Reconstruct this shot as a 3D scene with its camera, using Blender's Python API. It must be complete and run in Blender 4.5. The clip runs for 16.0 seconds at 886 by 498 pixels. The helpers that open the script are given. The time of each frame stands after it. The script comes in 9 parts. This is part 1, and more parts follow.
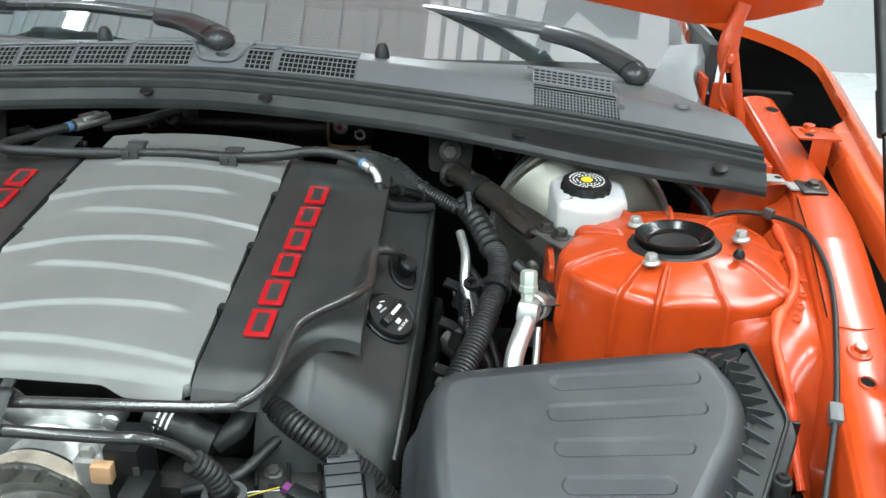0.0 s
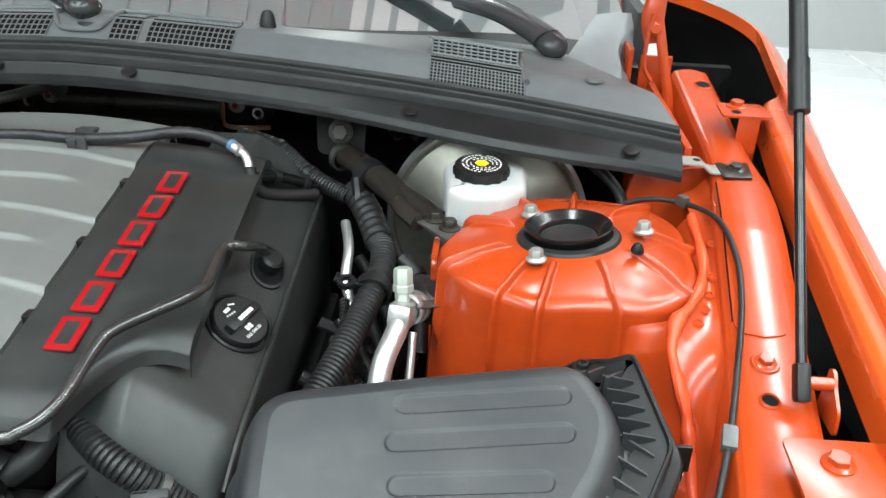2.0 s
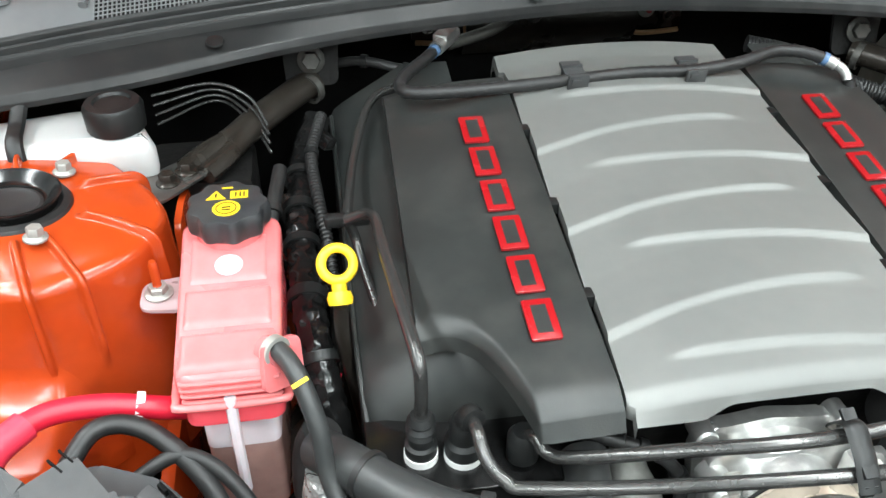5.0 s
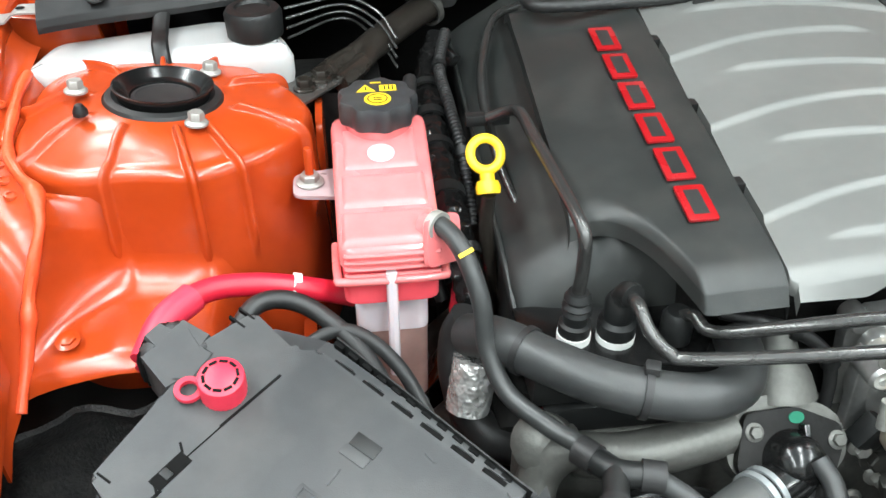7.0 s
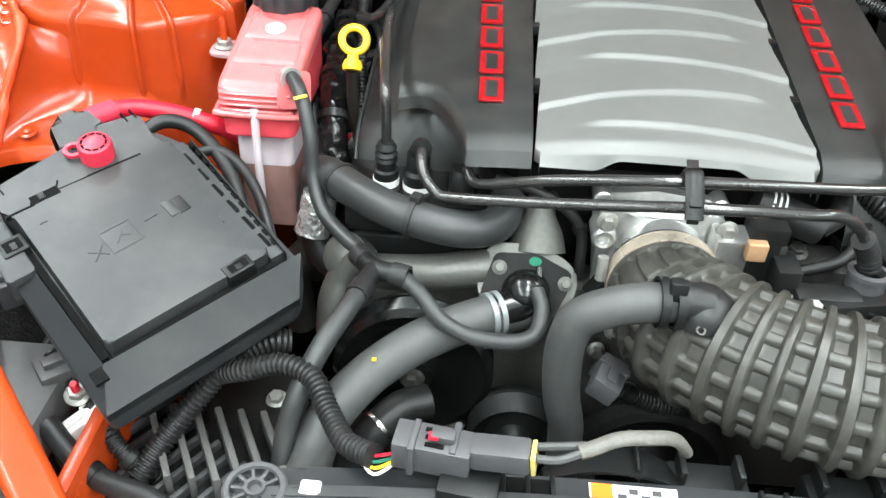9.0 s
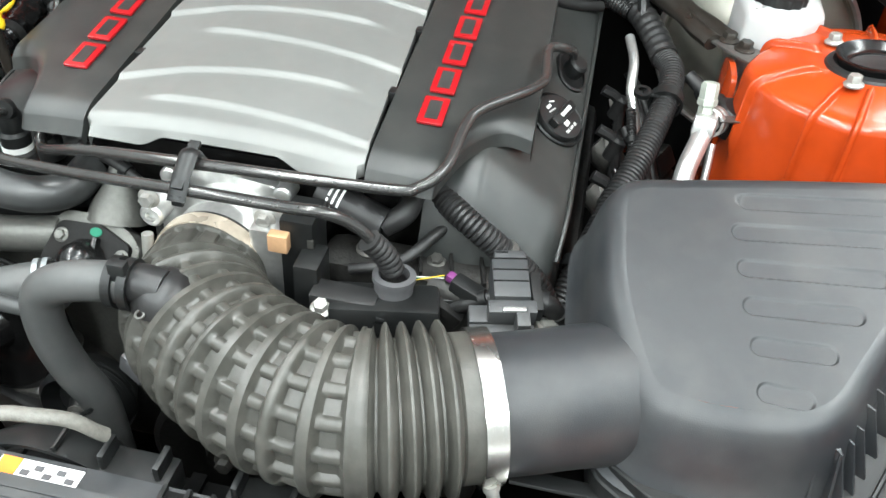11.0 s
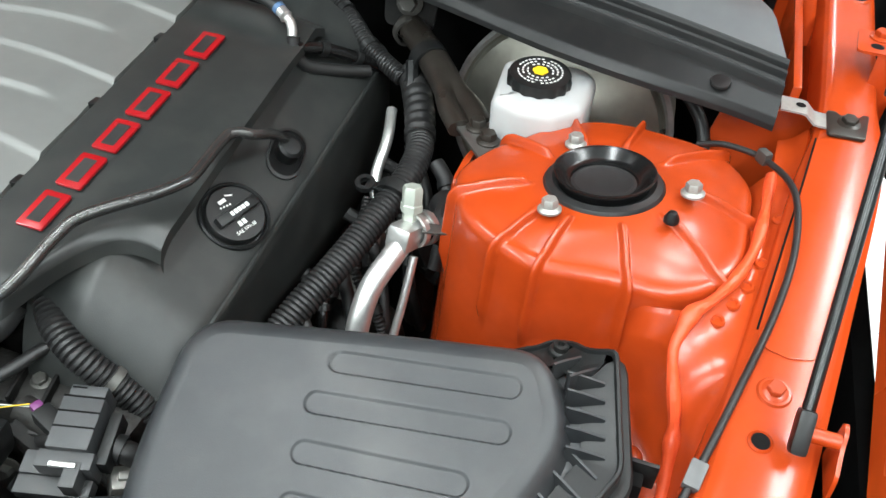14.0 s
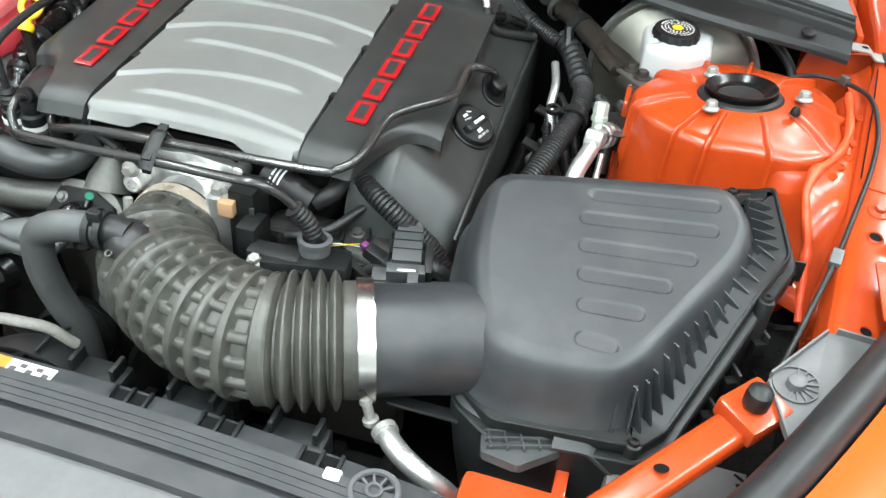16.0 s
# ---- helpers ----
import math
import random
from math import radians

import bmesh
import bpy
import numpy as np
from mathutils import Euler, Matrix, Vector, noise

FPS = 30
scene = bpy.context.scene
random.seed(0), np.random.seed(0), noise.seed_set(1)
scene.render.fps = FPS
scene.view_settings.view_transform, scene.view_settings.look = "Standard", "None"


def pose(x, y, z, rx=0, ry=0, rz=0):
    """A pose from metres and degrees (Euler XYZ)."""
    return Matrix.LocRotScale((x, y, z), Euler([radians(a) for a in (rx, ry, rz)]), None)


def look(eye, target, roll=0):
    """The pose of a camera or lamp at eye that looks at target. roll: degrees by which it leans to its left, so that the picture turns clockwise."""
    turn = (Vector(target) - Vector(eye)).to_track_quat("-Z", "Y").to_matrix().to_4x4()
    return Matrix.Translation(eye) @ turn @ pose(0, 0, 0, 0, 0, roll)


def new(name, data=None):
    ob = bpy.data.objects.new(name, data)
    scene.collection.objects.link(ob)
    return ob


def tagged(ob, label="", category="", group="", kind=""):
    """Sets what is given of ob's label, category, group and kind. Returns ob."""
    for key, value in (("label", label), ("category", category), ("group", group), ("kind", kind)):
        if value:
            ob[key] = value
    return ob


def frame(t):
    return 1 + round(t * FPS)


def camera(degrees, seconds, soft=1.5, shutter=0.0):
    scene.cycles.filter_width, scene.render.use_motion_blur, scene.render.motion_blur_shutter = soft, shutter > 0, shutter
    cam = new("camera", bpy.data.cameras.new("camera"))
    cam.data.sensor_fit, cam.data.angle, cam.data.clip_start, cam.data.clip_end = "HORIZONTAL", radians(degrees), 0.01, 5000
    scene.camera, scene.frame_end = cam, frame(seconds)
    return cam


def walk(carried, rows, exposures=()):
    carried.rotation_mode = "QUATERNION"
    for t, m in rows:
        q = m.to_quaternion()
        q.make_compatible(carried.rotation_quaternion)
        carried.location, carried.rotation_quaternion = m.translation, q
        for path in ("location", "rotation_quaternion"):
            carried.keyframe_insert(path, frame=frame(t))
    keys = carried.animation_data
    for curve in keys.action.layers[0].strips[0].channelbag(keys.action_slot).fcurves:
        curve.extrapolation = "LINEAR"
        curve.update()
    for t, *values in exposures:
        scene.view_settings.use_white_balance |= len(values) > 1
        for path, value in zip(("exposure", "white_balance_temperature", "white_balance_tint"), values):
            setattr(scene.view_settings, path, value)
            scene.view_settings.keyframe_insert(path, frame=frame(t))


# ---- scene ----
cam = camera(55.2, 16.0)
PATH = [
    (0, (0.417, 0.023, 1.387), (0.335, 1.815, 0.505), 2.4),
    (0.5, (0.434, 0.028, 1.351), (0.346, 1.823, 0.473), 2.2),
    (1, (0.488, 0.064, 1.343), (0.39, 1.859, 0.467), 2.0),
    (1.5, (0.54, 0.109, 1.347), (0.454, 1.897, 0.454), 2.1),
    (2, (0.55, 0.153, 1.349), (0.49, 1.926, 0.426), 2.5),
    (2.5, (0.48, 0.146, 1.357), (0.449, 1.903, 0.402), 2.9),
    (3, (0.33, 0.104, 1.361), (0.318, 1.847, 0.379), 3.0),
    (3.5, (0.194, 0.145, 1.341), (0.22, 1.862, 0.315), 3.0),
    (4, (0.015, 0.187, 1.342), (0.119, 1.873, 0.271), 2.6),
    (4.5, (-0.16, 0.216, 1.359), (0.045, 1.854, 0.23), 1.8),
    (5, (-0.368, 0.262, 1.39), (-0.095, 1.841, 0.193), 0.9),
    (5.2, (-0.451, 0.282, 1.39), (-0.14, 1.847, 0.184), 0.9),
    (7.3, (-0.484, 0.175, 1.293), (-0.334, 1.774, 0.101), 0.0),
    (7.5, (-0.464, 0.149, 1.282), (-0.358, 1.754, 0.094), 0.1),
    (8, (-0.4, 0.065, 1.281), (-0.377, 1.681, 0.103), 0.5),
    (8.5, (-0.307, -0.022, 1.3), (-0.326, 1.58, 0.103), 1.2),
    (9, (-0.208, -0.068, 1.335), (-0.261, 1.523, 0.124), 3.3),
    (9.5, (-0.068, -0.052, 1.352), (-0.162, 1.535, 0.138), 3.3),
    (10, (0.075, -0.016, 1.339), (-0.031, 1.567, 0.121), 4.0),
    (10.2, (0.124, -0.012, 1.334), (0.006, 1.566, 0.11), 4.2),
    (12.3, (0.619, 0.207, 1.399), (0.175, 1.655, 0.092), 4.3),
    (12.5, (0.643, 0.245, 1.401), (0.195, 1.69, 0.093), 4.3),
    (13, (0.679, 0.306, 1.389), (0.22, 1.753, 0.088), 3.9),
    (13.5, (0.693, 0.331, 1.394), (0.249, 1.786, 0.095), 3.9),
    (14, (0.688, 0.318, 1.4), (0.288, 1.783, 0.098), 4.7),
    (14.5, (0.672, 0.235, 1.363), (0.307, 1.716, 0.07), 5.2),
    (15, (0.64, 0.134, 1.393), (0.28, 1.64, 0.128), 5.2),
    (15.5, (0.593, 0.01, 1.42), (0.231, 1.533, 0.175), 5.3),
    (16, (0.517, -0.128, 1.439), (0.173, 1.423, 0.226), 5.6),
]
walk(cam, [(t, look(eye, target, roll)) for t, eye, target, roll in PATH],
     [(0, -0.15, 6150, 3), (0.5, -0.1, 6200, 3.5), (1, 0, 6250, 4), (1.5, -0.08, 6285, 4.2), (2, -0.2, 6320, 4.5), (3, -0.05, 6385, 5.7), (4, 0.15, 6450, 7), (5.2, 0.06, 6431.8, 6.8), (7.3, 0.05, 6400, 6.5), (8, 0.05, 6420.7, 6.8), (9, 0.12, 6450.4, 7.1), (10, 0.38, 6480, 7.5), (10.2, 0.38, 6480, 7.5), (12.3, 0.12, 6480, 7.9), (12.5, 0.1, 6480, 7.9), (13.5, -0.22, 6455, 7.6), (14.5, -0.12, 6405, 6.8), (15.5, -0.03, 6355, 5.9), (16, 0.13, 6330, 5.5)])

# ---- world, lamps, exposure ----
world = bpy.data.worlds.new("room_air")
scene.world = world
world.use_nodes = True
world.node_tree.nodes["Background"].inputs[0].default_value = (0.9, 0.95, 1.0, 1)
world.node_tree.nodes["Background"].inputs[1].default_value = 0.02
scene.view_settings.exposure = 0.0
CEILING = 3.4
LAMPS = [(x, 3.9 if x == 0.1 and y == 2.7 else y) for x in (-1.9, 0.1, 2.1) for y in (-2.8, -1.0, 0.9, 2.7)]
LAMP_POWER = 64.0
for lx, ly in LAMPS:
    ld = bpy.data.lights.new("ceiling_tube_light", "AREA")
    ld.shape, ld.size, ld.size_y, ld.energy, ld.color = "RECTANGLE", 0.30, 1.5, LAMP_POWER, (0.93, 0.985, 1.0)
    new("ceiling_tube_light", ld).matrix_world = pose(lx, ly, CEILING - 0.09)

# ---- materials ----


def material(name, color, rough=0.5, metal=0.0, spread=0.15, scale=40.0, bump=0.15, bump_scale=400.0, coat=0.0,
             dust=0.0, trans=0.0, sss=0.0, ior=1.5, bump_dist=0.001, spec=0.5, flake=0.0):
    """Node material: base colour varied at two scales, worn roughness, fine relief and a little dust."""
    m = bpy.data.materials.new(name)
    m.use_nodes = True
    nt = m.node_tree
    n, l = nt.nodes, nt.links
    b = n["Principled BSDF"]
    co = n.new("ShaderNodeTexCoord")
    big = n.new("ShaderNodeTexNoise")
    big.inputs["Scale"].default_value, big.inputs["Detail"].default_value = scale * 0.22, 5
    fine = n.new("ShaderNodeTexNoise")
    fine.inputs["Scale"].default_value, fine.inputs["Detail"].default_value = scale * 3, 3
    l.new(co.outputs["Object"], big.inputs["Vector"])
    l.new(co.outputs["Object"], fine.inputs["Vector"])
    mix = n.new("ShaderNodeMath")
    mix.operation = "ADD"
    l.new(big.outputs["Fac"], mix.inputs[0])
    l.new(fine.outputs["Fac"], mix.inputs[1])
    ramp = n.new("ShaderNodeMapRange")
    ramp.inputs["From Min"].default_value, ramp.inputs["From Max"].default_value = 0.6, 1.4
    ramp.inputs["To Min"].default_value, ramp.inputs["To Max"].default_value = 1 - spread, 1 + spread
    l.new(mix.outputs[0], ramp.inputs["Value"])
    tone = n.new("ShaderNodeVectorMath")
    tone.operation = "SCALE"
    tone.inputs[0].default_value = color[:3]
    l.new(ramp.outputs[0], tone.inputs["Scale"])
    base = tone.outputs[0]
    if dust:
        dn = n.new("ShaderNodeTexNoise")
        dn.inputs["Scale"].default_value, dn.inputs["Detail"].default_value = scale * 0.8, 8
        l.new(co.outputs["Object"], dn.inputs["Vector"])
        dr = n.new("ShaderNodeMapRange")
        dr.inputs["From Min"].default_value, dr.inputs["From Max"].default_value = 0.45, 0.75
        dr.inputs["To Max"].default_value = dust
        l.new(dn.outputs["Fac"], dr.inputs["Value"])
        dm = n.new("ShaderNodeMix")
        dm.data_type = "RGBA"
        dm.inputs[7].default_value = (0.30, 0.28, 0.25, 1)
        l.new(dr.outputs[0], dm.inputs[0])
        l.new(base, dm.inputs[6])
        base = dm.outputs[2]
    l.new(base, b.inputs["Base Color"])
    rr = n.new("ShaderNodeMapRange")
    rr.inputs["From Min"].default_value, rr.inputs["From Max"].default_value = 0.3, 0.7
    rr.inputs["To Min"].default_value, rr.inputs["To Max"].default_value = max(0.02, rough * 0.8), min(1, rough * 1.2)
    l.new(big.outputs["Fac"], rr.inputs["Value"])
    l.new(rr.outputs[0], b.inputs["Roughness"])
    b.inputs["Metallic"].default_value = metal
    b.inputs["IOR"].default_value = ior
    b.inputs["Specular IOR Level"].default_value = spec
    b.inputs["Coat Weight"].default_value, b.inputs["Coat Roughness"].default_value = coat, 0.06
    b.inputs["Transmission Weight"].default_value = trans
    if sss:
        b.inputs["Subsurface Weight"].default_value, b.inputs["Subsurface Scale"].default_value = sss, 0.02
        b.inputs["Subsurface Radius"].default_value = (1.0, 0.6, 0.5)
    if bump:
        bn = n.new("ShaderNodeTexNoise")
        bn.inputs["Scale"].default_value, bn.inputs["Detail"].default_value = bump_scale, 2
        l.new(co.outputs["Object"], bn.inputs["Vector"])
        bp = n.new("ShaderNodeBump")
        bp.inputs["Strength"].default_value, bp.inputs["Distance"].default_value = bump, bump_dist
        l.new(bn.outputs["Fac"], bp.inputs["Height"])
        l.new(bp.outputs[0], b.inputs["Normal"])
    return m


ORANGE = material("orange_paint", (0.385, 0.044, 0.0068), 0.23, dust=0.02, spread=0.10, scale=18, bump=0.03, bump_scale=150, coat=0.0, spec=0.5)
ORANGE_OUT = material("orange_body_paint", (0.60, 0.085, 0.012), 0.30, spread=0.03, scale=10, bump=0.02, coat=0.9)
SEALER = material("orange_seam_sealer", (0.66, 0.075, 0.02), 0.42, spread=0.08, scale=60, bump=0.5, bump_scale=110, bump_dist=0.002)
SILVER = material("silver_cover_plastic", (0.149, 0.152, 0.145), 0.48, metal=0.25, spread=0.05, scale=20, bump=0.06, bump_scale=900, dust=0.08)
CHARCOAL = material("charcoal_cover_plastic", (0.0188, 0.0208, 0.0200), 0.42, spec=0.42, spread=0.12, scale=25, bump=0.12, bump_scale=900, dust=0.05)
PLASTIC = material("black_moulded_plastic", (0.0075, 0.0082, 0.0083), 0.42, spec=0.36, spread=0.2, scale=30, bump=0.12, bump_scale=700, dust=0.02)
BOXPLASTIC = material("grained_black_box_plastic", (0.018, 0.020, 0.022), 0.43, spread=0.14, scale=22, bump=0.14, bump_scale=1000, dust=0.06)
FUSEPL = material("grey_black_fuse_box_plastic", (0.030, 0.032, 0.0335), 0.48, spread=0.12, scale=22, bump=0.14, bump_scale=1000, dust=0.08)
COWL = material("weathered_grey_cowl_plastic", (0.105, 0.110, 0.113), 0.46, spread=0.08, scale=20, bump=0.12, bump_scale=800, dust=0.06)
FAIRING = material("pale_grey_fairing_plastic", (0.135, 0.14, 0.143), 0.44, spread=0.08, scale=20, bump=0.10, bump_scale=500, dust=0.05)
RUBBER = material("black_rubber", (0.014, 0.014, 0.0142), 0.46, spec=0.42, spread=0.22, scale=45, bump=0.12, bump_scale=500, dust=0.02)
DUSTY = material("dusty_intake_rubber", (0.045, 0.044, 0.038), 0.42, spread=0.25, scale=45, bump=0.15, bump_scale=500, dust=0.10)
GLOSSB = material("gloss_black_plastic", (0.006, 0.006, 0.006), 0.2, spread=0.2, scale=30, bump=0.0)
SATIN = material("satin_black_arm", (0.030, 0.031, 0.033), 0.24, spread=0.1, scale=30, bump=0.05, bump_scale=600)
PIPE = material("satin_black_pipe", (0.075, 0.074, 0.072), 0.24, metal=0.7, spread=0.2, scale=40, bump=0.08, bump_scale=300)
PLATE = material("worn_grey_steel_plate", (0.17, 0.165, 0.155), 0.34, metal=0.8, spread=0.2, scale=40, bump=0.1, bump_scale=300, dust=0.1)
STEELB = material("black_painted_steel", (0.026, 0.022, 0.018), 0.30, metal=0.35, spread=0.2, scale=40, bump=0.08, bump_scale=300, dust=0.03)
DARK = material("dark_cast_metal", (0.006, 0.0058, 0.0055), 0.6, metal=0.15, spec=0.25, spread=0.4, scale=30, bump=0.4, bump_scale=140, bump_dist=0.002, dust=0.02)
# near-black that stands in for deep shade in gaps, holes and recesses
VOID = material("gap_shade_black", (0.0035, 0.0035, 0.0035), 0.85, spec=0.15, spread=0.4, scale=14, bump=0.3, bump_scale=90)
BAND = material("bronze_tinted_steel", (0.60, 0.52, 0.42), 0.30, metal=0.45, spread=0.1, scale=60, bump=0.04)
ALU = material("cast_aluminium", (0.60, 0.60, 0.585), 0.32, metal=0.85, spread=0.18, scale=40, bump=0.25, bump_scale=320)
CASTGREY = material("dull_cast_alloy", (0.075, 0.073, 0.067), 0.55, metal=0.6, spread=0.25, scale=40, bump=0.35, bump_scale=260, dust=0.04)
PALECAST = material("pale_sand_cast_alloy", (0.110, 0.110, 0.101), 0.46, metal=0.5, spread=0.2, scale=60, bump=0.3, bump_scale=260)
CHROME = material("bright_steel", (0.62, 0.61, 0.58), 0.26, metal=1.0, spread=0.1, scale=40, bump=0.04)
ZINC = material("zinc_plated_bolt", (0.36, 0.355, 0.33), 0.46, metal=0.6, spread=0.15, scale=90, bump=0.1)
CLAMPW = material("pale_zinc_clamp", (0.30, 0.32, 0.325), 0.38, metal=0.45, spread=0.12, scale=120, bump=0.1)
FOIL = material("crumpled_heat_foil", (0.78, 0.77, 0.75), 0.3, metal=0.7, spread=0.1, scale=60, bump=1.0, bump_scale=75, bump_dist=0.008)
WHITE = material("translucent_white_tank", (0.43, 0.43, 0.425), 0.36, spread=0.03, scale=25, bump=0.06, bump_scale=300, sss=0.25)
MILKY = material("milky_clear_tank", (0.80, 0.70, 0.74), 0.20, spread=0.08, scale=25, bump=0.05, trans=0.25, sss=0.3)
EARPL = material("milky_pink_ear", (0.46, 0.34, 0.35), 0.3, spread=0.08, scale=25, bump=0.05, trans=0.25, sss=0.2)
MILKBROWN = material("stained_milky_tank", (0.40, 0.24, 0.21), 0.22, spread=0.15, scale=25, bump=0.05, trans=0.25, sss=0.3)
PINKPALE = material("pale_pink_tank", (0.70, 0.185, 0.188), 0.34, spread=0.14, scale=20, bump=0.05, bump_scale=200, sss=0.4, coat=0.4)
PINK = material("pink_coolant_tank", (0.76, 0.175, 0.178), 0.26, spread=0.16, scale=16, bump=0.06, bump_scale=200, sss=0.35, coat=0.5)
FLUID = material("red_coolant_level", (0.82, 0.085, 0.11), 0.24, spread=0.06, scale=22, bump=0.05, sss=0.25, coat=0.5)
YELLOW = material("yellow_plastic", (0.83, 0.55, 0.02), 0.36, spread=0.08, scale=60, bump=0.06)
RED = material("red_badge_enamel", (0.29, 0.006, 0.009), 0.26, spread=0.06, scale=60, bump=0.03, coat=0.5)
CABLERED = material("red_cable_sleeve", (0.52, 0.010, 0.030), 0.42, spread=0.08, scale=60, bump=0.1)
PINKCAP = material("pink_red_rubber_cap", (0.62, 0.028, 0.060), 0.46, spread=0.08, scale=60, bump=0.1)
INK = material("white_print", (0.75, 0.75, 0.73), 0.5, spread=0.05, scale=80, bump=0.0)
GREYCON = material("grey_connector_plastic", (0.070, 0.070, 0.073), 0.46, spread=0.12, scale=60, bump=0.1)
COPPER = material("copper_tinted_label", (0.55, 0.33, 0.18), 0.4, metal=0.3, spread=0.1, scale=80, bump=0.05)
PURPLE = material("purple_connector_lock", (0.12, 0.025, 0.11), 0.4, spread=0.05, scale=60, bump=0.05)
GREEN = material("green_paint_mark", (0.008, 0.13, 0.075), 0.7, spread=0.05, scale=60, bump=0.05)
LABELO = material("orange_label_print", (0.85, 0.24, 0.02), 0.45, spread=0.03, scale=60, bump=0.0)
FELT = material("black_felt_liner", (0.012, 0.012, 0.012), 0.95, spread=0.5, scale=90, bump=0.8, bump_scale=260, bump_dist=0.003, dust=0.04, spec=0.2)
GREYHOSE = material("grey_black_hose", (0.055, 0.057, 0.056), 0.5, spread=0.12, scale=45, bump=0.1, bump_scale=500, dust=0.05)
SEALRUB = material("hood_seal_rubber", (0.0085, 0.0088, 0.0090), 0.44, spec=0.30, spread=0.10, scale=30, bump=0.08, bump_scale=500, dust=0.03)
# grey plastic of the brackets; also the light reflected by the cover's front ridge
GREYPL = material("grey_bracket_and_lit_ridge", (0.10, 0.10, 0.10), 0.5, spread=0.1, scale=40, bump=0.12, dust=0.06)
FLOORM = material("pale_tile_floor", (0.88, 0.88, 0.87), 0.28, spread=0.06, scale=4, bump=0.05, bump_scale=60)
GROUT = material("floor_joint", (0.60, 0.60, 0.58), 0.7, spread=0.1, scale=30, bump=0.1)
WALLM = material("pale_grey_wall_paint", (0.43, 0.435, 0.43), 0.6, spread=0.03, scale=6, bump=0.08, bump_scale=120)
CEILM = material("grey_ceiling_sheet", (0.58, 0.65, 0.68), 0.5, spread=0.06, scale=6, bump=0.05)
BATTEN = material("white_lamp_housing", (0.8, 0.8, 0.8), 0.4, spread=0.02, scale=20, bump=0.0)
DASH = material("dark_dashboard", (0.012, 0.012, 0.013), 0.7, spread=0.2, scale=30, bump=0.2)


def glass_material(name, tint, rough=0.0):
    m = bpy.data.materials.new(name)
    m.use_nodes = True
    b = m.node_tree.nodes["Principled BSDF"]
    b.inputs["Base Color"].default_value = (*tint, 1)
    b.inputs["Roughness"].default_value, b.inputs["Transmission Weight"].default_value, b.inputs["IOR"].default_value = rough, 1.0, 1.5
    b.inputs["Coat Weight"].default_value, b.inputs["Coat Roughness"].default_value, b.inputs["Coat IOR"].default_value = 1.0, 0.02, 3.1
    return m


GLASS = glass_material("tinted_windscreen_glass", (0.30, 0.36, 0.36))


def glow_material(name, color, strength):
    m = bpy.data.materials.new(name)
    m.use_nodes = True
    b = m.node_tree.nodes["Principled BSDF"]
    b.inputs["Base Color"].default_value = (0.8, 0.8, 0.8, 1)
    b.inputs["Emission Color"].default_value, b.inputs["Emission Strength"].default_value = (*color, 1), strength
    return m


# glow of the ceiling panel added for the windscreen's reflection
GLOWPANEL = glow_material("reflection_glow_sheet", (0.86, 0.95, 1.0), 0.55)
TUBE = glow_material("lamp_diffuser", (1.0, 0.98, 0.95), 6.0)

# ---- mesh helpers ----


def thing(name, label, category, at=(0, 0, 0), group="", kind=""):
    ob = new(name)
    ob.empty_display_size = 0.02
    ob.location = at
    return tagged(ob, label, category, group, kind)


def finish(bm, name, mat, angle=38):
    bmesh.ops.recalc_face_normals(bm, faces=bm.faces)
    me = bpy.data.meshes.new(name)
    for f in bm.faces:
        f.smooth = True
    bm.to_mesh(me)
    bm.free()
    me.materials.append(mat)
    me.set_sharp_from_angle(angle=radians(angle))
    return me


def part(name, bm, mat, parent=None, label="", angle=38):
    ob = new(name, finish(bm, name, mat, angle))
    if parent is not None:
        ob.parent = parent
        if parent.type == "EMPTY":
            ob.matrix_parent_inverse = Matrix.Translation(parent.location).inverted()
    return tagged(ob, label)


def solo(name, bm, mat, label, category, group="", kind="", angle=38):
    return tagged(part(name, bm, mat, None, "", angle), label, category, group, kind)


def B():
    return bmesh.new()


def add(bm, tmp, m=None):
    if m is not None:
        bmesh.ops.transform(tmp, matrix=m, verts=tmp.verts)
    me = bpy.data.meshes.new("tmp")
    tmp.to_mesh(me)
    tmp.free()
    bm.from_mesh(me)
    bpy.data.meshes.remove(me)
    return bm


def frame3(origin, zdir, xhint=(1, 0, 0)):
    z = Vector(zdir).normalized()
    x = Vector(xhint)
    x = (x - x.dot(z) * z).normalized()
    y = z.cross(x)
    m = Matrix((x, y, z)).transposed().to_4x4()
    m.translation = Vector(origin)
    return m


def box(bm, size, m=None, bevel=0.0, seg=2):
    t = B()
    bmesh.ops.create_cube(t, size=1.0)
    bmesh.ops.scale(t, vec=size, verts=t.verts)
    if bevel:
        bmesh.ops.bevel(t, geom=t.edges[:], offset=min(bevel, min(size) * 0.45), segments=seg, affect="EDGES", profile=0.6)
    return add(bm, t, m)


def boxat(bm, lo, hi, bevel=0.0, seg=2):
    c = [(a + b) / 2 for a, b in zip(lo, hi)]
    return box(bm, [abs(b - a) for a, b in zip(lo, hi)], Matrix.Translation(c), bevel, seg)


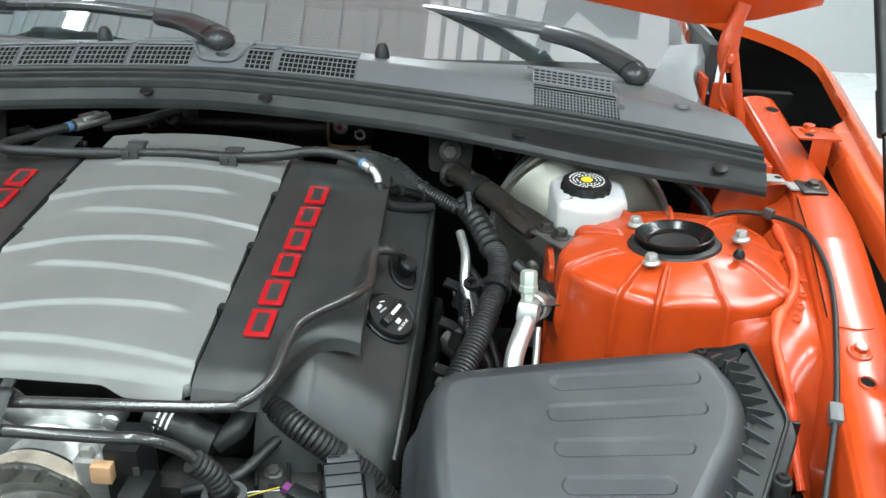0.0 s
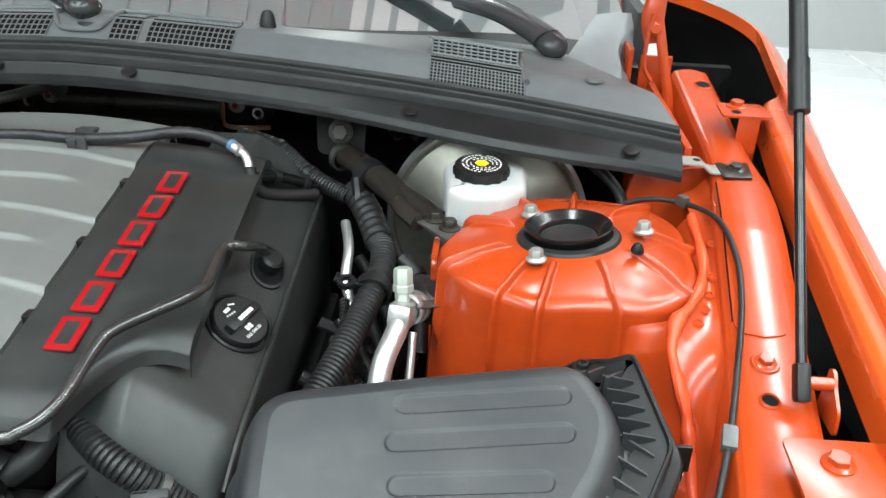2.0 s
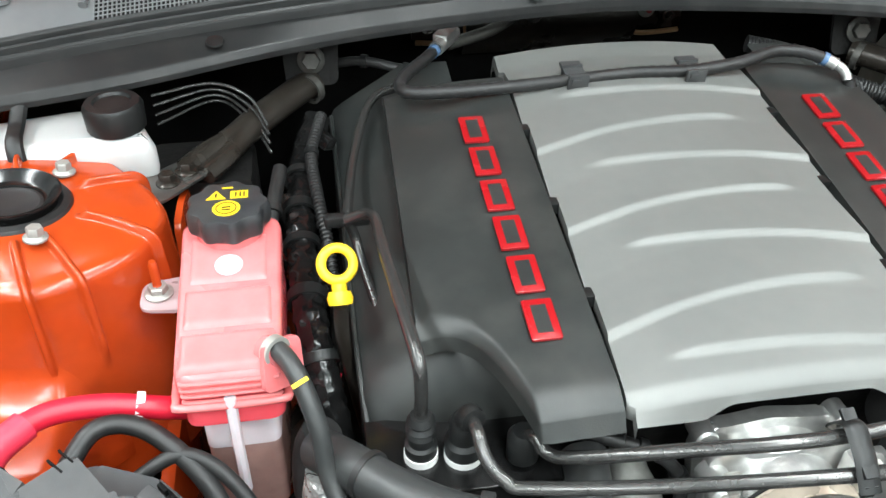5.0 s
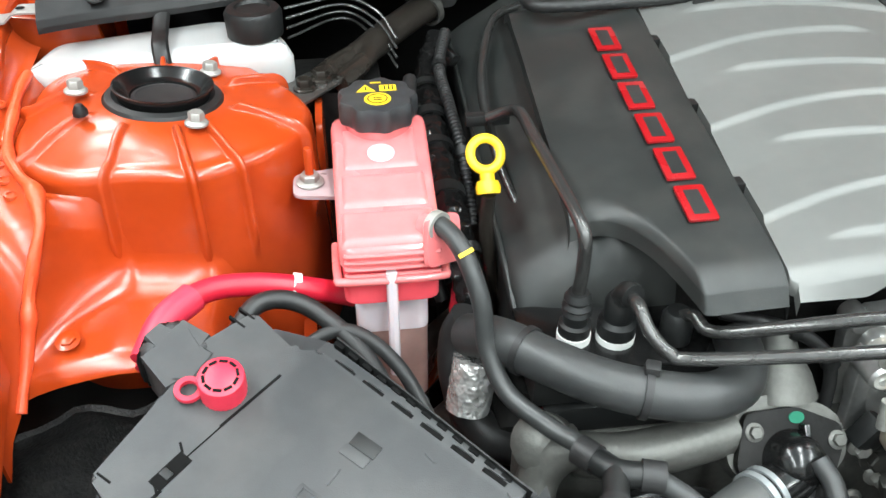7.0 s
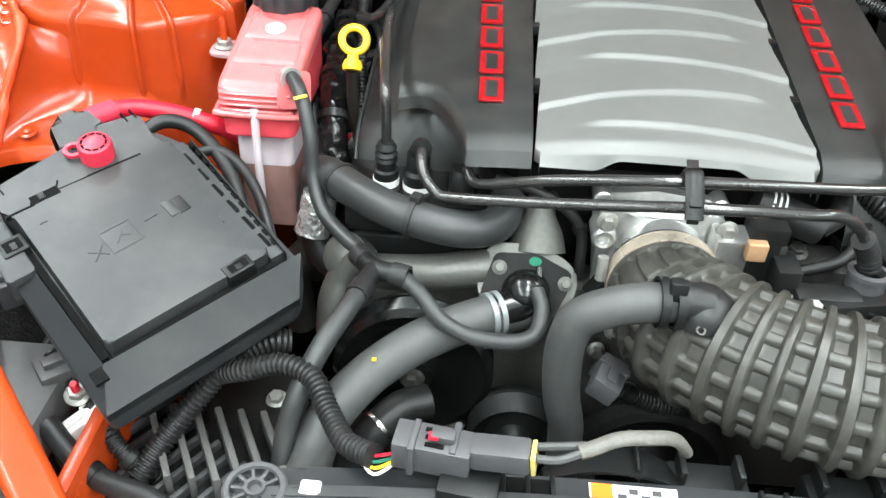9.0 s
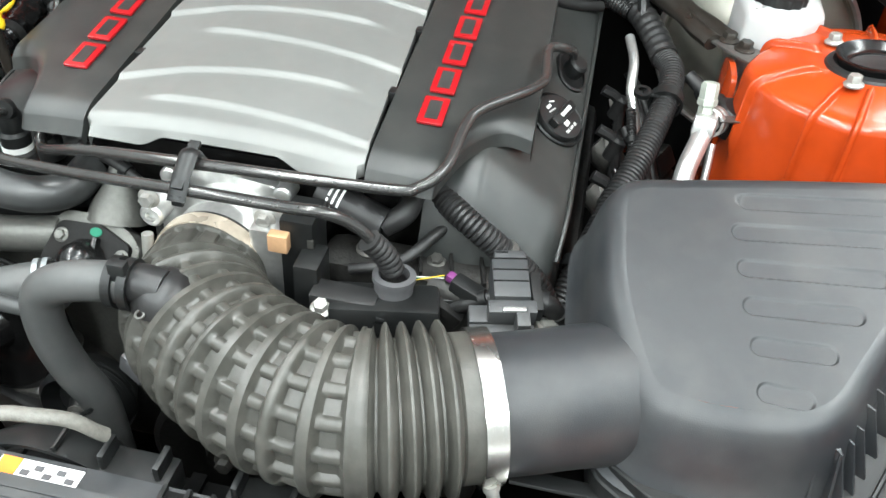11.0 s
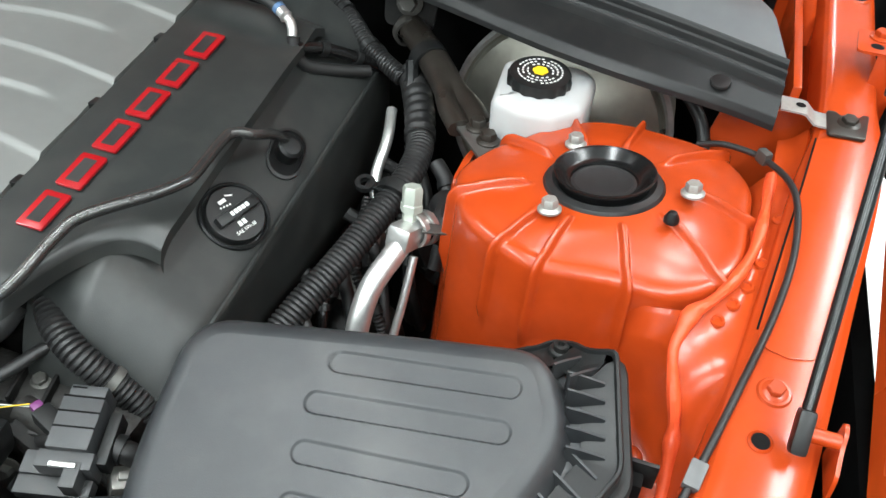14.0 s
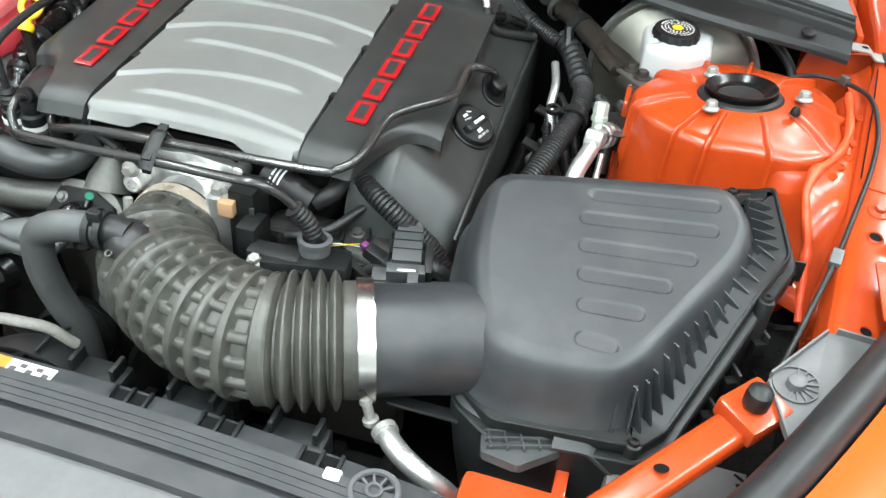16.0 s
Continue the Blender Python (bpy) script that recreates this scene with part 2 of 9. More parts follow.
def lathe(bm, prof, m=None, seg=24, wave=None):
    t = B()
    rings = []
    for r, z in prof:
        if r <= 1e-6:
            rings.append([t.verts.new((0, 0, z))])
        else:
            ring = []
            for i in range(seg):
                a = 2 * math.pi * i / seg
                rr = r * (1 + (wave(a, r, z) if wave else 0))
                ring.append(t.verts.new((rr * math.cos(a), rr * math.sin(a), z)))
            rings.append(ring)
    for a, b in zip(rings, rings[1:]):
        if len(a) == 1 and len(b) == 1:
            continue
        for i in range(seg):
            j = (i + 1) % seg
            if len(a) == 1:
                t.faces.new((a[0], b[i], b[j]))
            elif len(b) == 1:
                t.faces.new((a[i], a[j], b[0]))
            else:
                t.faces.new((a[i], a[j], b[j], b[i]))
    return add(bm, t, m)


def spline(pts, n=8):
    p = [Vector(q) for q in pts]
    if len(p) == 2:
        return [p[0].lerp(p[1], i / n) for i in range(n + 1)]
    p = [2 * p[0] - p[1], *p, 2 * p[-1] - p[-2]]
    out = []
    for i in range(1, len(p) - 2):
        a, b, c, d = p[i - 1:i + 3]
        for k in range(n):
            t = k / n
            out.append(0.5 * (2 * b + (c - a) * t + (2 * a - 5 * b + 4 * c - d) * t * t + (3 * b - a - 3 * c + d) * t ** 3))
    out.append(p[-2])
    return out


def resample(path, step):
    d = [0.0]
    for a, b in zip(path, path[1:]):
        d.append(d[-1] + (b - a).length)
    total = d[-1]
    k = max(2, int(total / step))
    out, j = [], 0
    for i in range(k + 1):
        s = total * i / k
        while j < len(d) - 2 and d[j + 1] < s:
            j += 1
        w = (s - d[j]) / max(1e-9, d[j + 1] - d[j])
        out.append(path[j].lerp(path[j + 1], min(1, max(0, w))))
    return out, total


def tube(bm, pts, r, seg=12, n=8, step=None, rf=None, cap=True, flat=1.0):
    """A hose along a smooth line. rf(s, angle, share): radius at s metres along it."""
    path = spline(pts, n)
    if step:
        path, total = resample(path, step)
    t = B()
    rings, s = [], 0.0
    tan = (path[1] - path[0]).normalized()
    up = Vector((0, 0, 1)) if abs(tan.z) < 0.9 else Vector((0, 1, 0))
    x = tan.cross(up).normalized()
    for i, p in enumerate(path):
        nt = (path[min(i + 1, len(path) - 1)] - path[max(i - 1, 0)]).normalized()
        x = (x - x.dot(nt) * nt).normalized()
        y = nt.cross(x)
        if i:
            s += (p - path[i - 1]).length
        ring = []
        for k in range(seg):
            a = 2 * math.pi * k / seg
            rr = rf(s, a, i / (len(path) - 1)) if rf else r
            ring.append(t.verts.new(p + rr * (math.cos(a) * x + flat * math.sin(a) * y)))
        rings.append(ring)
    for a, b in zip(rings, rings[1:]):
        for k in range(seg):
            j = (k + 1) % seg
            t.faces.new((a[k], a[j], b[j], b[k]))
    if cap:
        t.faces.new(rings[0][::-1])
        t.faces.new(rings[-1])
    return add(bm, t)


def conduit(bm, pts, r, pitch=0.0055, depth=0.0011, seg=14):
    """Split corrugated conduit."""
    return tube(bm, pts, r, seg, 10, pitch / 4, lambda s, a, q: r + (depth if (s / pitch) % 1 < 0.55 else -depth))


def prism(bm, outline, z0, z1, m=None, bevel=0.0, seg=2, top_only=False):
    t = B()
    lo = [t.verts.new((x, y, z0)) for x, y in outline]
    hi = [t.verts.new((x, y, z1)) for x, y in outline]
    t.faces.new(lo[::-1])
    top = t.faces.new(hi)
    k = len(outline)
    for i in range(k):
        j = (i + 1) % k
        t.faces.new((lo[i], lo[j], hi[j], hi[i]))
    if bevel:
        geom = list(top.edges) if top_only else t.edges[:]
        bmesh.ops.bevel(t, geom=geom, offset=bevel, segments=seg, affect="EDGES", profile=0.55)
    return add(bm, t, m)


def rounded(outline, r, n=5):
    """A polygon with its corners rounded."""
    out, k = [], len(outline)
    for i in range(k):
        p, a, b = Vector(outline[i]), Vector(outline[i - 1]), Vector(outline[(i + 1) % k])
        rr = r[i] if isinstance(r, (list, tuple)) else r
        d = min(rr, (a - p).length * 0.45, (b - p).length * 0.45)
        s, e = p + (a - p).normalized() * d, p + (b - p).normalized() * d
        for j in range(n + 1):
            t = j / n
            out.append(tuple((1 - t) ** 2 * s + 2 * t * (1 - t) * p + t * t * e))
    return out


def sheet(bm, f, nu, nv, thick=0.0):
    """A surface f(u, v), with thickness below it if asked."""
    t = B()
    g = [[t.verts.new(f(i / nu, j / nv)) for j in range(nv + 1)] for i in range(nu + 1)]
    for i in range(nu):
        for j in range(nv):
            t.faces.new((g[i][j], g[i + 1][j], g[i + 1][j + 1], g[i][j + 1]))
    if thick:
        bmesh.ops.recalc_face_normals(t, faces=t.faces)
        up = sum((fc.normal.z for fc in t.faces))
        bmesh.ops.solidify(t, geom=t.faces[:], thickness=thick if up > 0 else -thick)
    return add(bm, t)


def smooth01(t):
    t = max(0.0, min(1.0, t))
    return t * t * (3 - 2 * t)


def bolt(parent, at, normal, r=0.0085, h=0.010, mat=None, flange=True, name="bolt", label=""):
    m = frame3(at, normal)
    bm = B()
    if flange:
        lathe(bm, [(0, 0), (r * 1.55, 0), (r * 1.55, h * 0.16), (r * 1.15, h * 0.36), (0, h * 0.36)], m, 20)
    lathe(bm, [(0, 0), (r * 1.08, 0), (r * 1.08, h * 0.88), (r * 0.94, h), (0, h)], m, 6)
    return part(name, bm, mat or ZINC, parent, label)


# ---- the room ----
X0, X1, Y0, Y1 = -4.2, 4.6, -4.6, 6.0
bm = B()
boxat(bm, (X0, Y0, -0.10), (X1, Y1, -0.006))
floor = tagged(part("floor", bm, GROUT), "pale tiled showroom floor round the car", "floor", kind="structure")
for nm, lo, hi in (("wall_north", (X0, Y1, 0), (X1, Y1 + 0.2, CEILING)), ("wall_south", (X0, Y0 - 0.2, 0), (X1, Y0, CEILING)),
                   ("wall_west", (X0 - 0.2, Y0, 0), (X0, Y1, CEILING)), ("wall_east", (X1, Y0, 0), (X1 + 0.2, Y1, CEILING))):
    bm = B()
    boxat(bm, lo, hi)
    tagged(part(nm, bm, WALLM), "plain pale grey painted showroom wall", "wall", kind="structure")
bm = B()
boxat(bm, (X0, Y0, CEILING), (X1, Y1, CEILING + 0.1))
y = Y0 + 0.1
for i in range(int((X1 - X0) / 0.2)):
    boxat(bm, (X0 + 0.1 + i * 0.2, Y0, CEILING - 0.028), (X0 + 0.16 + i * 0.2, Y1, CEILING))
tagged(part("ceiling", bm, CEILM), "grey ribbed sheet ceiling", "ceiling", kind="structure")
# added glowing panel, out of view: it brightens what the windscreen reflects
bm = B()
boxat(bm, (0.30, 2.15, CEILING - 0.012), (1.86, 4.6, CEILING - 0.004))
tagged(part("skylight", bm, GLOWPANEL), "glowing ceiling panel added to brighten the windscreen's reflection", "skylight", kind="structure")
for lx, ly in LAMPS:
    lamp = thing("ceiling_lamp", "white batten lamp with a long glowing diffuser on the ceiling", "lamp", (lx, ly, CEILING - 0.03), "ceiling lamps")
    bm = B()
    boxat(bm, (lx - 0.17, ly - 0.78, CEILING - 0.075), (lx + 0.17, ly + 0.78, CEILING - 0.028), 0.006)
    part("housing", bm, BATTEN, lamp)
    bm = B()
    boxat(bm, (lx - 0.14, ly - 0.75, CEILING - 0.084), (lx + 0.14, ly + 0.75, CEILING - 0.074), 0.003)
    part("diffuser", bm, TUBE, lamp, "glowing white diffuser")

# ---- the car's shell: fenders, aprons, towers, rails ----
car = thing("car_body", "orange painted car body with an open engine bay", "car", (0, 0.9, 0.0))


def tower_top(s, x, y):
    """Height of the tower's tilted top plane."""
    return 0.944 + 0.10 * (s * x - 0.657) - 0.055 * (y - 0.977)


RIBS = (-163, -128, -107, -67, -31, 8, 48, 82, 114, 150)
SHOULDER = [(-180, 0.140), (-165, 0.137), (-150, 0.134), (-131, 0.124), (-110, 0.119), (-86, 0.108), (-66, 0.112), (-46, 0.131),
            (-28, 0.144), (0, 0.142), (15, 0.146), (32, 0.160), (52, 0.160), (70, 0.147), (100, 0.138), (140, 0.122), (165, 0.132), (180, 0.140)]


def shoulder(deg):
    """Reach of the tower's top from its middle towards each side."""
    n = len(SHOULDER)
    for i in range(n - 1):
        (a, p), (b, q) = SHOULDER[i], SHOULDER[i + 1]
        if a <= deg <= b:
            # slopes at both ends from the neighbours, so that the wall stays fair
            (a0, p0), (b1, q1) = SHOULDER[i - 1] if i else (SHOULDER[-2][0] - 360, SHOULDER[-2][1]), SHOULDER[i + 2] if i + 2 < n else (SHOULDER[1][0] + 360, SHOULDER[1][1])
            w, t = b - a, (deg - a) / (b - a)
            m0, m1 = (q - p0) / (b - a0) * w, (q1 - p) / (b1 - a) * w
            return (2 * t ** 3 - 3 * t ** 2 + 1) * p + (t ** 3 - 2 * t ** 2 + t) * m0 + (3 * t ** 2 - 2 * t ** 3) * q + (t ** 3 - t ** 2) * m1
    return 0.14


def wall_y(x):
    """Where the tower's front wall stands at a given x."""
    y = 0.87
    for k in range(4):
        r = shoulder(math.degrees(math.atan2(y - 0.977, x - 0.657)))
        y = 0.977 - math.sqrt(max(0.003, r * r - (x - 0.657) ** 2))
    return y


def tower(s):
    cx, cy = 0.657, 0.977

    def f(u, v):
        ang = 2 * math.pi * u - math.pi
        ca, sa = math.cos(ang), math.sin(ang)
        deg = math.degrees(ang)
        rs = shoulder(deg)
        edge = 0.926 + 0.006 * smooth01(sa) - 0.006 * math.exp(-((deg + 50) / 20) ** 2)
        crown = tower_top(1, cx + 0.056 * ca, cy + 0.056 * sa)
        R = 0.013
        if v < 0.42:
            t = v / 0.42
            r = 0.056 + (rs - R - 0.056) * t
            z = crown + (edge - crown) * (0.35 * t + 0.65 * t ** 2.6)
            nr, nz = 0.12 * t, 1.0
        elif v < 0.62:
            a = (v - 0.42) / 0.20 * 1.40 + 0.10
            r = rs - R + R * math.sin(a)
            z = edge - R * (1 - math.cos(a))
            nr, nz = math.sin(a), math.cos(a)
        else:
            t = (v - 0.62) / 0.38
            r = rs + 0.014 * t
            low = smooth01((t - 0.27) / 0.10)
            z = edge - R * 0.93 - 0.24 * t
            nr, nz = 1.0, 0.05
        rib = 0.0
        fade = 1 - low if v > 0.62 else 1.0
        for a in RIBS:
            d = abs((deg - a + 180) % 360 - 180) * math.pi / 180 * max(r, 0.07)
            rib = max(rib, 1 - smooth01((d - 0.0015) / 0.0030))
        rib *= smooth01((v - 0.05) / 0.09) * fade
        # the ribs stand proud of smooth panels
        h = 0.0080 * rib - 0.0008 * smooth01((v - 0.15) / 0.25) * (1 - rib)
        r, z = r + h * nr, z + h * nz
        return Vector((s * (cx + r * ca), cy + r * sa, z))

    bm = B()
    sheet(bm, f, 560, 50)
    bmesh.ops.remove_doubles(bm, verts=bm.verts, dist=1e-5)
    tw = part("strut_tower", bm, ORANGE, car, "orange pressed strut tower with radial ribs", angle=75)
    m = frame3((s * cx, cy, tower_top(s, s * cx, cy) - 0.002), (-s * 0.10, 0.055, 1))
    bm = B()
    lathe(bm, [(0.057, -0.008), (0.0565, 0.001), (0.054, 0.005), (0.048, 0.007), (0.043, 0.004), (0.042, -0.02)], m, 64)
    part("mount_ring", bm, RUBBER, tw, "black rubber ring round the strut mount")
    bm = B()
    lathe(bm, [(0.0425, 0.003), (0.0445, 0.010), (0.0470, 0.0145), (0.0472, 0.0160), (0.0455, 0.0166), (0.0430, 0.0150), (0.0370, 0.0085), (0.0335, 0.0062), (0.0315, 0.0058), (0.0310, 0.0036), (0.029, 0.003)], m, 64)
    cup = part("mount_cup", bm, GLOSSB, tw, "glossy black flared strut mount cup")
    bm = B()
    lathe(bm, [(0.0308, 0.002), (0.0300, 0.0042), (0.0270, 0.0046), (0.0255, 0.0036), (0, 0.0034)], m, 48)
    part("cup_disc", bm, RUBBER, cup, "matt black disc in the cup")
    for bx, by in ((0.619, 1.036), (0.736, 0.977), (0.619, 0.914)):
        bolt(tw, (s * bx, by, tower_top(s, s * bx, by) + 0.003), (-s * 0.1, 0.055, 1), 0.0070, 0.012)
    bm = B()
    px, py = 0.722, 0.930
    lathe(bm, [(0, 0), (0.0068, 0), (0.0068, 0.004), (0.0035, 0.010), (0, 0.011)], Matrix.Translation((s * px, py, tower_top(s, s * px, py) + 0.001)), 12)
    part("locating_peg", bm, PLASTIC, tw, "black plastic locating peg")
    bm = B()
    prism(bm, rounded([(0.985, 0.70), (1.075, 0.70), (1.075, 0.888), (1.030, 0.900), (0.985, 0.900)], 0.010, 4), 0.509, 0.516, Matrix(((0, 0, s, 0), (1, 0, 0, 0), (0, 1, 0, 0), (0, 0, 0, 1))), 0.0015)
    part("tower_gusset", bm, ORANGE, tw, "orange sheet wall on the inner side of the tower")
    return tw


for s in (1, -1):
    tower(s)


def rail_x(y):
    """Centre line of the upper rail."""
    return 0.828 + (min(y, 1.12) - 0.80) * 0.135


def rail_z(y):
    return 0.905 + (min(y, 1.0) - 0.80) * 0.215 + 0.12 * max(0.0, y - 1.0) - 0.02 * max(0, 0.72 - y)


def rail_w(y):
    return 1 - 0.25 * smooth01((y - 1.05) / 0.15)


def fender_x(y):
    """The folded inner edge of the fender."""
    return 0.893 + 0.068 * (min(y, 1.14) - 0.70) + 0.11 * max(0.0, y - 1.14) - 0.05 * max(0, 0.62 - y) - 2.4 * max(0.0, y - 1.5) ** 2


# the apron's inner edge, where the sealer runs: it follows the tower, then falls down its front
EDGE_X = [(0.69, 0.778), (0.767, 0.771), (0.803, 0.765), (0.835, 0.748), (0.861, 0.757), (0.885, 0.775), (0.915, 0.790), (0.96, 0.802), (1.03, 0.808), (1.14, 0.813)]
EDGE_Z = [(0.69, 0.765), (0.735, 0.776), (0.767, 0.801), (0.803, 0.848), (0.835, 0.902), (0.861, 0.917), (0.95, 0.924), (1.03, 0.930), (1.14, 0.934)]


def along(knots, y):
    """A value eased from knot to knot."""
    if y <= knots[0][0]:
        return knots[0][1]
    for (a, p), (b, q) in zip(knots, knots[1:]):
        if y <= b:
            return p + (q - p) * (y - a) / (b - a)
    return knots[-1][1]


def shell_side(s):
    # apron: the folded sheet between the tower's bead and the rail
    def inner_x(y):
        return along(EDGE_X, y)

    def apron_z(y, u):
        edge = along(EDGE_Z, y)
        return edge + (rail_z(y) - 0.010 - edge) * u ** (1.0 + 0.2 * smooth01((0.86 - y) / 0.05))

    def apron(u, v):
        y = 0.69 + v * 0.45
        x = inner_x(y) + u * (rail_x(y) - 0.034 - inner_x(y))
        z = apron_z(y, u) - 0.004 * math.sin(math.pi * u)
        return Vector((s * x, y, z - 0.02 * smooth01((0.715 - y) / 0.03)))
    bm = B()
    sheet(bm, apron, 16, 60, 0.003)
    ap = part("inner_apron", bm, ORANGE, car, angle=50)

    def ledge(u, v):
        # the sheet runs on inwards under the tower's foot
        y = 0.846 + 0.232 * v
        return Vector((s * (inner_x(y) + 0.001 - 0.036 * u * smooth01(v / 0.12)), y, apron_z(y, 0) - 0.001 - (0.012 * u + 0.075 * u ** 2) * (0.2 + 0.8 * smooth01(v / 0.12))))
    bm = B()
    sheet(bm, ledge, 14, 40, 0.003)
    part("inner_ledge", bm, ORANGE, ap, angle=60)
    for x, y in ((0.778, 0.868), (0.788, 0.890), (0.798, 0.914), (0.808, 0.944), (0.818, 1.0)):
        bm = B()
        u = (x - inner_x(y)) / (rail_x(y) - 0.034 - inner_x(y))
        lathe(bm, [(0.0068, 0.0), (0.0058, 0.0022), (0.0040, 0.0023), (0.0032, 0.0009), (0, 0.0008)], frame3(apron(u, (y - 0.69) / 0.45) + Vector((0, 0, 0.0005)), (-s * 0.15, -0.1, 1)), 18)
        part("weld_dimple", bm, ORANGE, ap)

    # rail: a folded box section with its crowned top
    def rail(u, v):
        y = 0.585 + v * 0.87
        prof = [(-0.044, -0.085), (-0.040, -0.030), (-0.034, -0.004), (-0.029, 0.0), (0.035, 0.0), (0.041, -0.004), (0.045, -0.060)]
        k = u * (len(prof) - 1)
        i = min(int(k), len(prof) - 2)
        w = k - i
        dx = prof[i][0] * (1 - w) + prof[i + 1][0] * w
        dz = prof[i][1] * (1 - w) + prof[i + 1][1] * w
        bead = -0.0045 * max(0.0, 1 - (dx / 0.032) ** 2)
        return Vector((s * (rail_x(y) + dx * rail_w(y)), y, rail_z(y) + dz - bead))
    bm = B()
    sheet(bm, rail, 36, 60)
    rl = part("upper_rail", bm, ORANGE, car, "orange upper rail of the engine bay", angle=50)
    bm = B()

    def doubler(u, v):
        # second sheet welded along the rail, with a rounded front end
        y = 0.838 + 0.27 * v
        w = math.sqrt(max(0.0, 1 - max(0.0, 1 - v / 0.08) ** 2))
        x = rail_x(y) + (-0.026 + 0.054 * u - 0.001) * w
        dx = (x - rail_x(y)) / rail_w(y)
        return Vector((s * x, y, rail_z(y) + 0.0018 + 0.0045 * max(0.0, 1 - (dx / 0.032) ** 2)))
    sheet(bm, doubler, 8, 60, 0.0016)
    part("rail_doubler", bm, ORANGE, rl, angle=50)
    bm = B()
    tube(bm, [doubler(0.0, k / 12) + Vector((-s * 0.0012, 0, 0.0)) for k in range(1, 13)], 0.0009, 6, 3)
    part("sheet_seam", bm, VOID, rl, "thin dark seam along the welded sheet")
    bolt(rl, (s * 0.826, 0.806, rail_z(0.806) + 0.0053), (0, -0.2, 1), 0.0066, 0.008, ORANGE)
    bm = B()
    lathe(bm, [(0.0135, 0.0), (0.0122, 0.002), (0.008, 0.0025)], frame3((s * 0.826, 0.806, rail_z(0.806) + 0.0042), (0, -0.2, 1)), 24)
    part("washer", bm, ORANGE, rl)
    for hx, hy, r in ((0.820, 0.762, 0.0070), (0.881, 1.395, 0.010), (0.806, 0.625, 0.006)):
        bm = B()
        m = frame3((s * hx, hy, rail_z(hy) + 0.0050), (0, -0.2, 1))
        lathe(bm, [(r * 1.35, 0.0), (r * 1.1, 0.0022), (r, 0.0005)], m, 24)
        part("hole_rim", bm, ORANGE, rl)
        bm = B()
        lathe(bm, [(r, 0.0006), (0, 0.0006)], m, 24)
        part("hole", bm, VOID, rl, "dark drilled hole")

    # fender: inner flange, crown and outer side
    def fender(u, v):
        y = 0.42 + v * 1.36
        fx = fender_x(y)
        zc = 0.952 + 0.115 * (y - 0.70) - 0.30 * max(0, 0.60 - y) ** 1.5
        prof = [(0.0, -0.075), (0.001, -0.018), (0.008, -0.012), (0.022, -0.009), (0.023, 0.002), (0.026, 0.006), (0.031, 0.004), (0.040, -0.003), (0.054, -0.014), (0.076, -0.040), (0.102, -0.090), (0.130, -0.22), (0.140, -0.42)]
        k = u * (len(prof) - 1)
        i = min(int(k), len(prof) - 2)
        w = k - i
        dx, dz = prof[i][0] * (1 - w) + prof[i + 1][0] * w, prof[i][1] * (1 - w) + prof[i + 1][1] * w
        # the inner flange stops short of the hinge
        stop = smooth01((y - 1.30) / 0.02)
        if dx < 0.03:
            dx, dz = dx + (0.024 - dx) * stop, max(dz, -0.062 + 0.047 * stop)
        return Vector((s * (fx + dx), y, zc + dz))
    bm = B()
    sheet(bm, fender, 44, 120)
    part("fender", bm, ORANGE_OUT, car, "orange fender with a folded inner flange", angle=60)
    # near-black sheet put in for the dark pocket under the fender
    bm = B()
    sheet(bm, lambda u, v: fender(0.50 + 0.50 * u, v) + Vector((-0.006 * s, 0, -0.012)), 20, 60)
    part("fender_pocket_shade", bm, VOID, car, "near-black sheet inside the fender, standing for shade", angle=60)
    # fender bracket tabs that bridge the gap to the rail
    for y, ln, z, x0, x1 in ((1.25, 0.055, 1.008, 0.868, 0.932), (0.650, 0.105, 0.908, 0.806, 0.898)):
        bm = B()
        prism(bm, rounded([(s * x0, y - ln / 2), (s * x1, y - ln / 2), (s * x1, y + ln / 2), (s * (x0 + 0.004), y + ln / 2)], 0.006, 4), z, z + 0.003, bevel=0.0008)
        tab = part("fender_tab", bm, ORANGE, car)
        bm = B()
        boxat(bm, (s * (x0 + 0.022), y - ln / 2 + 0.001, rail_z(y) - 0.06), (s * (x0 + 0.05), y - ln / 2 + 0.004, z + 0.001), 0.001)
        part("leg", bm, ORANGE, tab)
        xm = x0 + (x1 - x0) * 0.42
        bolt(tab, (s * xm, y + ln * 0.22, z + 0.003), (0, 0, 1), 0.0085, 0.009, ORANGE)
        bm = B()
        lathe(bm, [(0.007, 0.0005), (0, 0.0005)], Matrix.Translation((s * (xm - 0.006), y - ln * 0.22, z + 0.003)), 18)
        part("hole", bm, VOID, tab, "dark drilled hole")


for s in (1, -1):
    shell_side(s)

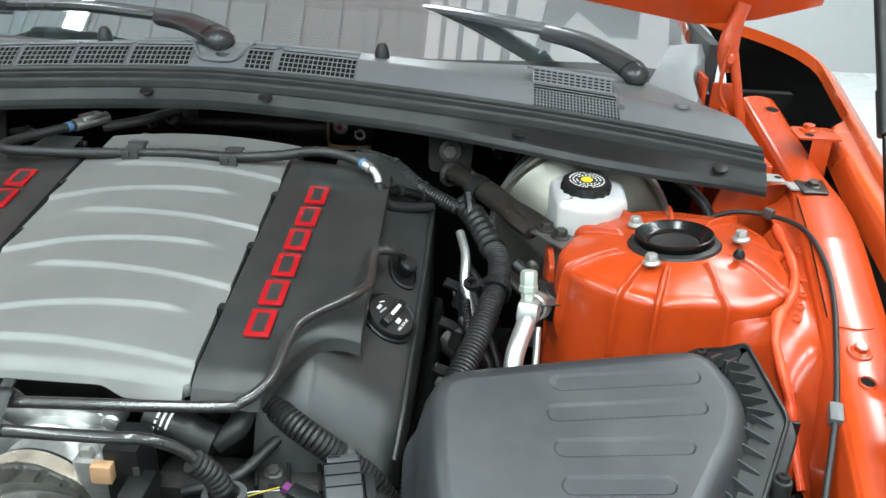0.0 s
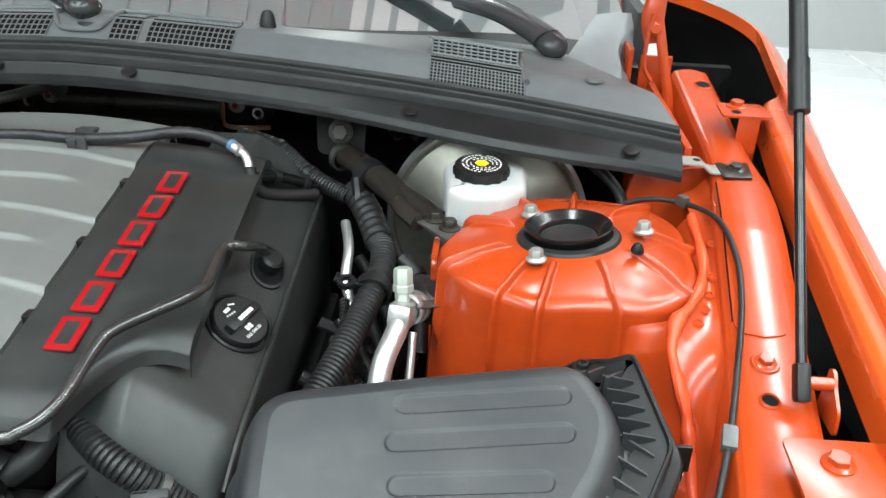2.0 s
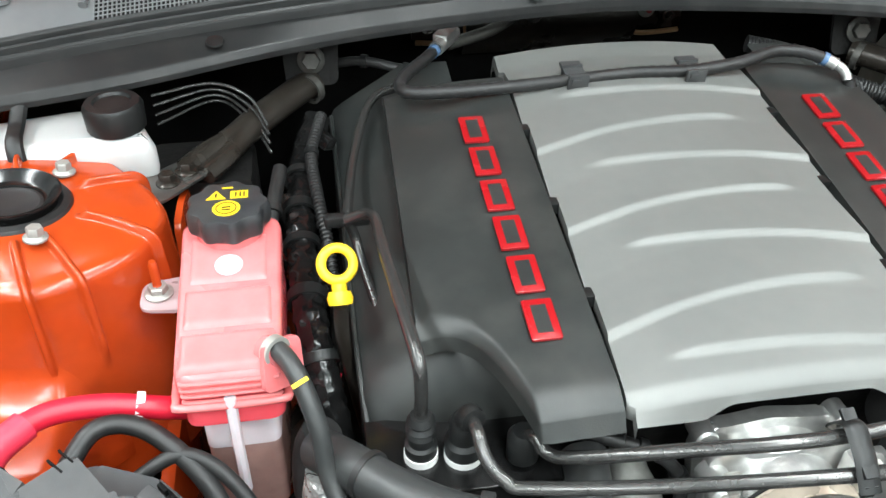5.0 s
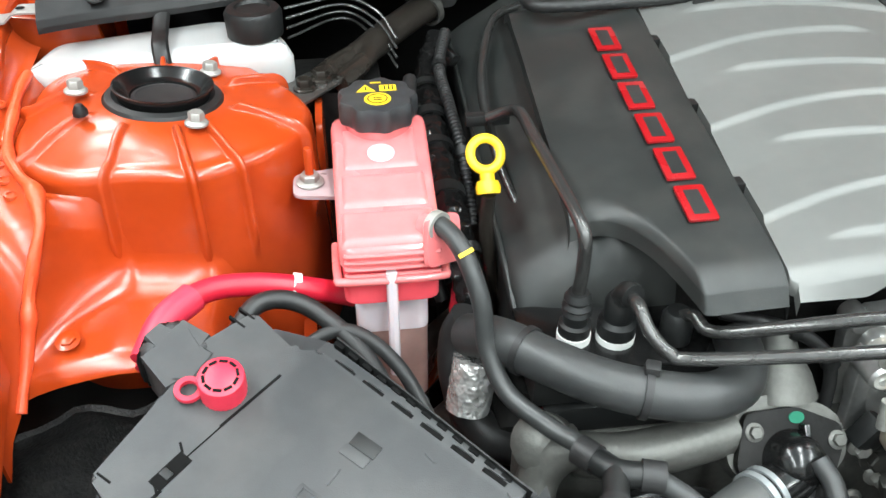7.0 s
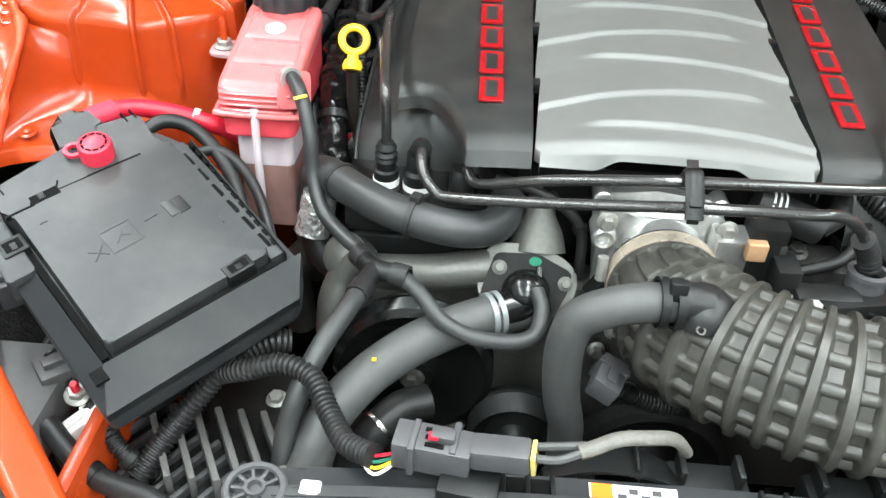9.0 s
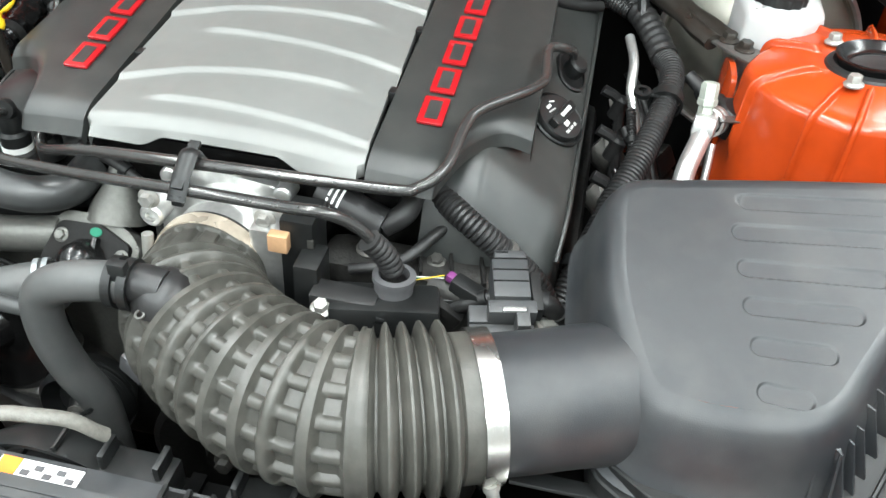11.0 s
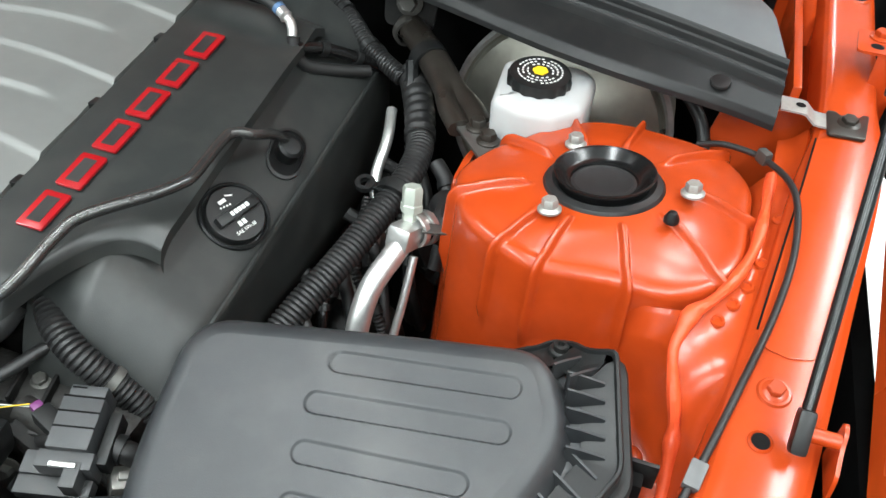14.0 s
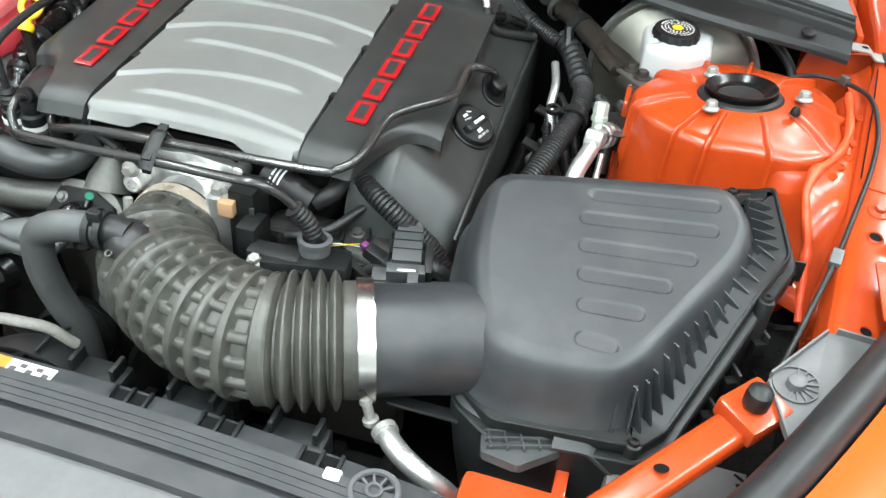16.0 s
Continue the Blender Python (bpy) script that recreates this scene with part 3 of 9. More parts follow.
# seam sealer bead down the tower's outer front edge, and the forward skirt
for s in (1, -1):
    bm = B()
    tube(bm, [(s * (along(EDGE_X, y) - 0.001), y, along(EDGE_Z, y) + 0.003) for y in (1.07, 1.03, 0.99, 0.95, 0.91, 0.88, 0.861, 0.846, 0.832, 0.818, 0.803, 0.785, 0.767, 0.75, 0.735)],
         0.006, 10, 8, 0.005, lambda q, a, t: 0.0052 + 0.0007 * math.sin(q * 90) + 0.0006 * math.sin(q * 51 + a) + 0.0025 * math.exp(-((q - 0.225) / 0.009) ** 2) + 0.003 * math.exp(-((q - 0.335) / 0.010) ** 2))
    part("seam_bead", bm, SEALER, car, "bead of orange seam sealer")

    def skirt(u, v):
        # wheelhouse sheet: leaves the tower's front wall, turns in a wide fillet and ends in a flat lip;
        # towards the bead the wall leans over into the apron's slope
        x0 = 0.575 if s > 0 else 0.555
        x = x0 + u * (0.752 - x0)
        wall = wall_y(x) - 0.003 + 0.014 * (1 - smooth01(u / 0.16))
        drop = min(1.0, v / 0.45)
        g = smooth01((u - 0.05) / 0.28)
        turn = max(0.0, (v - 0.45) / 0.55)
        a = 0.5 * math.pi * min(1.0, turn / 0.6)
        flat = max(0.0, turn - 0.6) / 0.4
        R = 0.038
        y = wall + 0.006 * (1 - drop) - (R * (1 - math.cos(a)) + (wall - R - 0.757) * flat) * g
        z = 0.895 - 0.049 * drop - R * math.sin(a) - 0.05 * (1 - g) * (turn + drop)
        ye = 0.868 - 0.115 * v
        side = Vector((along(EDGE_X, ye), ye, along(EDGE_Z, ye)))
        p = Vector((x, y, z)).lerp(side, smooth01((x - 0.690) / 0.062))
        p.z -= 0.014 * smooth01((v - 0.975) / 0.025)
        return Vector((s * p.x, p.y, p.z))
    bm = B()
    sheet(bm, skirt, 60, 48, 0.003)
    sk = part("wheelhouse_skirt", bm, ORANGE, car, angle=60)
    bolt(sk, (s * 0.738, 0.785, 0.812), (0, -0.2, 0.95), 0.0070, 0.005, ORANGE)

# inner side panels; firewall and floor pan coloured near-black for the bay's deep shade
for s in (1, -1):
    bm = B()
    boxat(bm, (s * 0.53, 0.30, 0.30), (s * 0.545, 1.30, 0.72), 0.004)
    part("side_rail", bm, ORANGE, car, "orange inner side rail, mostly in shade")
    bm = B()
    boxat(bm, (s * 0.54, 1.10, 0.45), (s * 0.80, 1.115, 0.86), 0.004)
    part("tower_brace_panel", bm, ORANGE, car)
    bm = B()
    boxat(bm, (s * 0.812, 1.165, 0.80), (s * 0.822, 1.46, 0.985), 0.003)
    part("cowl_side_panel", bm, ORANGE, car)
    bm = B()
    prism(bm, [(0.735, 0.70), (0.845, 0.70), (0.845, 0.965), (0.752, 0.952), (0.742, 0.90)], -0.004, 0.004, Matrix(((s, 0, 0, 0), (0, 0, 1, 1.158), (0, 1, 0, 0), (0, 0, 0, 1))), 0.002)
    part("hinge_pillar_panel", bm, ORANGE, car)
    bm = B()
    boxat(bm, (s * 0.800, 1.475, 0.70), (s * 0.850, 1.483, 1.02), 0.003)
    part("hinge_back_panel", bm, ORANGE, car)

    def liner(u, v):
        a = -0.2 + 1.5 * u
        return Vector((s * (0.60 + 0.30 * v), 0.58 + 0.17 * math.sin(a * 1.4) + 0.05 * noise.noise((u * 4, v * 4, s)), 0.46 + 0.30 * u + 0.02 * noise.noise((u * 9, v * 9, 5))))
    bm = B()
    sheet(bm, liner, 24, 24, 0.006)
    part("wheel_liner", bm, FELT, car, "black felt wheel-arch liner")
# the near-black colour carries the shade low in the bay
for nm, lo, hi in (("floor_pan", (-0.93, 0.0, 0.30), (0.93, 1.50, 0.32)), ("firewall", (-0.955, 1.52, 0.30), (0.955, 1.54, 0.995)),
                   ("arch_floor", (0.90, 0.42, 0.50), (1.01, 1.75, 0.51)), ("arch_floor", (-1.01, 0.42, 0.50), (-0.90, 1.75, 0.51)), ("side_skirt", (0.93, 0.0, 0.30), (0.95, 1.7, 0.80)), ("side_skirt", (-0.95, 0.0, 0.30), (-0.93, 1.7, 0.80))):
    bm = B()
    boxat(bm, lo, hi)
    part(nm, bm, VOID, car, "inner panel of the bay, near-black to stand for deep shade")
for s in (1, -1):
    bm = B()
    lathe(bm, [(0.22, -0.11), (0.30, -0.12), (0.335, -0.10), (0.34, 0.0), (0.335, 0.10), (0.30, 0.12), (0.22, 0.11)], frame3((s * 0.80, 0.98, 0.34), (1, 0, 0), (0, 1, 0)), 40)
    wh = part("tyre", bm, RUBBER, car, "black front tyre on the floor")

# ---- cowl, seal, wipers, windscreen ----


def seal_y(x):
    return 1.246 - 0.175 * abs(x) ** 2.2 - 0.02 * max(0, abs(x) - 0.6)


def seal_z(x):
    return 1.028 - 0.055 * abs(x) ** 1.3


cowl = thing("cowl_panel", "grey weathered plastic cowl panel with black air grilles", "cowl panel", (0, 1.35, 1.0))


def cowl_pt(x, d):
    """d metres back from the seal: the panel climbs to a shelf, then dips to the windscreen."""
    y = seal_y(x) + d
    z = seal_z(x) + 0.010 + 0.55 * min(d, 0.07) - 0.10 * max(0, d - 0.07)
    return Vector((x, y, z))


def shelf_end(x):
    """Depth of the shelf behind the seal."""
    return 1.378 + 0.115 * smooth01((abs(x) - 0.28) / 0.32) - 0.05 * smooth01((abs(x) - 0.66) / 0.1) - seal_y(x)


bm = B()
def shelf(u, v):
    # the shelf's ends slant inwards towards the windscreen
    x = (2 * u - 1) * (0.800 - 0.135 * v)
    return cowl_pt(x, 0.022 + v * (shelf_end(x) - 0.022))


sheet(bm, shelf, 110, 26, 0.003)
part("shelf", bm, COWL, cowl, "grey plastic cowl shelf", angle=50)


def grille(x0, x1, d0, d1, nx, nd, lift=0.0017):
    """A black field laid on the shelf as the opening's shade, with a lattice of bars over it."""
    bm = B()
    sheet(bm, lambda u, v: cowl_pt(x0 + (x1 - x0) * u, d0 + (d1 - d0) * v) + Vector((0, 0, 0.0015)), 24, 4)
    part("grille_opening", bm, VOID, cowl, "black sheet standing for a shaded air opening")
    bm = B()
    for i in range(nx + 1):
        x = x0 + (x1 - x0) * i / nx
        tube(bm, [cowl_pt(x, d0) + Vector((0, 0, lift)), cowl_pt(x, (d0 + d1) / 2) + Vector((0, 0, lift)), cowl_pt(x, d1) + Vector((0, 0, lift))], 0.0010, 5, 3)
    for j in range(nd + 1):
        d = d0 + (d1 - d0) * j / nd
        tube(bm, [cowl_pt(x0 + (x1 - x0) * k / 12, d) + Vector((0, 0, lift)) for k in range(13)], 0.0010, 5, 2)
    part("grille_lattice", bm, COWL, cowl, "fine grey grille lattice")


for a, b in ((-0.46, -0.31), (-0.302, -0.225), (-0.218, -0.140), (-0.132, -0.040), (0.046, 0.085), (0.097, 0.215)):
    grille(a, b, 0.030, 0.092, int((b - a) / 0.0072), 7)
# raised lip that dips round the wiper pivot
bm = B()
tube(bm, [cowl_pt(x, d) + Vector((0, 0, 0.004)) for x, d in ((-0.130, 0.098), (-0.075, 0.098), (-0.050, 0.088), (-0.030, 0.050), (-0.015, 0.040), (0.022, 0.040), (0.034, 0.050), (0.046, 0.088), (0.062, 0.098), (0.215, 0.098))], 0.0035, 8, 5)
part("pivot_lip", bm, COWL, cowl, "raised grey lip round the wiper pivot")
for s in (1, -1):
    a, b = sorted((s * 0.485, s * 0.60))
    # coarse grille on the step behind the fine mesh
    step = lambda x, k: cowl_pt(x, 0.082 + 0.012 * k) + Vector((0, 0, 0.002 + 0.017 * k))
    # black backing stands in for the shade behind the coarse bars
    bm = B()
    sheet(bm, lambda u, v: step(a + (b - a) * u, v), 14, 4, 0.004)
    part("grille_opening", bm, VOID, cowl, "black sheet standing for a shaded air opening")
    bm = B()
    for i in range(14):
        x = a + (b - a) * i / 13
        tube(bm, [step(x, 0) + Vector((0, -0.002, 0)), step(x, 1) + Vector((0, -0.002, 0))], 0.0014, 5, 2)
    for j in range(5):
        tube(bm, [step(a + (b - a) * k / 8, j / 4) + Vector((0, -0.002, 0)) for k in range(9)], 0.0014, 5, 2)
    part("grille_lattice", bm, COWL, cowl, "coarse grey grille lattice")
    bm = B()
    sheet(bm, lambda u, v: step(a - 0.008 + (b - a + 0.016) * u, 1.0) + Vector((0, 0.05 * v, 0.003 - 0.014 * v)), 10, 5, 0.003)
    part("step_top", bm, COWL, cowl)
    grille(a, b + 0.01, 0.026, 0.078, 26, 10)
for s in (1, -1):
    bm = B()
    tube(bm, [cowl_pt(s * 0.612, 0.045) + Vector((0, 0, 0.004)), cowl_pt(s * 0.605, 0.10) + Vector((0, 0, 0.006)), cowl_pt(s * 0.60, 0.155) + Vector((0, 0, 0.006))], 0.005, 8)
    part("edge_trim", bm, COWL, cowl)
for x in (-0.20, 0.247):
    bm = B()
    p = cowl_pt(x, 0.115)
    lathe(bm, [(0, 0), (0.012, 0), (0.012, 0.006), (0.009, 0.018), (0.005, 0.023), (0, 0.024)], Matrix.Translation(p), 16)
    part("rubber_stop", bm, RUBBER, cowl, "conical black rubber stop")
for s in (1, -1):
    def corner(u, v):
        # thin fairing that climbs from the cowl to the screen, its outer edge scalloped
        x = 0.660 + 0.075 * v + (0.090 - 0.010 * v + 0.012 * math.sin(7.5 * v + 0.4)) * u
        z = 1.012 + 0.050 * v + 0.005 * math.sin(math.pi * u) * smooth01(v * 1.6) - 0.014 * u * (1 - v) - 0.022 * smooth01((u - 0.82) / 0.18)
        return Vector((s * x, 1.372 + 0.185 * v - 0.030 * u * (1 - v), z))
    bm = B()
    sheet(bm, corner, 24, 30, 0.003)
    part("corner_fairing", bm, FAIRING, cowl, "thin pale grey fairing at the windscreen corner")
    for dx, dd in ((0.70, 0.075),):
        bm = B()
        lathe(bm, [(0, 0), (0.012, 0), (0.011, 0.004), (0, 0.005)], Matrix.Translation(cowl_pt(s * dx, dd) + Vector((0, 0, 0.001))), 16)
        part("push_clip", bm, COWL, cowl)

# hood seal: a stepped rubber channel with a skirt that hangs forward
seal = thing("hood_seal", "long curved black rubber hood seal with push clips", "hood seal", (0, 1.24, 1.0))
PROF = [(0.032, 0.012), (0.030, 0.024), (0.025, 0.027), (0.021, 0.024), (0.019, 0.017), (0.014, 0.020), (0.010, 0.020), (0.008, 0.013), (0.002, 0.011), (-0.003, 0.013), (-0.006, 0.012), (-0.008, 0.004), (-0.030, -0.004), (-0.052, -0.012), (-0.060, -0.020), (-0.061, -0.026), (-0.055, -0.024), (-0.02, -0.010), (0.03, 0.004)]


def seal_wide(x):
    return 0.38 + 0.50 * math.exp(-((abs(x) - 0.58) / 0.15) ** 2) - 0.12 * smooth01((0.3 - abs(x)) / 0.3) - 0.12 * smooth01((abs(x) - 0.66) / 0.12) - 0.12 * smooth01((0.45 - abs(x)) / 0.2)


def seal_f(u, v):
    x = -0.80 + 1.6 * u
    k = v * (len(PROF) - 1)
    i = min(int(k), len(PROF) - 2)
    w = k - i
    d = PROF[i][0] * (1 - w) + PROF[i + 1][0] * w
    z = PROF[i][1] * (1 - w) + PROF[i + 1][1] * w
    wide = seal_wide(x)
    if d < -0.012:
        d = -0.012 + (d + 0.012) * wide
    ridge = 0.0012 * math.sin(v * 54 * math.pi / 1.5) if d > -0.006 else 0.0
    return Vector((x, seal_y(x) + d, seal_z(x) + z + ridge))


bm = B()
sheet(bm, seal_f, 90, 108)
part("channel", bm, SEALRUB, seal, "black rubber channel", angle=30)
for x in (-0.74, -0.47, -0.09, 0.089, 0.466, 0.74):
    bm = B()
    k = seal_wide(x)
    lathe(bm, [(0, 0), (0.0105, 0), (0.0095, 0.0018), (0.005, 0.0026), (0, 0.0026)], frame3((x, seal_y(x) - 0.012 - 0.022 * k, seal_z(x) - 0.001), (0, -0.3, 1)), 16)
    part("push_clip", bm, SEALRUB, seal, "round black push clip")
for s in (1, -1):
    br = thing("seal_bracket", "black steel bracket bolting the seal end to the rail", "bracket", (s * 0.86, 1.15, 0.96), "seal brackets")
    bm = B()
    zc = rail_z(1.14)
    prism(bm, rounded([(s * 0.850, 1.111), (s * 0.886, 1.113), (s * 0.892, 1.163), (s * 0.850, 1.158)], 0.004, 3), zc + 0.002, zc + 0.0055, bevel=0.001)
    part("plate", bm, STEELB, br, "black steel plate")
    bm = B()
    sheet(bm, lambda u, v: Vector((s * (0.803 + 0.050 * u), 1.124 + 0.028 * v, zc + 0.004 + 0.010 * smooth01((0.75 - u) / 0.3))), 10, 3, 0.002)
    tg = part("tongue", bm, ZINC, br, "pale metal tongue")
    bm = B()
    lathe(bm, [(0.005, 0.0006), (0, 0.0006)], Matrix.Translation((s * 0.822, 1.139, zc + 0.014)), 14)
    part("hole", bm, VOID, tg, "dark drilled hole")
    bolt(br, (s * 0.871, 1.139, zc + 0.0055), (0, -0.12, 1), 0.0075, 0.007, STEELB)

# windscreen with the dashboard behind it
SLOPE = 0.50


def screen(u, v):
    x = -0.80 + 1.60 * u
    y = 1.395 + 0.10 * smooth01((abs(x) - 0.28) / 0.4) + v * 0.90
    return Vector((x * (1 - 0.1 * v), y, 1.026 - 0.05 * x * x + SLOPE * v * 0.90))


bm = B()
sheet(bm, screen, 30, 16, 0.005)
ws = solo("windscreen", bm, GLASS, "sloping tinted car windscreen reflecting the ceiling", "windscreen")
ws.visible_shadow = False
bm = B()
sheet(bm, lambda u, v: screen(u, v * 0.05) + Vector((0, -0.012, 0.003)), 30, 2, 0.006)
part("lower_trim", bm, RUBBER, ws, "black rubber lower edge")
bm = B()
sheet(bm, lambda u, v: Vector((-0.72 + 1.44 * u, 1.43 + 0.77 * v, 0.98 + 0.05 * math.sin(math.pi * v))), 8, 10, 0.02)
boxat(bm, (-0.80, 2.25, 0.5), (0.80, 2.28, 1.45))
for s in (1, -1):
    boxat(bm, (s * 0.79, 1.5, 0.9), (s * 0.81, 2.25, 1.08), 0.004)
solo("dashboard", bm, DASH, "dark dashboard behind the windscreen", "dashboard")
bm = B()
for s in (1, -1):
    tube(bm, [(s * 0.845, 1.70, 1.165), (s * 0.81, 1.9, 1.27), (s * 0.755, 2.27, 1.44)], 0.035, 12, 6)
sheet(bm, lambda u, v: Vector((-0.75 + 1.5 * u, 2.27 + v * 0.9, 1.455 + 0.05 * math.sin(v * 2) + 0.03 * math.sin(math.pi * u))), 12, 8, 0.02)
part("roof", bm, ORANGE_OUT, car, "orange roof and pillars")


def wiper(pts, cap, blade, label):
    w = thing("wiper", label, "wiper", cap, "windscreen wipers")
    bm = B()
    # the arm swells towards its rounded end over the pivot
    tube(bm, pts, 0.013, 16, 8, 0.004, lambda q, a, t: (0.0255 - 0.005 * t) * math.sqrt(max(0.02, 1 - max(0.0, 1 - q / 0.022) ** 2)), flat=0.7)
    part("arm", bm, SATIN, w, "satin black wiper arm")
    bm = B()
    d = (Vector(pts[1]) - Vector(pts[0])).normalized()
    lathe(bm, [(0.0262, -0.0012), (0.0262, 0.0012)], frame3(Vector(pts[0]) + d * 0.034, d, (0, 0, 1)) @ Matrix.Diagonal((0.72, 1, 1, 1)), 24)
    part("cap_seam", bm, VOID, w, "fine seam of the end cap")
    bm = B()
    lathe(bm, [(0, -0.05), (0.017, -0.05), (0.0185, -0.012), (0.016, -0.006), (0, -0.005)], Matrix.Translation(cap), 20)
    part("pivot_boss", bm, PLASTIC, w)
    bm = B()
    j = Vector(pts[-1])
    tube(bm, [j + Vector((0, 0, 0.004)), j.lerp(Vector(blade[0]), 0.5) + Vector((0, 0, 0.008)), blade[0]], 0.017, 10, 6, flat=0.6)
    part("extension", bm, SATIN, w)
    bm = B()
    tube(bm, blade, 0.009, 8, 10, flat=1.3)
    tube(bm, [Vector(q) - Vector((0, 0.004, 0.012)) for q in blade], 0.004, 6, 10)
    part("blade", bm, RUBBER, w, "black rubber blade")


wiper([(0.668, 1.392, 1.034), (0.648, 1.418, 1.050), (0.612, 1.455, 1.064), (0.57, 1.490, 1.075), (0.512, 1.530, 1.080)], (0.660, 1.402, 1.030),
      [(0.19, 1.60, 1.100), (-0.1, 1.60, 1.105), (-0.45, 1.58, 1.095)], "black wiper arm and blade parked along the windscreen")
wiper([(0.014, 1.305, 1.083), (-0.010, 1.328, 1.088), (-0.045, 1.362, 1.093), (-0.085, 1.395, 1.095), (-0.131, 1.430, 1.092)], (0.006, 1.313, 1.075),
      [(-0.42, 1.49, 1.088), (-0.52, 1.49, 1.085), (-0.66, 1.49, 1.075)], "black wiper arm and blade parked low on the windscreen")

# ---- hood, hinges, gas struts ----
hood = thing("hood", "raised orange hood with a folded inner edge", "hood", (0, 1.42, 1.12))


def hood_pt(u, v, lift=0.0):
    x = -0.93 + 1.86 * u
    e = 1 - (x / 0.93) ** 2
    a = radians(62)
    d = -0.02 + 1.15 * v
    y, z = 1.40 + 0.05 * e - d * math.cos(a), 1.140 + 0.15 * max(-0.1, 0.754 - math.sqrt(x * x + 0.02)) + 0.32 * max(0.0, abs(x) - 0.754) + d * math.sin(a)
    return Vector((x * (1 - 0.08 * v), y + lift * math.sin(a), z + lift * math.cos(a)))


bm = B()
sheet(bm, lambda u, v: hood_pt(u, v, 0.05), 40, 24, 0.004)
part("skin", bm, ORANGE_OUT, hood)
bm = B()
sheet(bm, lambda u, v: hood_pt(u, v, 0.012 + 0.02 * math.sin(math.pi * u) * math.sin(math.pi * v)), 40, 24, 0.006)
part("inner_panel", bm, ORANGE, hood, "orange hood inner panel")
bm = B()
sheet(bm, lambda u, v: hood_pt(0.12 + 0.76 * u, 0.14 + 0.74 * v, 0.0), 20, 20, 0.012)
part("insulation_pad", bm, FELT, hood, "black felt insulation pad")
for s in (1, -1):
    bm = B()
    boxat(bm, (s * 0.772, 1.425, 0.90), (s * 0.780, 1.48, 1.04), 0.003)
    h = part("hood_hinge", bm, ORANGE, car, "orange steel hood hinge")
    for k, line in enumerate(([(0.839, 1.372, 0.940), (0.829, 1.377, 0.985), (0.816, 1.383, 1.035), (0.802, 1.392, 1.092)], [(0.800, 1.378, 1.008), (0.788, 1.380, 1.030), (0.789, 1.386, 1.072), (0.794, 1.394, 1.10)])):
        bm = B()
        tube(bm, [(s * x, y, z) for x, y, z in line], 0.0075 - 0.0015 * k, 10, 8, flat=0.55)
        part("link", bm, ORANGE, h)
    bm = B()
    tube(bm, [(s * 0.798, 1.398, 1.058), (s * 0.795, 1.402, 1.095), (s * 0.799, 1.408, 1.125), (s * 0.81, 1.41, 1.165)], 0.015, 14, 6, 0.008, lambda q, g, w: 0.011 + 0.004 * math.sin(w * 5) + 0.005 * w, flat=0.6)
    part("arm", bm, ORANGE, h)
    bolt(h, (s * 0.797, 1.388, 1.080), (0, -1, 0.2), 0.007, 0.007, ORANGE)
    a, b = Vector((s * 0.843, 0.764, 0.922)), Vector((s * 0.851, 1.226, 1.495))
    st = thing("gas_strut", "black hood gas strut with a slim bright rod", "gas strut", a, "hood gas struts")
    bm = B()
    tube(bm, [a, a.lerp(b, 0.36)], 0.005, 12, 4)
    part("rod", bm, GLOSSB, st, "slim dark rod")
    bm = B()
    tube(bm, [a.lerp(b, 0.335), a.lerp(b, 0.34), a.lerp(b, 0.40), a.lerp(b, 0.401)], 0.0100, 16, 3)
    tube(bm, [a.lerp(b, 0.40), a.lerp(b, 0.98)], 0.0085, 16, 4)
    part("cylinder", bm, PLASTIC, st, "black cylinder")
    bm = B()
    d = (b - a).normalized()
    box(bm, (0.013, 0.016, 0.034), frame3(a, d), 0.004)
    part("end_fitting", bm, PLASTIC, st, "black plastic end fitting")
    bm = B()
    lathe(bm, [(0, -0.03), (0.006, -0.03), (0.006, 0.0), (0, 0)], frame3(a + Vector((s * 0.026, 0, 0)), (s, 0, 0), (0, 1, 0)), 12)
    prism(bm, rounded([(0.738, 0.885), (0.782, 0.885), (0.778, 0.915), (0.776, 0.932), (0.766, 0.932), (0.758, 0.920), (0.742, 0.908)], 0.006, 4), -0.0015, 0.0015, Matrix(((0, 0, s, s * 0.871), (1, 0, 0, 0), (0, 1, 0, 0), (0, 0, 0, 1))))
    part("ball_bracket", bm, ORANGE, st, "orange bracket with ball stud")

# ---- engine and its covers ----


def cover_z(y):
    return 0.899 + 0.132 * (y - 0.69)


CREST = [  # raised lips across the cover: x of the free end, y there, x at the side, y there
    (-0.085, 1.100, 0.140, 1.090), (0.082, 1.040, -0.140, 1.010), (-0.082, 0.977, 0.142, 0.968), (0.090, 0.920, -0.138, 0.889),
    (-0.080, 0.859, 0.144, 0.845), (0.094, 0.796, -0.140, 0.761), (-0.082, 0.730, 0.148, 0.716)]


def cover_relief(x, y):
    z = 0.0
    for xe, ye, xs, ys in CREST:
        t = (x - xe) / (xs - xe)
        yr = (ye + (ys - ye) * t * t if t > 0 else ye) - 0.003
        w = smooth01((t + 0.10) / 0.16)
        d = y - yr
        if -0.0055 < d < 0.060:
            z += w * 0.0044 * ((1 - d / 0.060) if d > 0 else smooth01((d + 0.0055) / 0.0055))
    return z


def panel_edge(y):
    """Stepped side edge of the silver panel."""
    k = (y - 0.69) / 0.122
    return 0.139 + 0.006 * (1 - (k % 1))


cover = thing("engine_cover", "silver and charcoal ribbed engine cover with red lettering plates", "engine cover", (0, 0.9, 0.86))


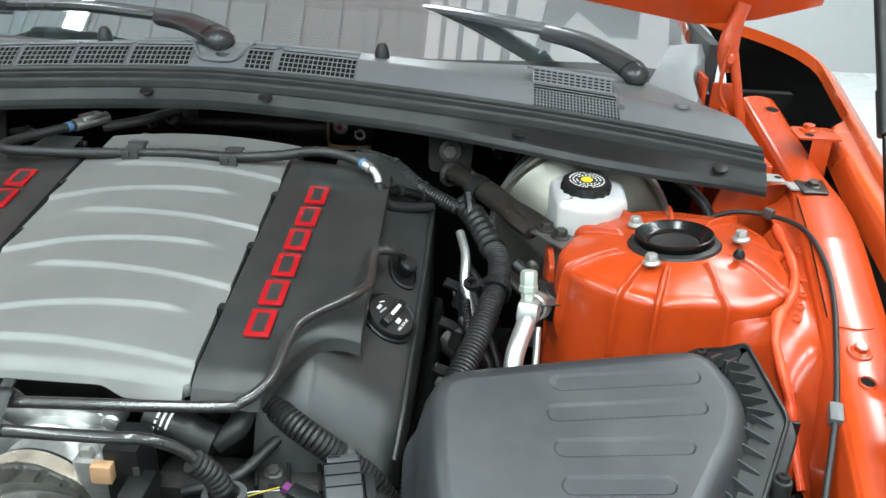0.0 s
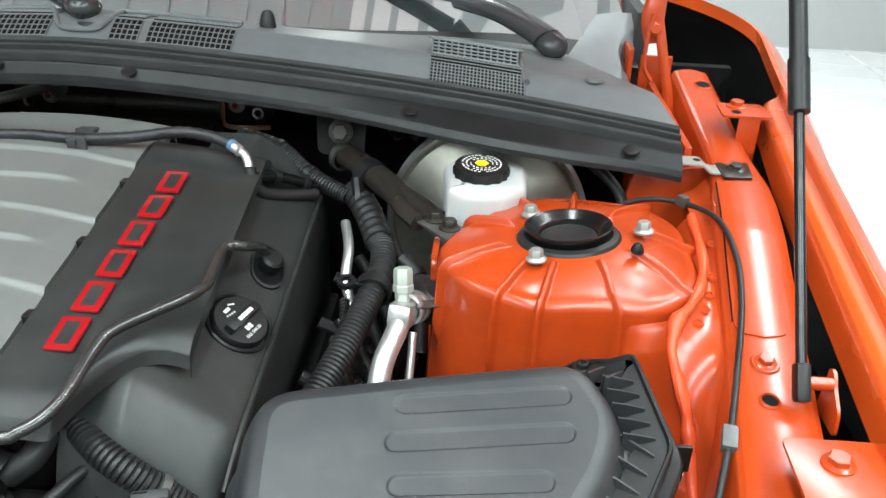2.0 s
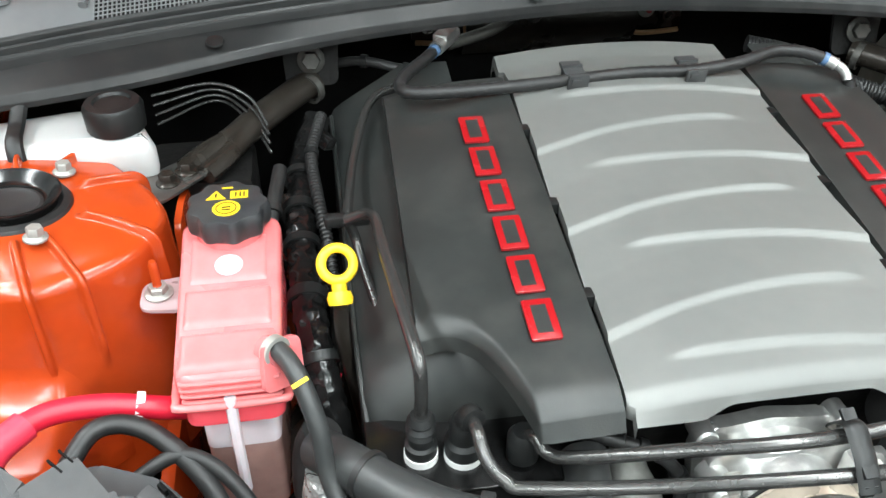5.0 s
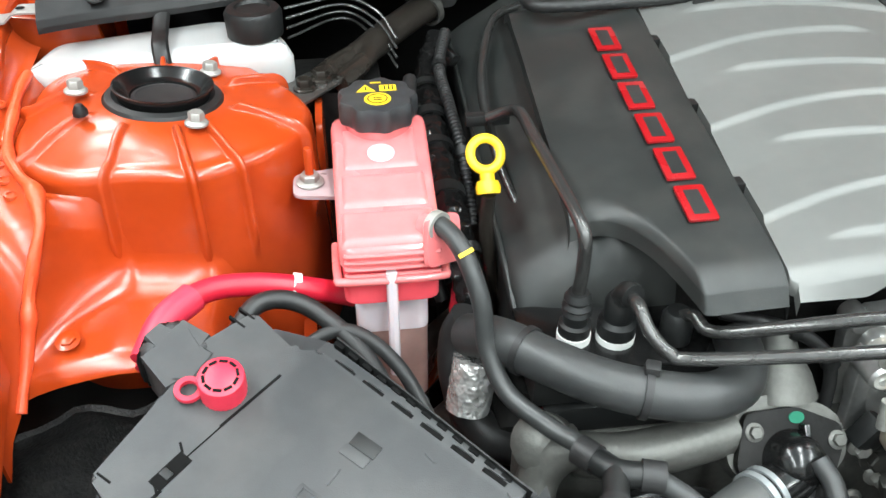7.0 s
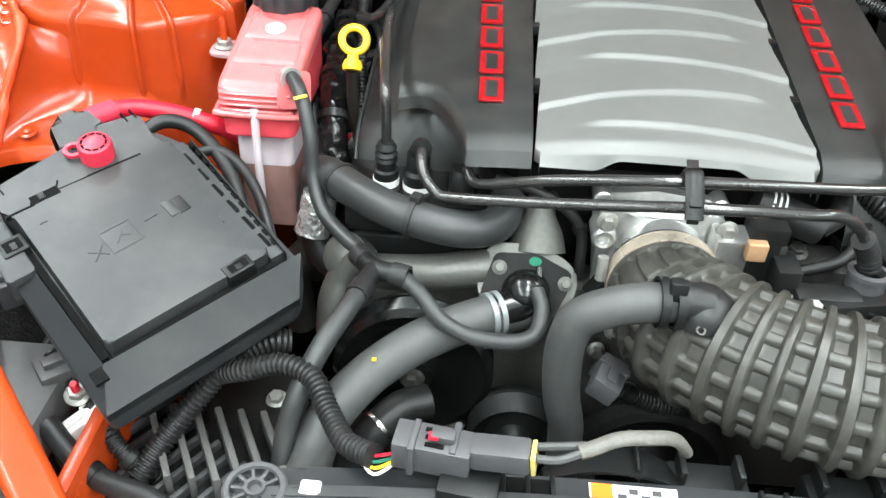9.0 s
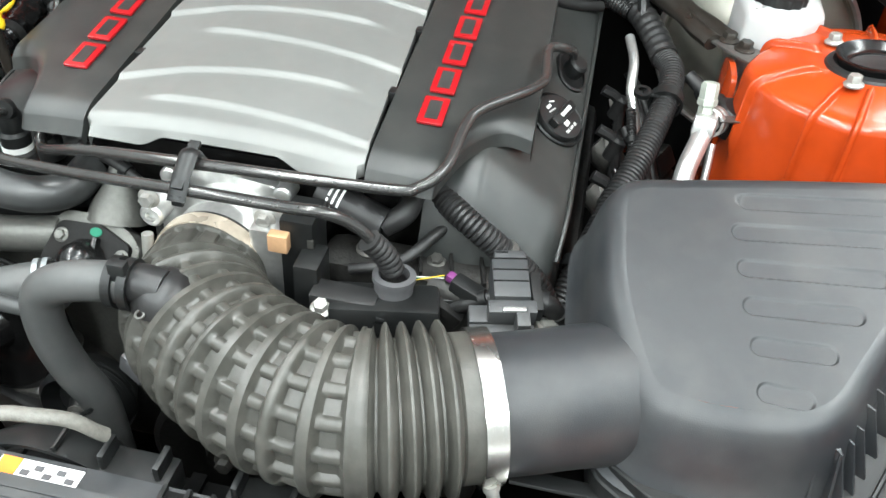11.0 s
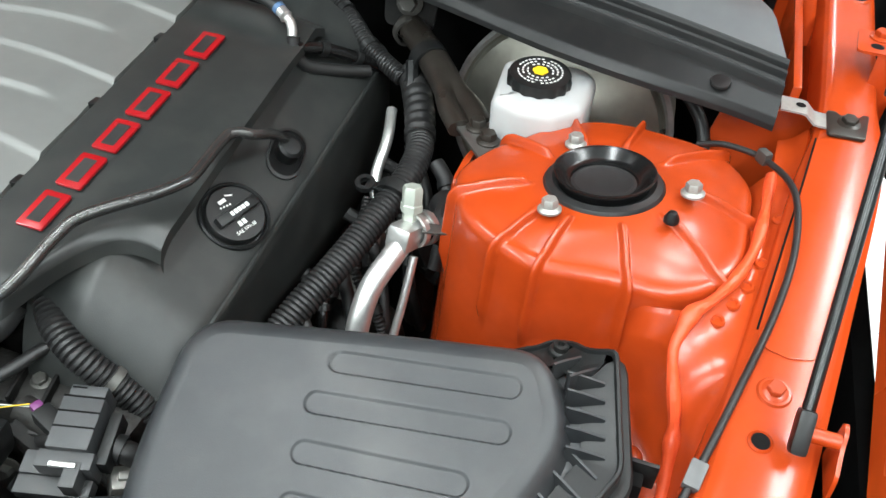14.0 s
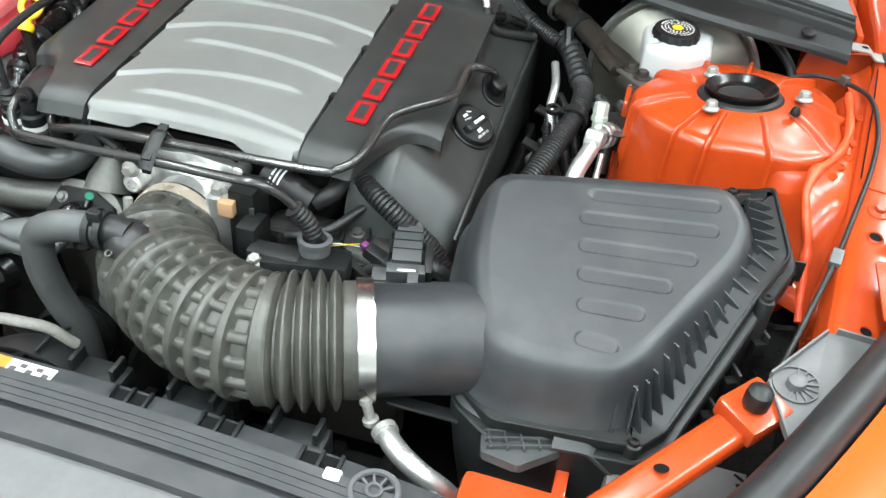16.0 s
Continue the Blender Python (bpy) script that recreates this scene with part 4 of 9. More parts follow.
def silver(u, v):
    y = 0.686 + max(0.0, (v - 0.08) / 0.92) * (1.232 - 0.686)
    e = panel_edge(y)
    q = (u - 0.04) / 0.92
    x = -e + 2 * e * max(0.0, min(1.0, q))
    z = cover_z(y) + 0.010 * (1 - (x / 0.14) ** 2) + cover_relief(x, y)
    z -= 0.010 * max(0.0, (0.702 - y) / 0.018) ** 2
    z -= 0.012 * smooth01((y - 1.13) / 0.06) + 0.03 * max(0.0, (y - 1.215) / 0.017) ** 2
    if v < 0.08:
        low = 0.882 + 0.011 * smooth01((0.085 - abs(x)) / 0.03)
        z = z + (low - z) * (1 - v / 0.08)
        y -= 0.004 * (1 - v / 0.08) + 0.004 * smooth01((abs(x) - 0.06) / 0.03) * (1 - v / 0.08)
    if q < 0 or q > 1:
        z -= 0.014
    return Vector((x, y, z))


bm = B()
sheet(bm, silver, 150, 225)
part("centre_panel", bm, SILVER, cover, "silver-grey panel with raised cross ribs", angle=70)


def coil_edge(y):
    return 0.298 - (y - 0.795) * 0.028


def coil_front(x):
    t = max(0.0, min(1.0, (x - 0.216) / 0.080))
    return 0.688 + 0.106 * (1 - (1 - t) ** 3.0)


def coil_z(x, y):
    t = max(0.0, (x - 0.143) / 0.155)
    dent = 0.010 * math.exp(-((x - 0.225) / 0.05) ** 2 - ((y - 1.115) / 0.028) ** 2)
    return cover_z(y) + 0.003 - 0.004 * t - 0.016 * t ** 3 - dent - 0.03 * smooth01((y - 1.14) / 0.04) * 0.6


def coil(s):
    def f(u, v):
        q = max(0.0, min(1.0, (u - 0.03) / 0.94))
        w = max(0.0, (v - 0.10) / 0.90)
        x = 0.1465 + q * (0.298 - 0.1465)
        y0 = coil_front(x)
        y = y0 + w * (1.172 - y0)
        # narrow the sheet to the slanting outer edge
        x = 0.1465 + (x - 0.1465) * (coil_edge(max(y, 0.795)) - 0.1465) / (0.298 - 0.1465)
        z = coil_z(x, y) - 0.008 * max(0.0, 1 - w * 18) ** 2
        if v < 0.10:
            k = 1 - v / 0.10
            front = 1 - smooth01((x - 0.205) / 0.03)
            z -= (0.014 + 0.001 * front) * k
            y -= (0.004 + 0.006 * front) * k
        if u < 0.03:
            z -= 0.016
        if u > 0.97:
            z -= 0.010
        return Vector((s * x, y, z))
    bm = B()
    sheet(bm, f, 110, 110)
    c = part("coil_cover", bm, CHARCOAL, cover, "charcoal side cover", angle=55)
    # six red raised plates of two strokes each stand where the badge letters stand
    for i in range(6):
        t = (i + 0.5) / 6
        y = 0.752 + t * (1.076 - 0.752)
        x = 0.1925 + 0.009 * t
        m = frame3((s * x, y, coil_z(x, y) + 0.0012), (0, -0.132, 1), (1, 0, 0))
        bm = B()
        prism(bm, rounded([(-0.0135, -0.0225), (0.0135, -0.0225), (0.0135, 0.0225), (-0.0135, 0.0225)], 0.002, 2), 0.0, 0.0030, m, 0.0006)
        bp = part("badge_plate", bm, RED, c, "glossy red raised badge plate")
        bm = B()
        box(bm, (0.0135, 0.031, 0.0014), m @ Matrix.Translation((0.0, 0.0, 0.0027)))
        part("inlay", bm, CHARCOAL, bp, "charcoal inlay")
    # dark clips in the steps of the silver panel
    for k in range(3):
        y = 0.69 + 0.122 * k + 0.118
        bm = B()
        boxat(bm, (s * 0.139, y - 0.008, cover_z(y) - 0.012), (s * 0.149, y + 0.006, cover_z(y) + 0.0012), 0.001)
        part("edge_clip", bm, PLASTIC, c)


for s in (1, -1):
    coil(s)

engine = thing("engine", "dark car engine under its covers with cast alloy front", "engine", (0, 0.9, 0.45))


def valve_z(x, y):
    return cover_z(y) - 0.026 - max(0.0, x - 0.255) * 0.62 - 1.6 * max(0, x - 0.33) ** 1.5


def valve(s):
    def f(u, v):
        # the left bank sits further back than the right one and ends more bluntly
        y0, reach = (0.685, 0.085) if s > 0 else (0.752, 0.060)
        y = y0 + (1.235 - y0) * v
        x = 0.20 + 0.147 * min(1.0, u / 0.8)
        fy = min(1.0, (y - y0) / reach)
        k = math.sqrt(max(0.0, 1 - (1 - fy) ** 2))
        z = 0.715 + (valve_z(x, y) - 0.715) * k
        if u > 0.8:
            t = (u - 0.8) / 0.2
            z = z + (0.70 - z) * t
            x += 0.002 * t
        x -= 0.035 * (1 - k) * (u if u < 0.8 else 0.8)
        return Vector((s * x, y, z))
    bm = B()
    sheet(bm, f, 36, 60)
    vc = part("valve_cover", bm, CHARCOAL, engine, "rounded charcoal valve cover", angle=50)
    bm = B()
    tube(bm, [f(0.80, 0.06) + Vector((s * 0.002, 0, 0)), f(0.80, 0.15), f(0.80, 0.3), f(0.80, 0.6), f(0.80, 0.98)], 0.0028, 6, 6)
    part("gasket_lip", bm, CHARCOAL, vc)
    return vc


for s in (1, -1):
    vc = valve(s)
    if s > 0:
        right_vc = vc
    else:
        left_vc = vc
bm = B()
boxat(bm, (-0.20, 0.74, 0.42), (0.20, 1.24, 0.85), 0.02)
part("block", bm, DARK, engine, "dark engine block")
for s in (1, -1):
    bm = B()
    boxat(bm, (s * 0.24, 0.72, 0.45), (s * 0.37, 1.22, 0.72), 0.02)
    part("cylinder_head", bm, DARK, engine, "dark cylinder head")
rng = random.Random(4)
for s in (1, -1):  # exhaust ports, coil wires and heat shields beside the head
    for i in range(4):
        y = 0.78 + i * 0.115
        bm = B()
        tube(bm, [(s * 0.372, y, 0.70), (s * 0.405, y - 0.01, 0.675), (s * 0.43, y + 0.01, 0.62), (s * 0.43, y + 0.03, 0.52)], 0.022, 12, 6)
        part("exhaust_runner", bm, CASTGREY, engine, "dull exhaust runner")
        bm = B()
        tube(bm, [(s * 0.37, y + 0.03, 0.775), (s * 0.395, y + 0.028, 0.76), (s * 0.402, y + 0.02, 0.71)], 0.008, 8, 6)
        lathe(bm, [(0, 0), (0.011, 0), (0.011, 0.03), (0.007, 0.034), (0, 0.034)], frame3((s * 0.392, y + 0.028, 0.735), (s * 0.3, 0, 1)), 12)
        part("plug_boot", bm, RUBBER, engine)
        bolt(engine, (s * 0.386, y + 0.06, 0.735), (s, 0, 0.4), 0.007, 0.012, ZINC)
        bm = B()
        box(bm, (0.004, 0.05, 0.05), pose(s * 0.41, y + 0.05, 0.70, 0, -s * 30, rng.uniform(-15, 15)), 0.002)
        part("heat_shield", bm, CHROME, engine, "bright bent heat shield tab")

# oil filler cap on the right valve cover
nrm = Vector((0.50, -0.22, 0.84)).normalized()
oc = Vector((0.316, 0.887, valve_z(0.316, 0.887) + 0.004))
m = frame3(oc, nrm, (0.45, 0.89, 0)) @ Matrix.Scale(0.78, 4)
bm = B()
lathe(bm, [(0.046, -0.012), (0.0465, 0.004), (0.044, 0.006), (0.042, 0.004), (0.041, -0.006), (0, -0.006)], m, 40)
part("filler_neck", bm, PLASTIC, right_vc)
oil = thing("oil_filler_cap", "round black oil filler cap with white print and a raised grip", "oil cap", oc)
bm = B()
lathe(bm, [(0, -0.004), (0.0385, -0.004), (0.0395, 0.006), (0.037, 0.010), (0, 0.011)], m, 40)
part("disc", bm, PLASTIC, oil)
bm = B()
box(bm, (0.064, 0.015, 0.014), m @ pose(0, 0, 0.015, 0, 0, 8), 0.004)
part("grip", bm, PLASTIC, oil)
bm = B()
for i, (w, dx) in enumerate(((0.004, -0.014), (0.0045, -0.008), (0.0045, -0.002), (0.0045, 0.004), (0.0045, 0.010))):
    box(bm, (w, 0.0055, 0.0006), m @ pose(0, 0, 0.0224, 0, 0, 8) @ Matrix.Translation((dx + 0.004, 0, 0)))
part("print", bm, INK, oil, "white printed bars")
bm = B()
box(bm, (0.011, 0.005, 0.0006), m @ pose(-0.008, 0.021, 0.0113, 0, 0, 8))
box(bm, (0.010, 0.002, 0.0006), m @ pose(0.004, 0.025, 0.0113, 0, 0, -20))
for i in range(4):
    box(bm, (0.0022, 0.0022, 0.0006), m @ pose(-0.014 + i * 0.0045, 0.0135, 0.0113, 0, 0, 45))
part("oil_can_symbol", bm, INK, oil, "white oil can symbol")
bm = B()
box(bm, (0.005, 0.007, 0.0006), m @ pose(-0.003, -0.0145, 0.0113, 0, 0, 8))
box(bm, (0.005, 0.007, 0.0006), m @ pose(0.0035, -0.0135, 0.0113, 0, 0, 8))
part("book_symbol", bm, INK, oil, "white handbook symbol")


def words(text, size, m, mat, parent, name="print", label=""):
    cu = bpy.data.curves.new("words", "FONT")
    cu.body, cu.size, cu.align_x, cu.align_y, cu.extrude = text, size, "CENTER", "CENTER", 0.0002
    tmp = bpy.data.objects.new("words", cu)
    scene.collection.objects.link(tmp)
    me = bpy.data.meshes.new_from_object(tmp.evaluated_get(bpy.context.evaluated_depsgraph_get()))
    bpy.data.objects.remove(tmp)
    bpy.data.curves.remove(cu)
    me.transform(m)
    me.materials.clear()
    me.materials.append(mat)
    ob = new(name, me)
    ob.parent = parent
    if parent.type == "EMPTY":
        ob.matrix_parent_inverse = Matrix.Translation(parent.location).inverted()
    return tagged(ob, label)


words("SAE 5W-30", 0.0065, m @ pose(0.001, -0.0235, 0.0113, 0, 0, 8), INK, oil, "grade_print", "white print reading SAE 5W-30")

# breather socket and its pipe across the front of the cover
m = frame3((0.322, 0.992, valve_z(0.322, 0.992) + 0.004), nrm, (0.8, 0.4, 0))
bm = B()
lathe(bm, [(0.026, -0.008), (0.026, 0.0025), (0.023, 0.003), (0.021, -0.004), (0.019, -0.012)], m, 32, lambda a, r, z: -0.24 * math.cos(2 * a + 0.6))
part("breather_rim", bm, PLASTIC, right_vc, "black oval rim of the breather hole")
bm = B()
lathe(bm, [(0.0225, 0.0005), (0, 0.0005)], m, 32, lambda a, r, z: -0.24 * math.cos(2 * a + 0.6))
part("breather_hole", bm, VOID, right_vc, "black oval hole")
bm = B()
lathe(bm, [(0, -0.01), (0.013, -0.01), (0.013, 0.016), (0.010, 0.019), (0, 0.02)], m, 20)
part("breather_socket", bm, PLASTIC, right_vc, "black breather socket")
clip1 = thing("vent_pipe", "black bent vent pipe running along the engine front", "pipe", (0.2, 0.66, 0.9), "vent pipes")
bm = B()
tube(bm, [(0.322, 0.992, 0.893), (0.320, 0.972, 0.912), (0.312, 0.945, 0.926), (0.300, 0.935, 0.931), (0.294, 0.920, 0.931), (0.298, 0.860, 0.930), (0.294, 0.842, 0.930), (0.280, 0.818, 0.930), (0.242, 0.772, 0.928), (0.232, 0.745, 0.922),
          (0.225, 0.690, 0.908), (0.205, 0.662, 0.900), (0.175, 0.650, 0.900), (0.0, 0.626, 0.909), (-0.12, 0.650, 0.885), (-0.185, 0.676, 0.858), (-0.205, 0.690, 0.850), (-0.212, 0.702, 0.855), (-0.215, 0.715, 0.845)], 0.0058, 12, 8)
part("pipe", bm, PIPE, clip1)
vp = thing("vent_pipe", "black bent vent pipe leading to the purge valve", "pipe", (0.1, 0.6, 0.9), "vent pipes")
bm = B()
tube(bm, [(-0.262, 0.722, 0.866), (-0.262, 0.702, 0.872), (-0.258, 0.682, 0.862), (-0.245, 0.668, 0.850), (-0.225, 0.660, 0.848), (-0.12, 0.628, 0.872), (0.0, 0.600, 0.897), (0.10, 0.594, 0.903), (0.135, 0.598, 0.901), (0.160, 0.608, 0.885), (0.178, 0.615, 0.862)], 0.0058, 12, 8)
part("pipe", bm, PIPE, vp)
bm = B()
tube(bm, [(0.172, 0.612, 0.868), (0.186, 0.618, 0.848), (0.194, 0.620, 0.828)], 0.0105, 14, 8, 0.002, lambda q, a, t: 0.0105 + (0.0012 if (q / 0.006) % 1 < 0.5 else 0))
part("sleeve", bm, RUBBER, vp, "ribbed rubber end sleeve")
bm = B()
tube(bm, [(0.0, 0.640, 0.905), (0.0, 0.626, 0.922), (0.0, 0.61, 0.915), (0.0, 0.600, 0.908), (0.0, 0.586, 0.893)], 0.009, 8, 6, flat=0.35)
box(bm, (0.011, 0.052, 0.004), pose(0, 0.614, 0.915, 25), 0.001)
box(bm, (0.011, 0.004, 0.012), pose(0, 0.589, 0.893, 0), 0.001)
part("retainer_clip", bm, PLASTIC, vp, "black plastic clip tying two pipes")

# pipe beside the left valve cover
lp = thing("vent_pipe", "black vent pipe running back beside the valve cover", "pipe", (-0.31, 0.85, 0.85), "vent pipes")
bm = B()
tube(bm, [(-0.303, 0.732, 0.865), (-0.303, 0.729, 0.900), (-0.305, 0.735, 0.928), (-0.312, 0.80, 0.938), (-0.318, 0.87, 0.940), (-0.320, 0.915, 0.938), (-0.328, 0.935, 0.930), (-0.345, 0.945, 0.918)], 0.0058, 12, 8)
part("pipe", bm, PIPE, lp)
bm = B()
tube(bm, [(-0.345, 0.945, 0.918), (-0.338, 0.955, 0.890), (-0.332, 0.93, 0.868), (-0.318, 0.87, 0.845), (-0.292, 0.82, 0.833), (-0.27, 0.80, 0.838), (-0.25, 0.79, 0.85)], 0.0052, 10, 8)
tube(bm, [(-0.345, 0.945, 0.918), (-0.338, 1.02, 0.905), (-0.325, 1.10, 0.910), (-0.30, 1.17, 0.93), (-0.26, 1.20, 0.935)], 0.0052, 10, 8)
part("branch", bm, PIPE, lp)
bm = B()
box(bm, (0.045, 0.012, 0.012), pose(-0.345, 0.95, 0.915), 0.003)
part("clip", bm, PLASTIC, lp)
bm = B()
lathe(bm, [(0, 0), (0.014, 0), (0.014, 0.010), (0.011, 0.012), (0.011, 0.022), (0.013, 0.023), (0.011, 0.027), (0.013, 0.03), (0.010, 0.034), (0.012, 0.038), (0.009, 0.044), (0, 0.044)], Matrix.Translation((-0.303, 0.732, 0.822)), 20)
part("fitting", bm, PLASTIC, lp, "ribbed black pipe fitting")
bm = B()
lathe(bm, [(0.0125, 0), (0.0148, 0), (0.0148, 0.008), (0.0125, 0.008)], Matrix.Translation((-0.303, 0.732, 0.814)), 20)
lathe(bm, [(0.0155, 0), (0.0168, 0), (0.0168, 0.009), (0.0155, 0.009)], Matrix.Translation((-0.267, 0.728, 0.812)), 20)
part("white_ring", bm, INK, lp, "white plastic ring")
bm = B()
lathe(bm, [(0, 0), (0.0165, 0), (0.0165, 0.022), (0.013, 0.026), (0.013, 0.044), (0.010, 0.050), (0, 0.05)], Matrix.Translation((-0.267, 0.728, 0.812)), 20)
tube(bm, [(-0.267, 0.728, 0.855), (-0.264, 0.722, 0.868), (-0.262, 0.715, 0.870)], 0.011, 12, 5)
part("fitting", bm, PLASTIC, vp, "black elbow fitting")
bm = B()
lathe(bm, [(0, 0), (0.014, 0), (0.014, 0.024), (0.010, 0.03), (0, 0.03)], Matrix.Translation((-0.218, 0.718, 0.818)), 20)
part("fitting", bm, PLASTIC, clip1, "black elbow fitting")
vb = thing("vapour_box", "black plastic box carrying three pipe fittings", "vapour box", (-0.26, 0.735, 0.77))
bm = B()
boxat(bm, (-0.345, 0.695, 0.770), (-0.175, 0.775, 0.810), 0.006)
part("housing", bm, PLASTIC, vb)
bm = B()
boxat(bm, (-0.348, 0.692, 0.8095), (-0.172, 0.778, 0.814), 0.0015)
part("top_plate", bm, GLOSSB, vb, "glossy black top plate")
bm = B()
boxat(bm, (-0.335, 0.690, 0.74), (-0.20, 0.70, 0.770), 0.003)
part("skirt_plate", bm, PLASTIC, vb)

# ---- fuel line over the rear of the cover ----
fl = thing("fuel_line", "braided black fuel line with silver end fittings", "fuel line", (0, 1.12, 0.95))
bm = B()
tube(bm, [(-0.195, 1.262, 0.962), (-0.225, 1.215, 0.962), (-0.262, 1.160, 0.962), (-0.268, 1.130, 0.962), (-0.245, 1.115, 0.963), (-0.17, 1.112, 0.965), (-0.071, 1.116, 0.968), (0.0, 1.116, 0.972), (0.068, 1.113, 0.972),
          (0.13, 1.120, 0.975), (0.18, 1.138, 0.978), (0.22, 1.140, 0.974), (0.245, 1.136, 0.967)], 0.0072, 14, 8, 0.003, lambda q, a, t: 0.0072 + 0.0004 * math.sin(q * 1600 + 6 * a))
part("hose", bm, RUBBER, fl, "braided black hose")
for pts in ([(0.246, 1.1355, 0.967), (0.251, 1.133, 0.965)], [(-0.219, 1.224, 0.962), (-0.215, 1.231, 0.962)]):
    bm = B()
    tube(bm, pts, 0.0080, 14, 4)
    part("blue_band", bm, material("blue_band", (0.07, 0.14, 0.26), 0.4), fl, "blue crimp band")
bm = B()
tube(bm, [(0.250, 1.1335, 0.9655), (0.258, 1.129, 0.9625), (0.267, 1.124, 0.958), (0.272, 1.118, 0.951), (0.273, 1.115, 0.946)], 0.0062, 14, 6, 0.002, lambda q, a, t: 0.0072 if q < 0.011 else 0.0082 if q < 0.014 else 0.0056)
part("end_fitting", bm, ALU, fl, "silver bent end fitting")
bm = B()
tube(bm, [(0.275, 1.114, 0.946), (0.278, 1.110, 0.930), (0.290, 1.115, 0.912), (0.315, 1.14, 0.90), (0.345, 1.17, 0.89)], 0.0075, 12, 6)
part("tail_hose", bm, RUBBER, fl, "black tail hose")
bm = B()
tube(bm, [(-0.212, 1.236, 0.962), (-0.190, 1.27, 0.962), (-0.182, 1.285, 0.962)], 0.0095, 12, 6)
box(bm, (0.020, 0.034, 0.016), pose(-0.197, 1.262, 0.966, 0, 0, -32), 0.003)
part("end_fitting", bm, ALU, fl, "silver quick fitting")
for x, y in ((-0.071, 1.117), (0.068, 1.114)):
    bm = B()
    box(bm, (0.024, 0.028, 0.004), pose(x, y + 0.012, cover_z(y) + 0.020, 7), 0.001)
    box(bm, (0.024, 0.004, 0.030), pose(x, y - 0.014, cover_z(y) + 0.010, 7), 0.001)
    box(bm, (0.024, 0.004, 0.026), pose(x, y + 0.014, cover_z(y) + 0.012, 7), 0.001)
    box(bm, (0.010, 0.006, 0.008), pose(x - 0.004, y - 0.018, cover_z(y) + 0.018, 7), 0.001)
    part("holder_clip", bm, FUSEPL, fl, "black plastic hose clip")
# pipe from the rail to the firewall, behind the cover
bm = B()
tube(bm, [(-0.19, 1.285, 0.945), (-0.13, 1.30, 0.955), (-0.085, 1.335, 0.962), (-0.06, 1.345, 0.962)], 0.008, 10, 6)
lathe(bm, [(0, 0), (0.012, 0), (0.013, 0.012), (0.010, 0.022), (0, 0.024)], frame3((-0.065, 1.335, 0.958), (0.2, -0.5, 0.8)), 14)
solo("rear_coolant_pipe", bm, CASTGREY, "dull metal pipe stub behind the engine", "pipe")

# dark heat shield and brackets on the firewall
hs = thing("firewall_shield", "black rolled heat shield between copper-edged brackets", "heat shield", (0, 1.48, 0.88))
bm = B()
sheet(bm, lambda u, v: Vector((-0.132 + 0.268 * u, 1.485 - 0.03 * math.sin(math.pi * v), 0.845 + 0.10 * v)), 20, 10, 0.004)
part("shield", bm, STEELB, hs)
for x, k in ((-0.152, -1), (0.157, 1)):
    bm = B()
    boxat(bm, (x - k * 0.022, 1.474, 0.872), (x + k * 0.060, 1.482, 0.945), 0.003)
    part("bracket", bm, STEELB, hs, "dark steel bracket")
    bm = B()
    tube(bm, [(x - k * 0.022, 1.470, 0.94), (x - k * 0.022, 1.468, 0.90), (x - k * 0.020, 1.468, 0.872), (x + k * 0.01, 1.468, 0.868), (x + k * 0.055, 1.470, 0.870)], 0.0042, 6, 4)
    part("rust_edge", bm, COPPER, hs, "copper-coloured bracket edge")
    bolt(hs, (x, 1.474, 0.905), (0, -1, 0.1), 0.009, 0.010, ZINC)
    bm = B()
    lathe(bm, [(0, 0), (0.005, 0), (0.0045, 0.003), (0, 0.0035)], frame3((x, 1.464, 0.906), (0, -1, 0.1)), 14)
    part("red_mark", bm, RED, hs, "red paint mark on the bolt")
    bm = B()
    lathe(bm, [(0.006, 0), (0.010, 0), (0.010, 0.006), (0.006, 0.006)], frame3((x + k * 0.036, 1.474, 0.893), (0, -1, 0.1)), 16)
    part("grommet", bm, CHROME, hs)

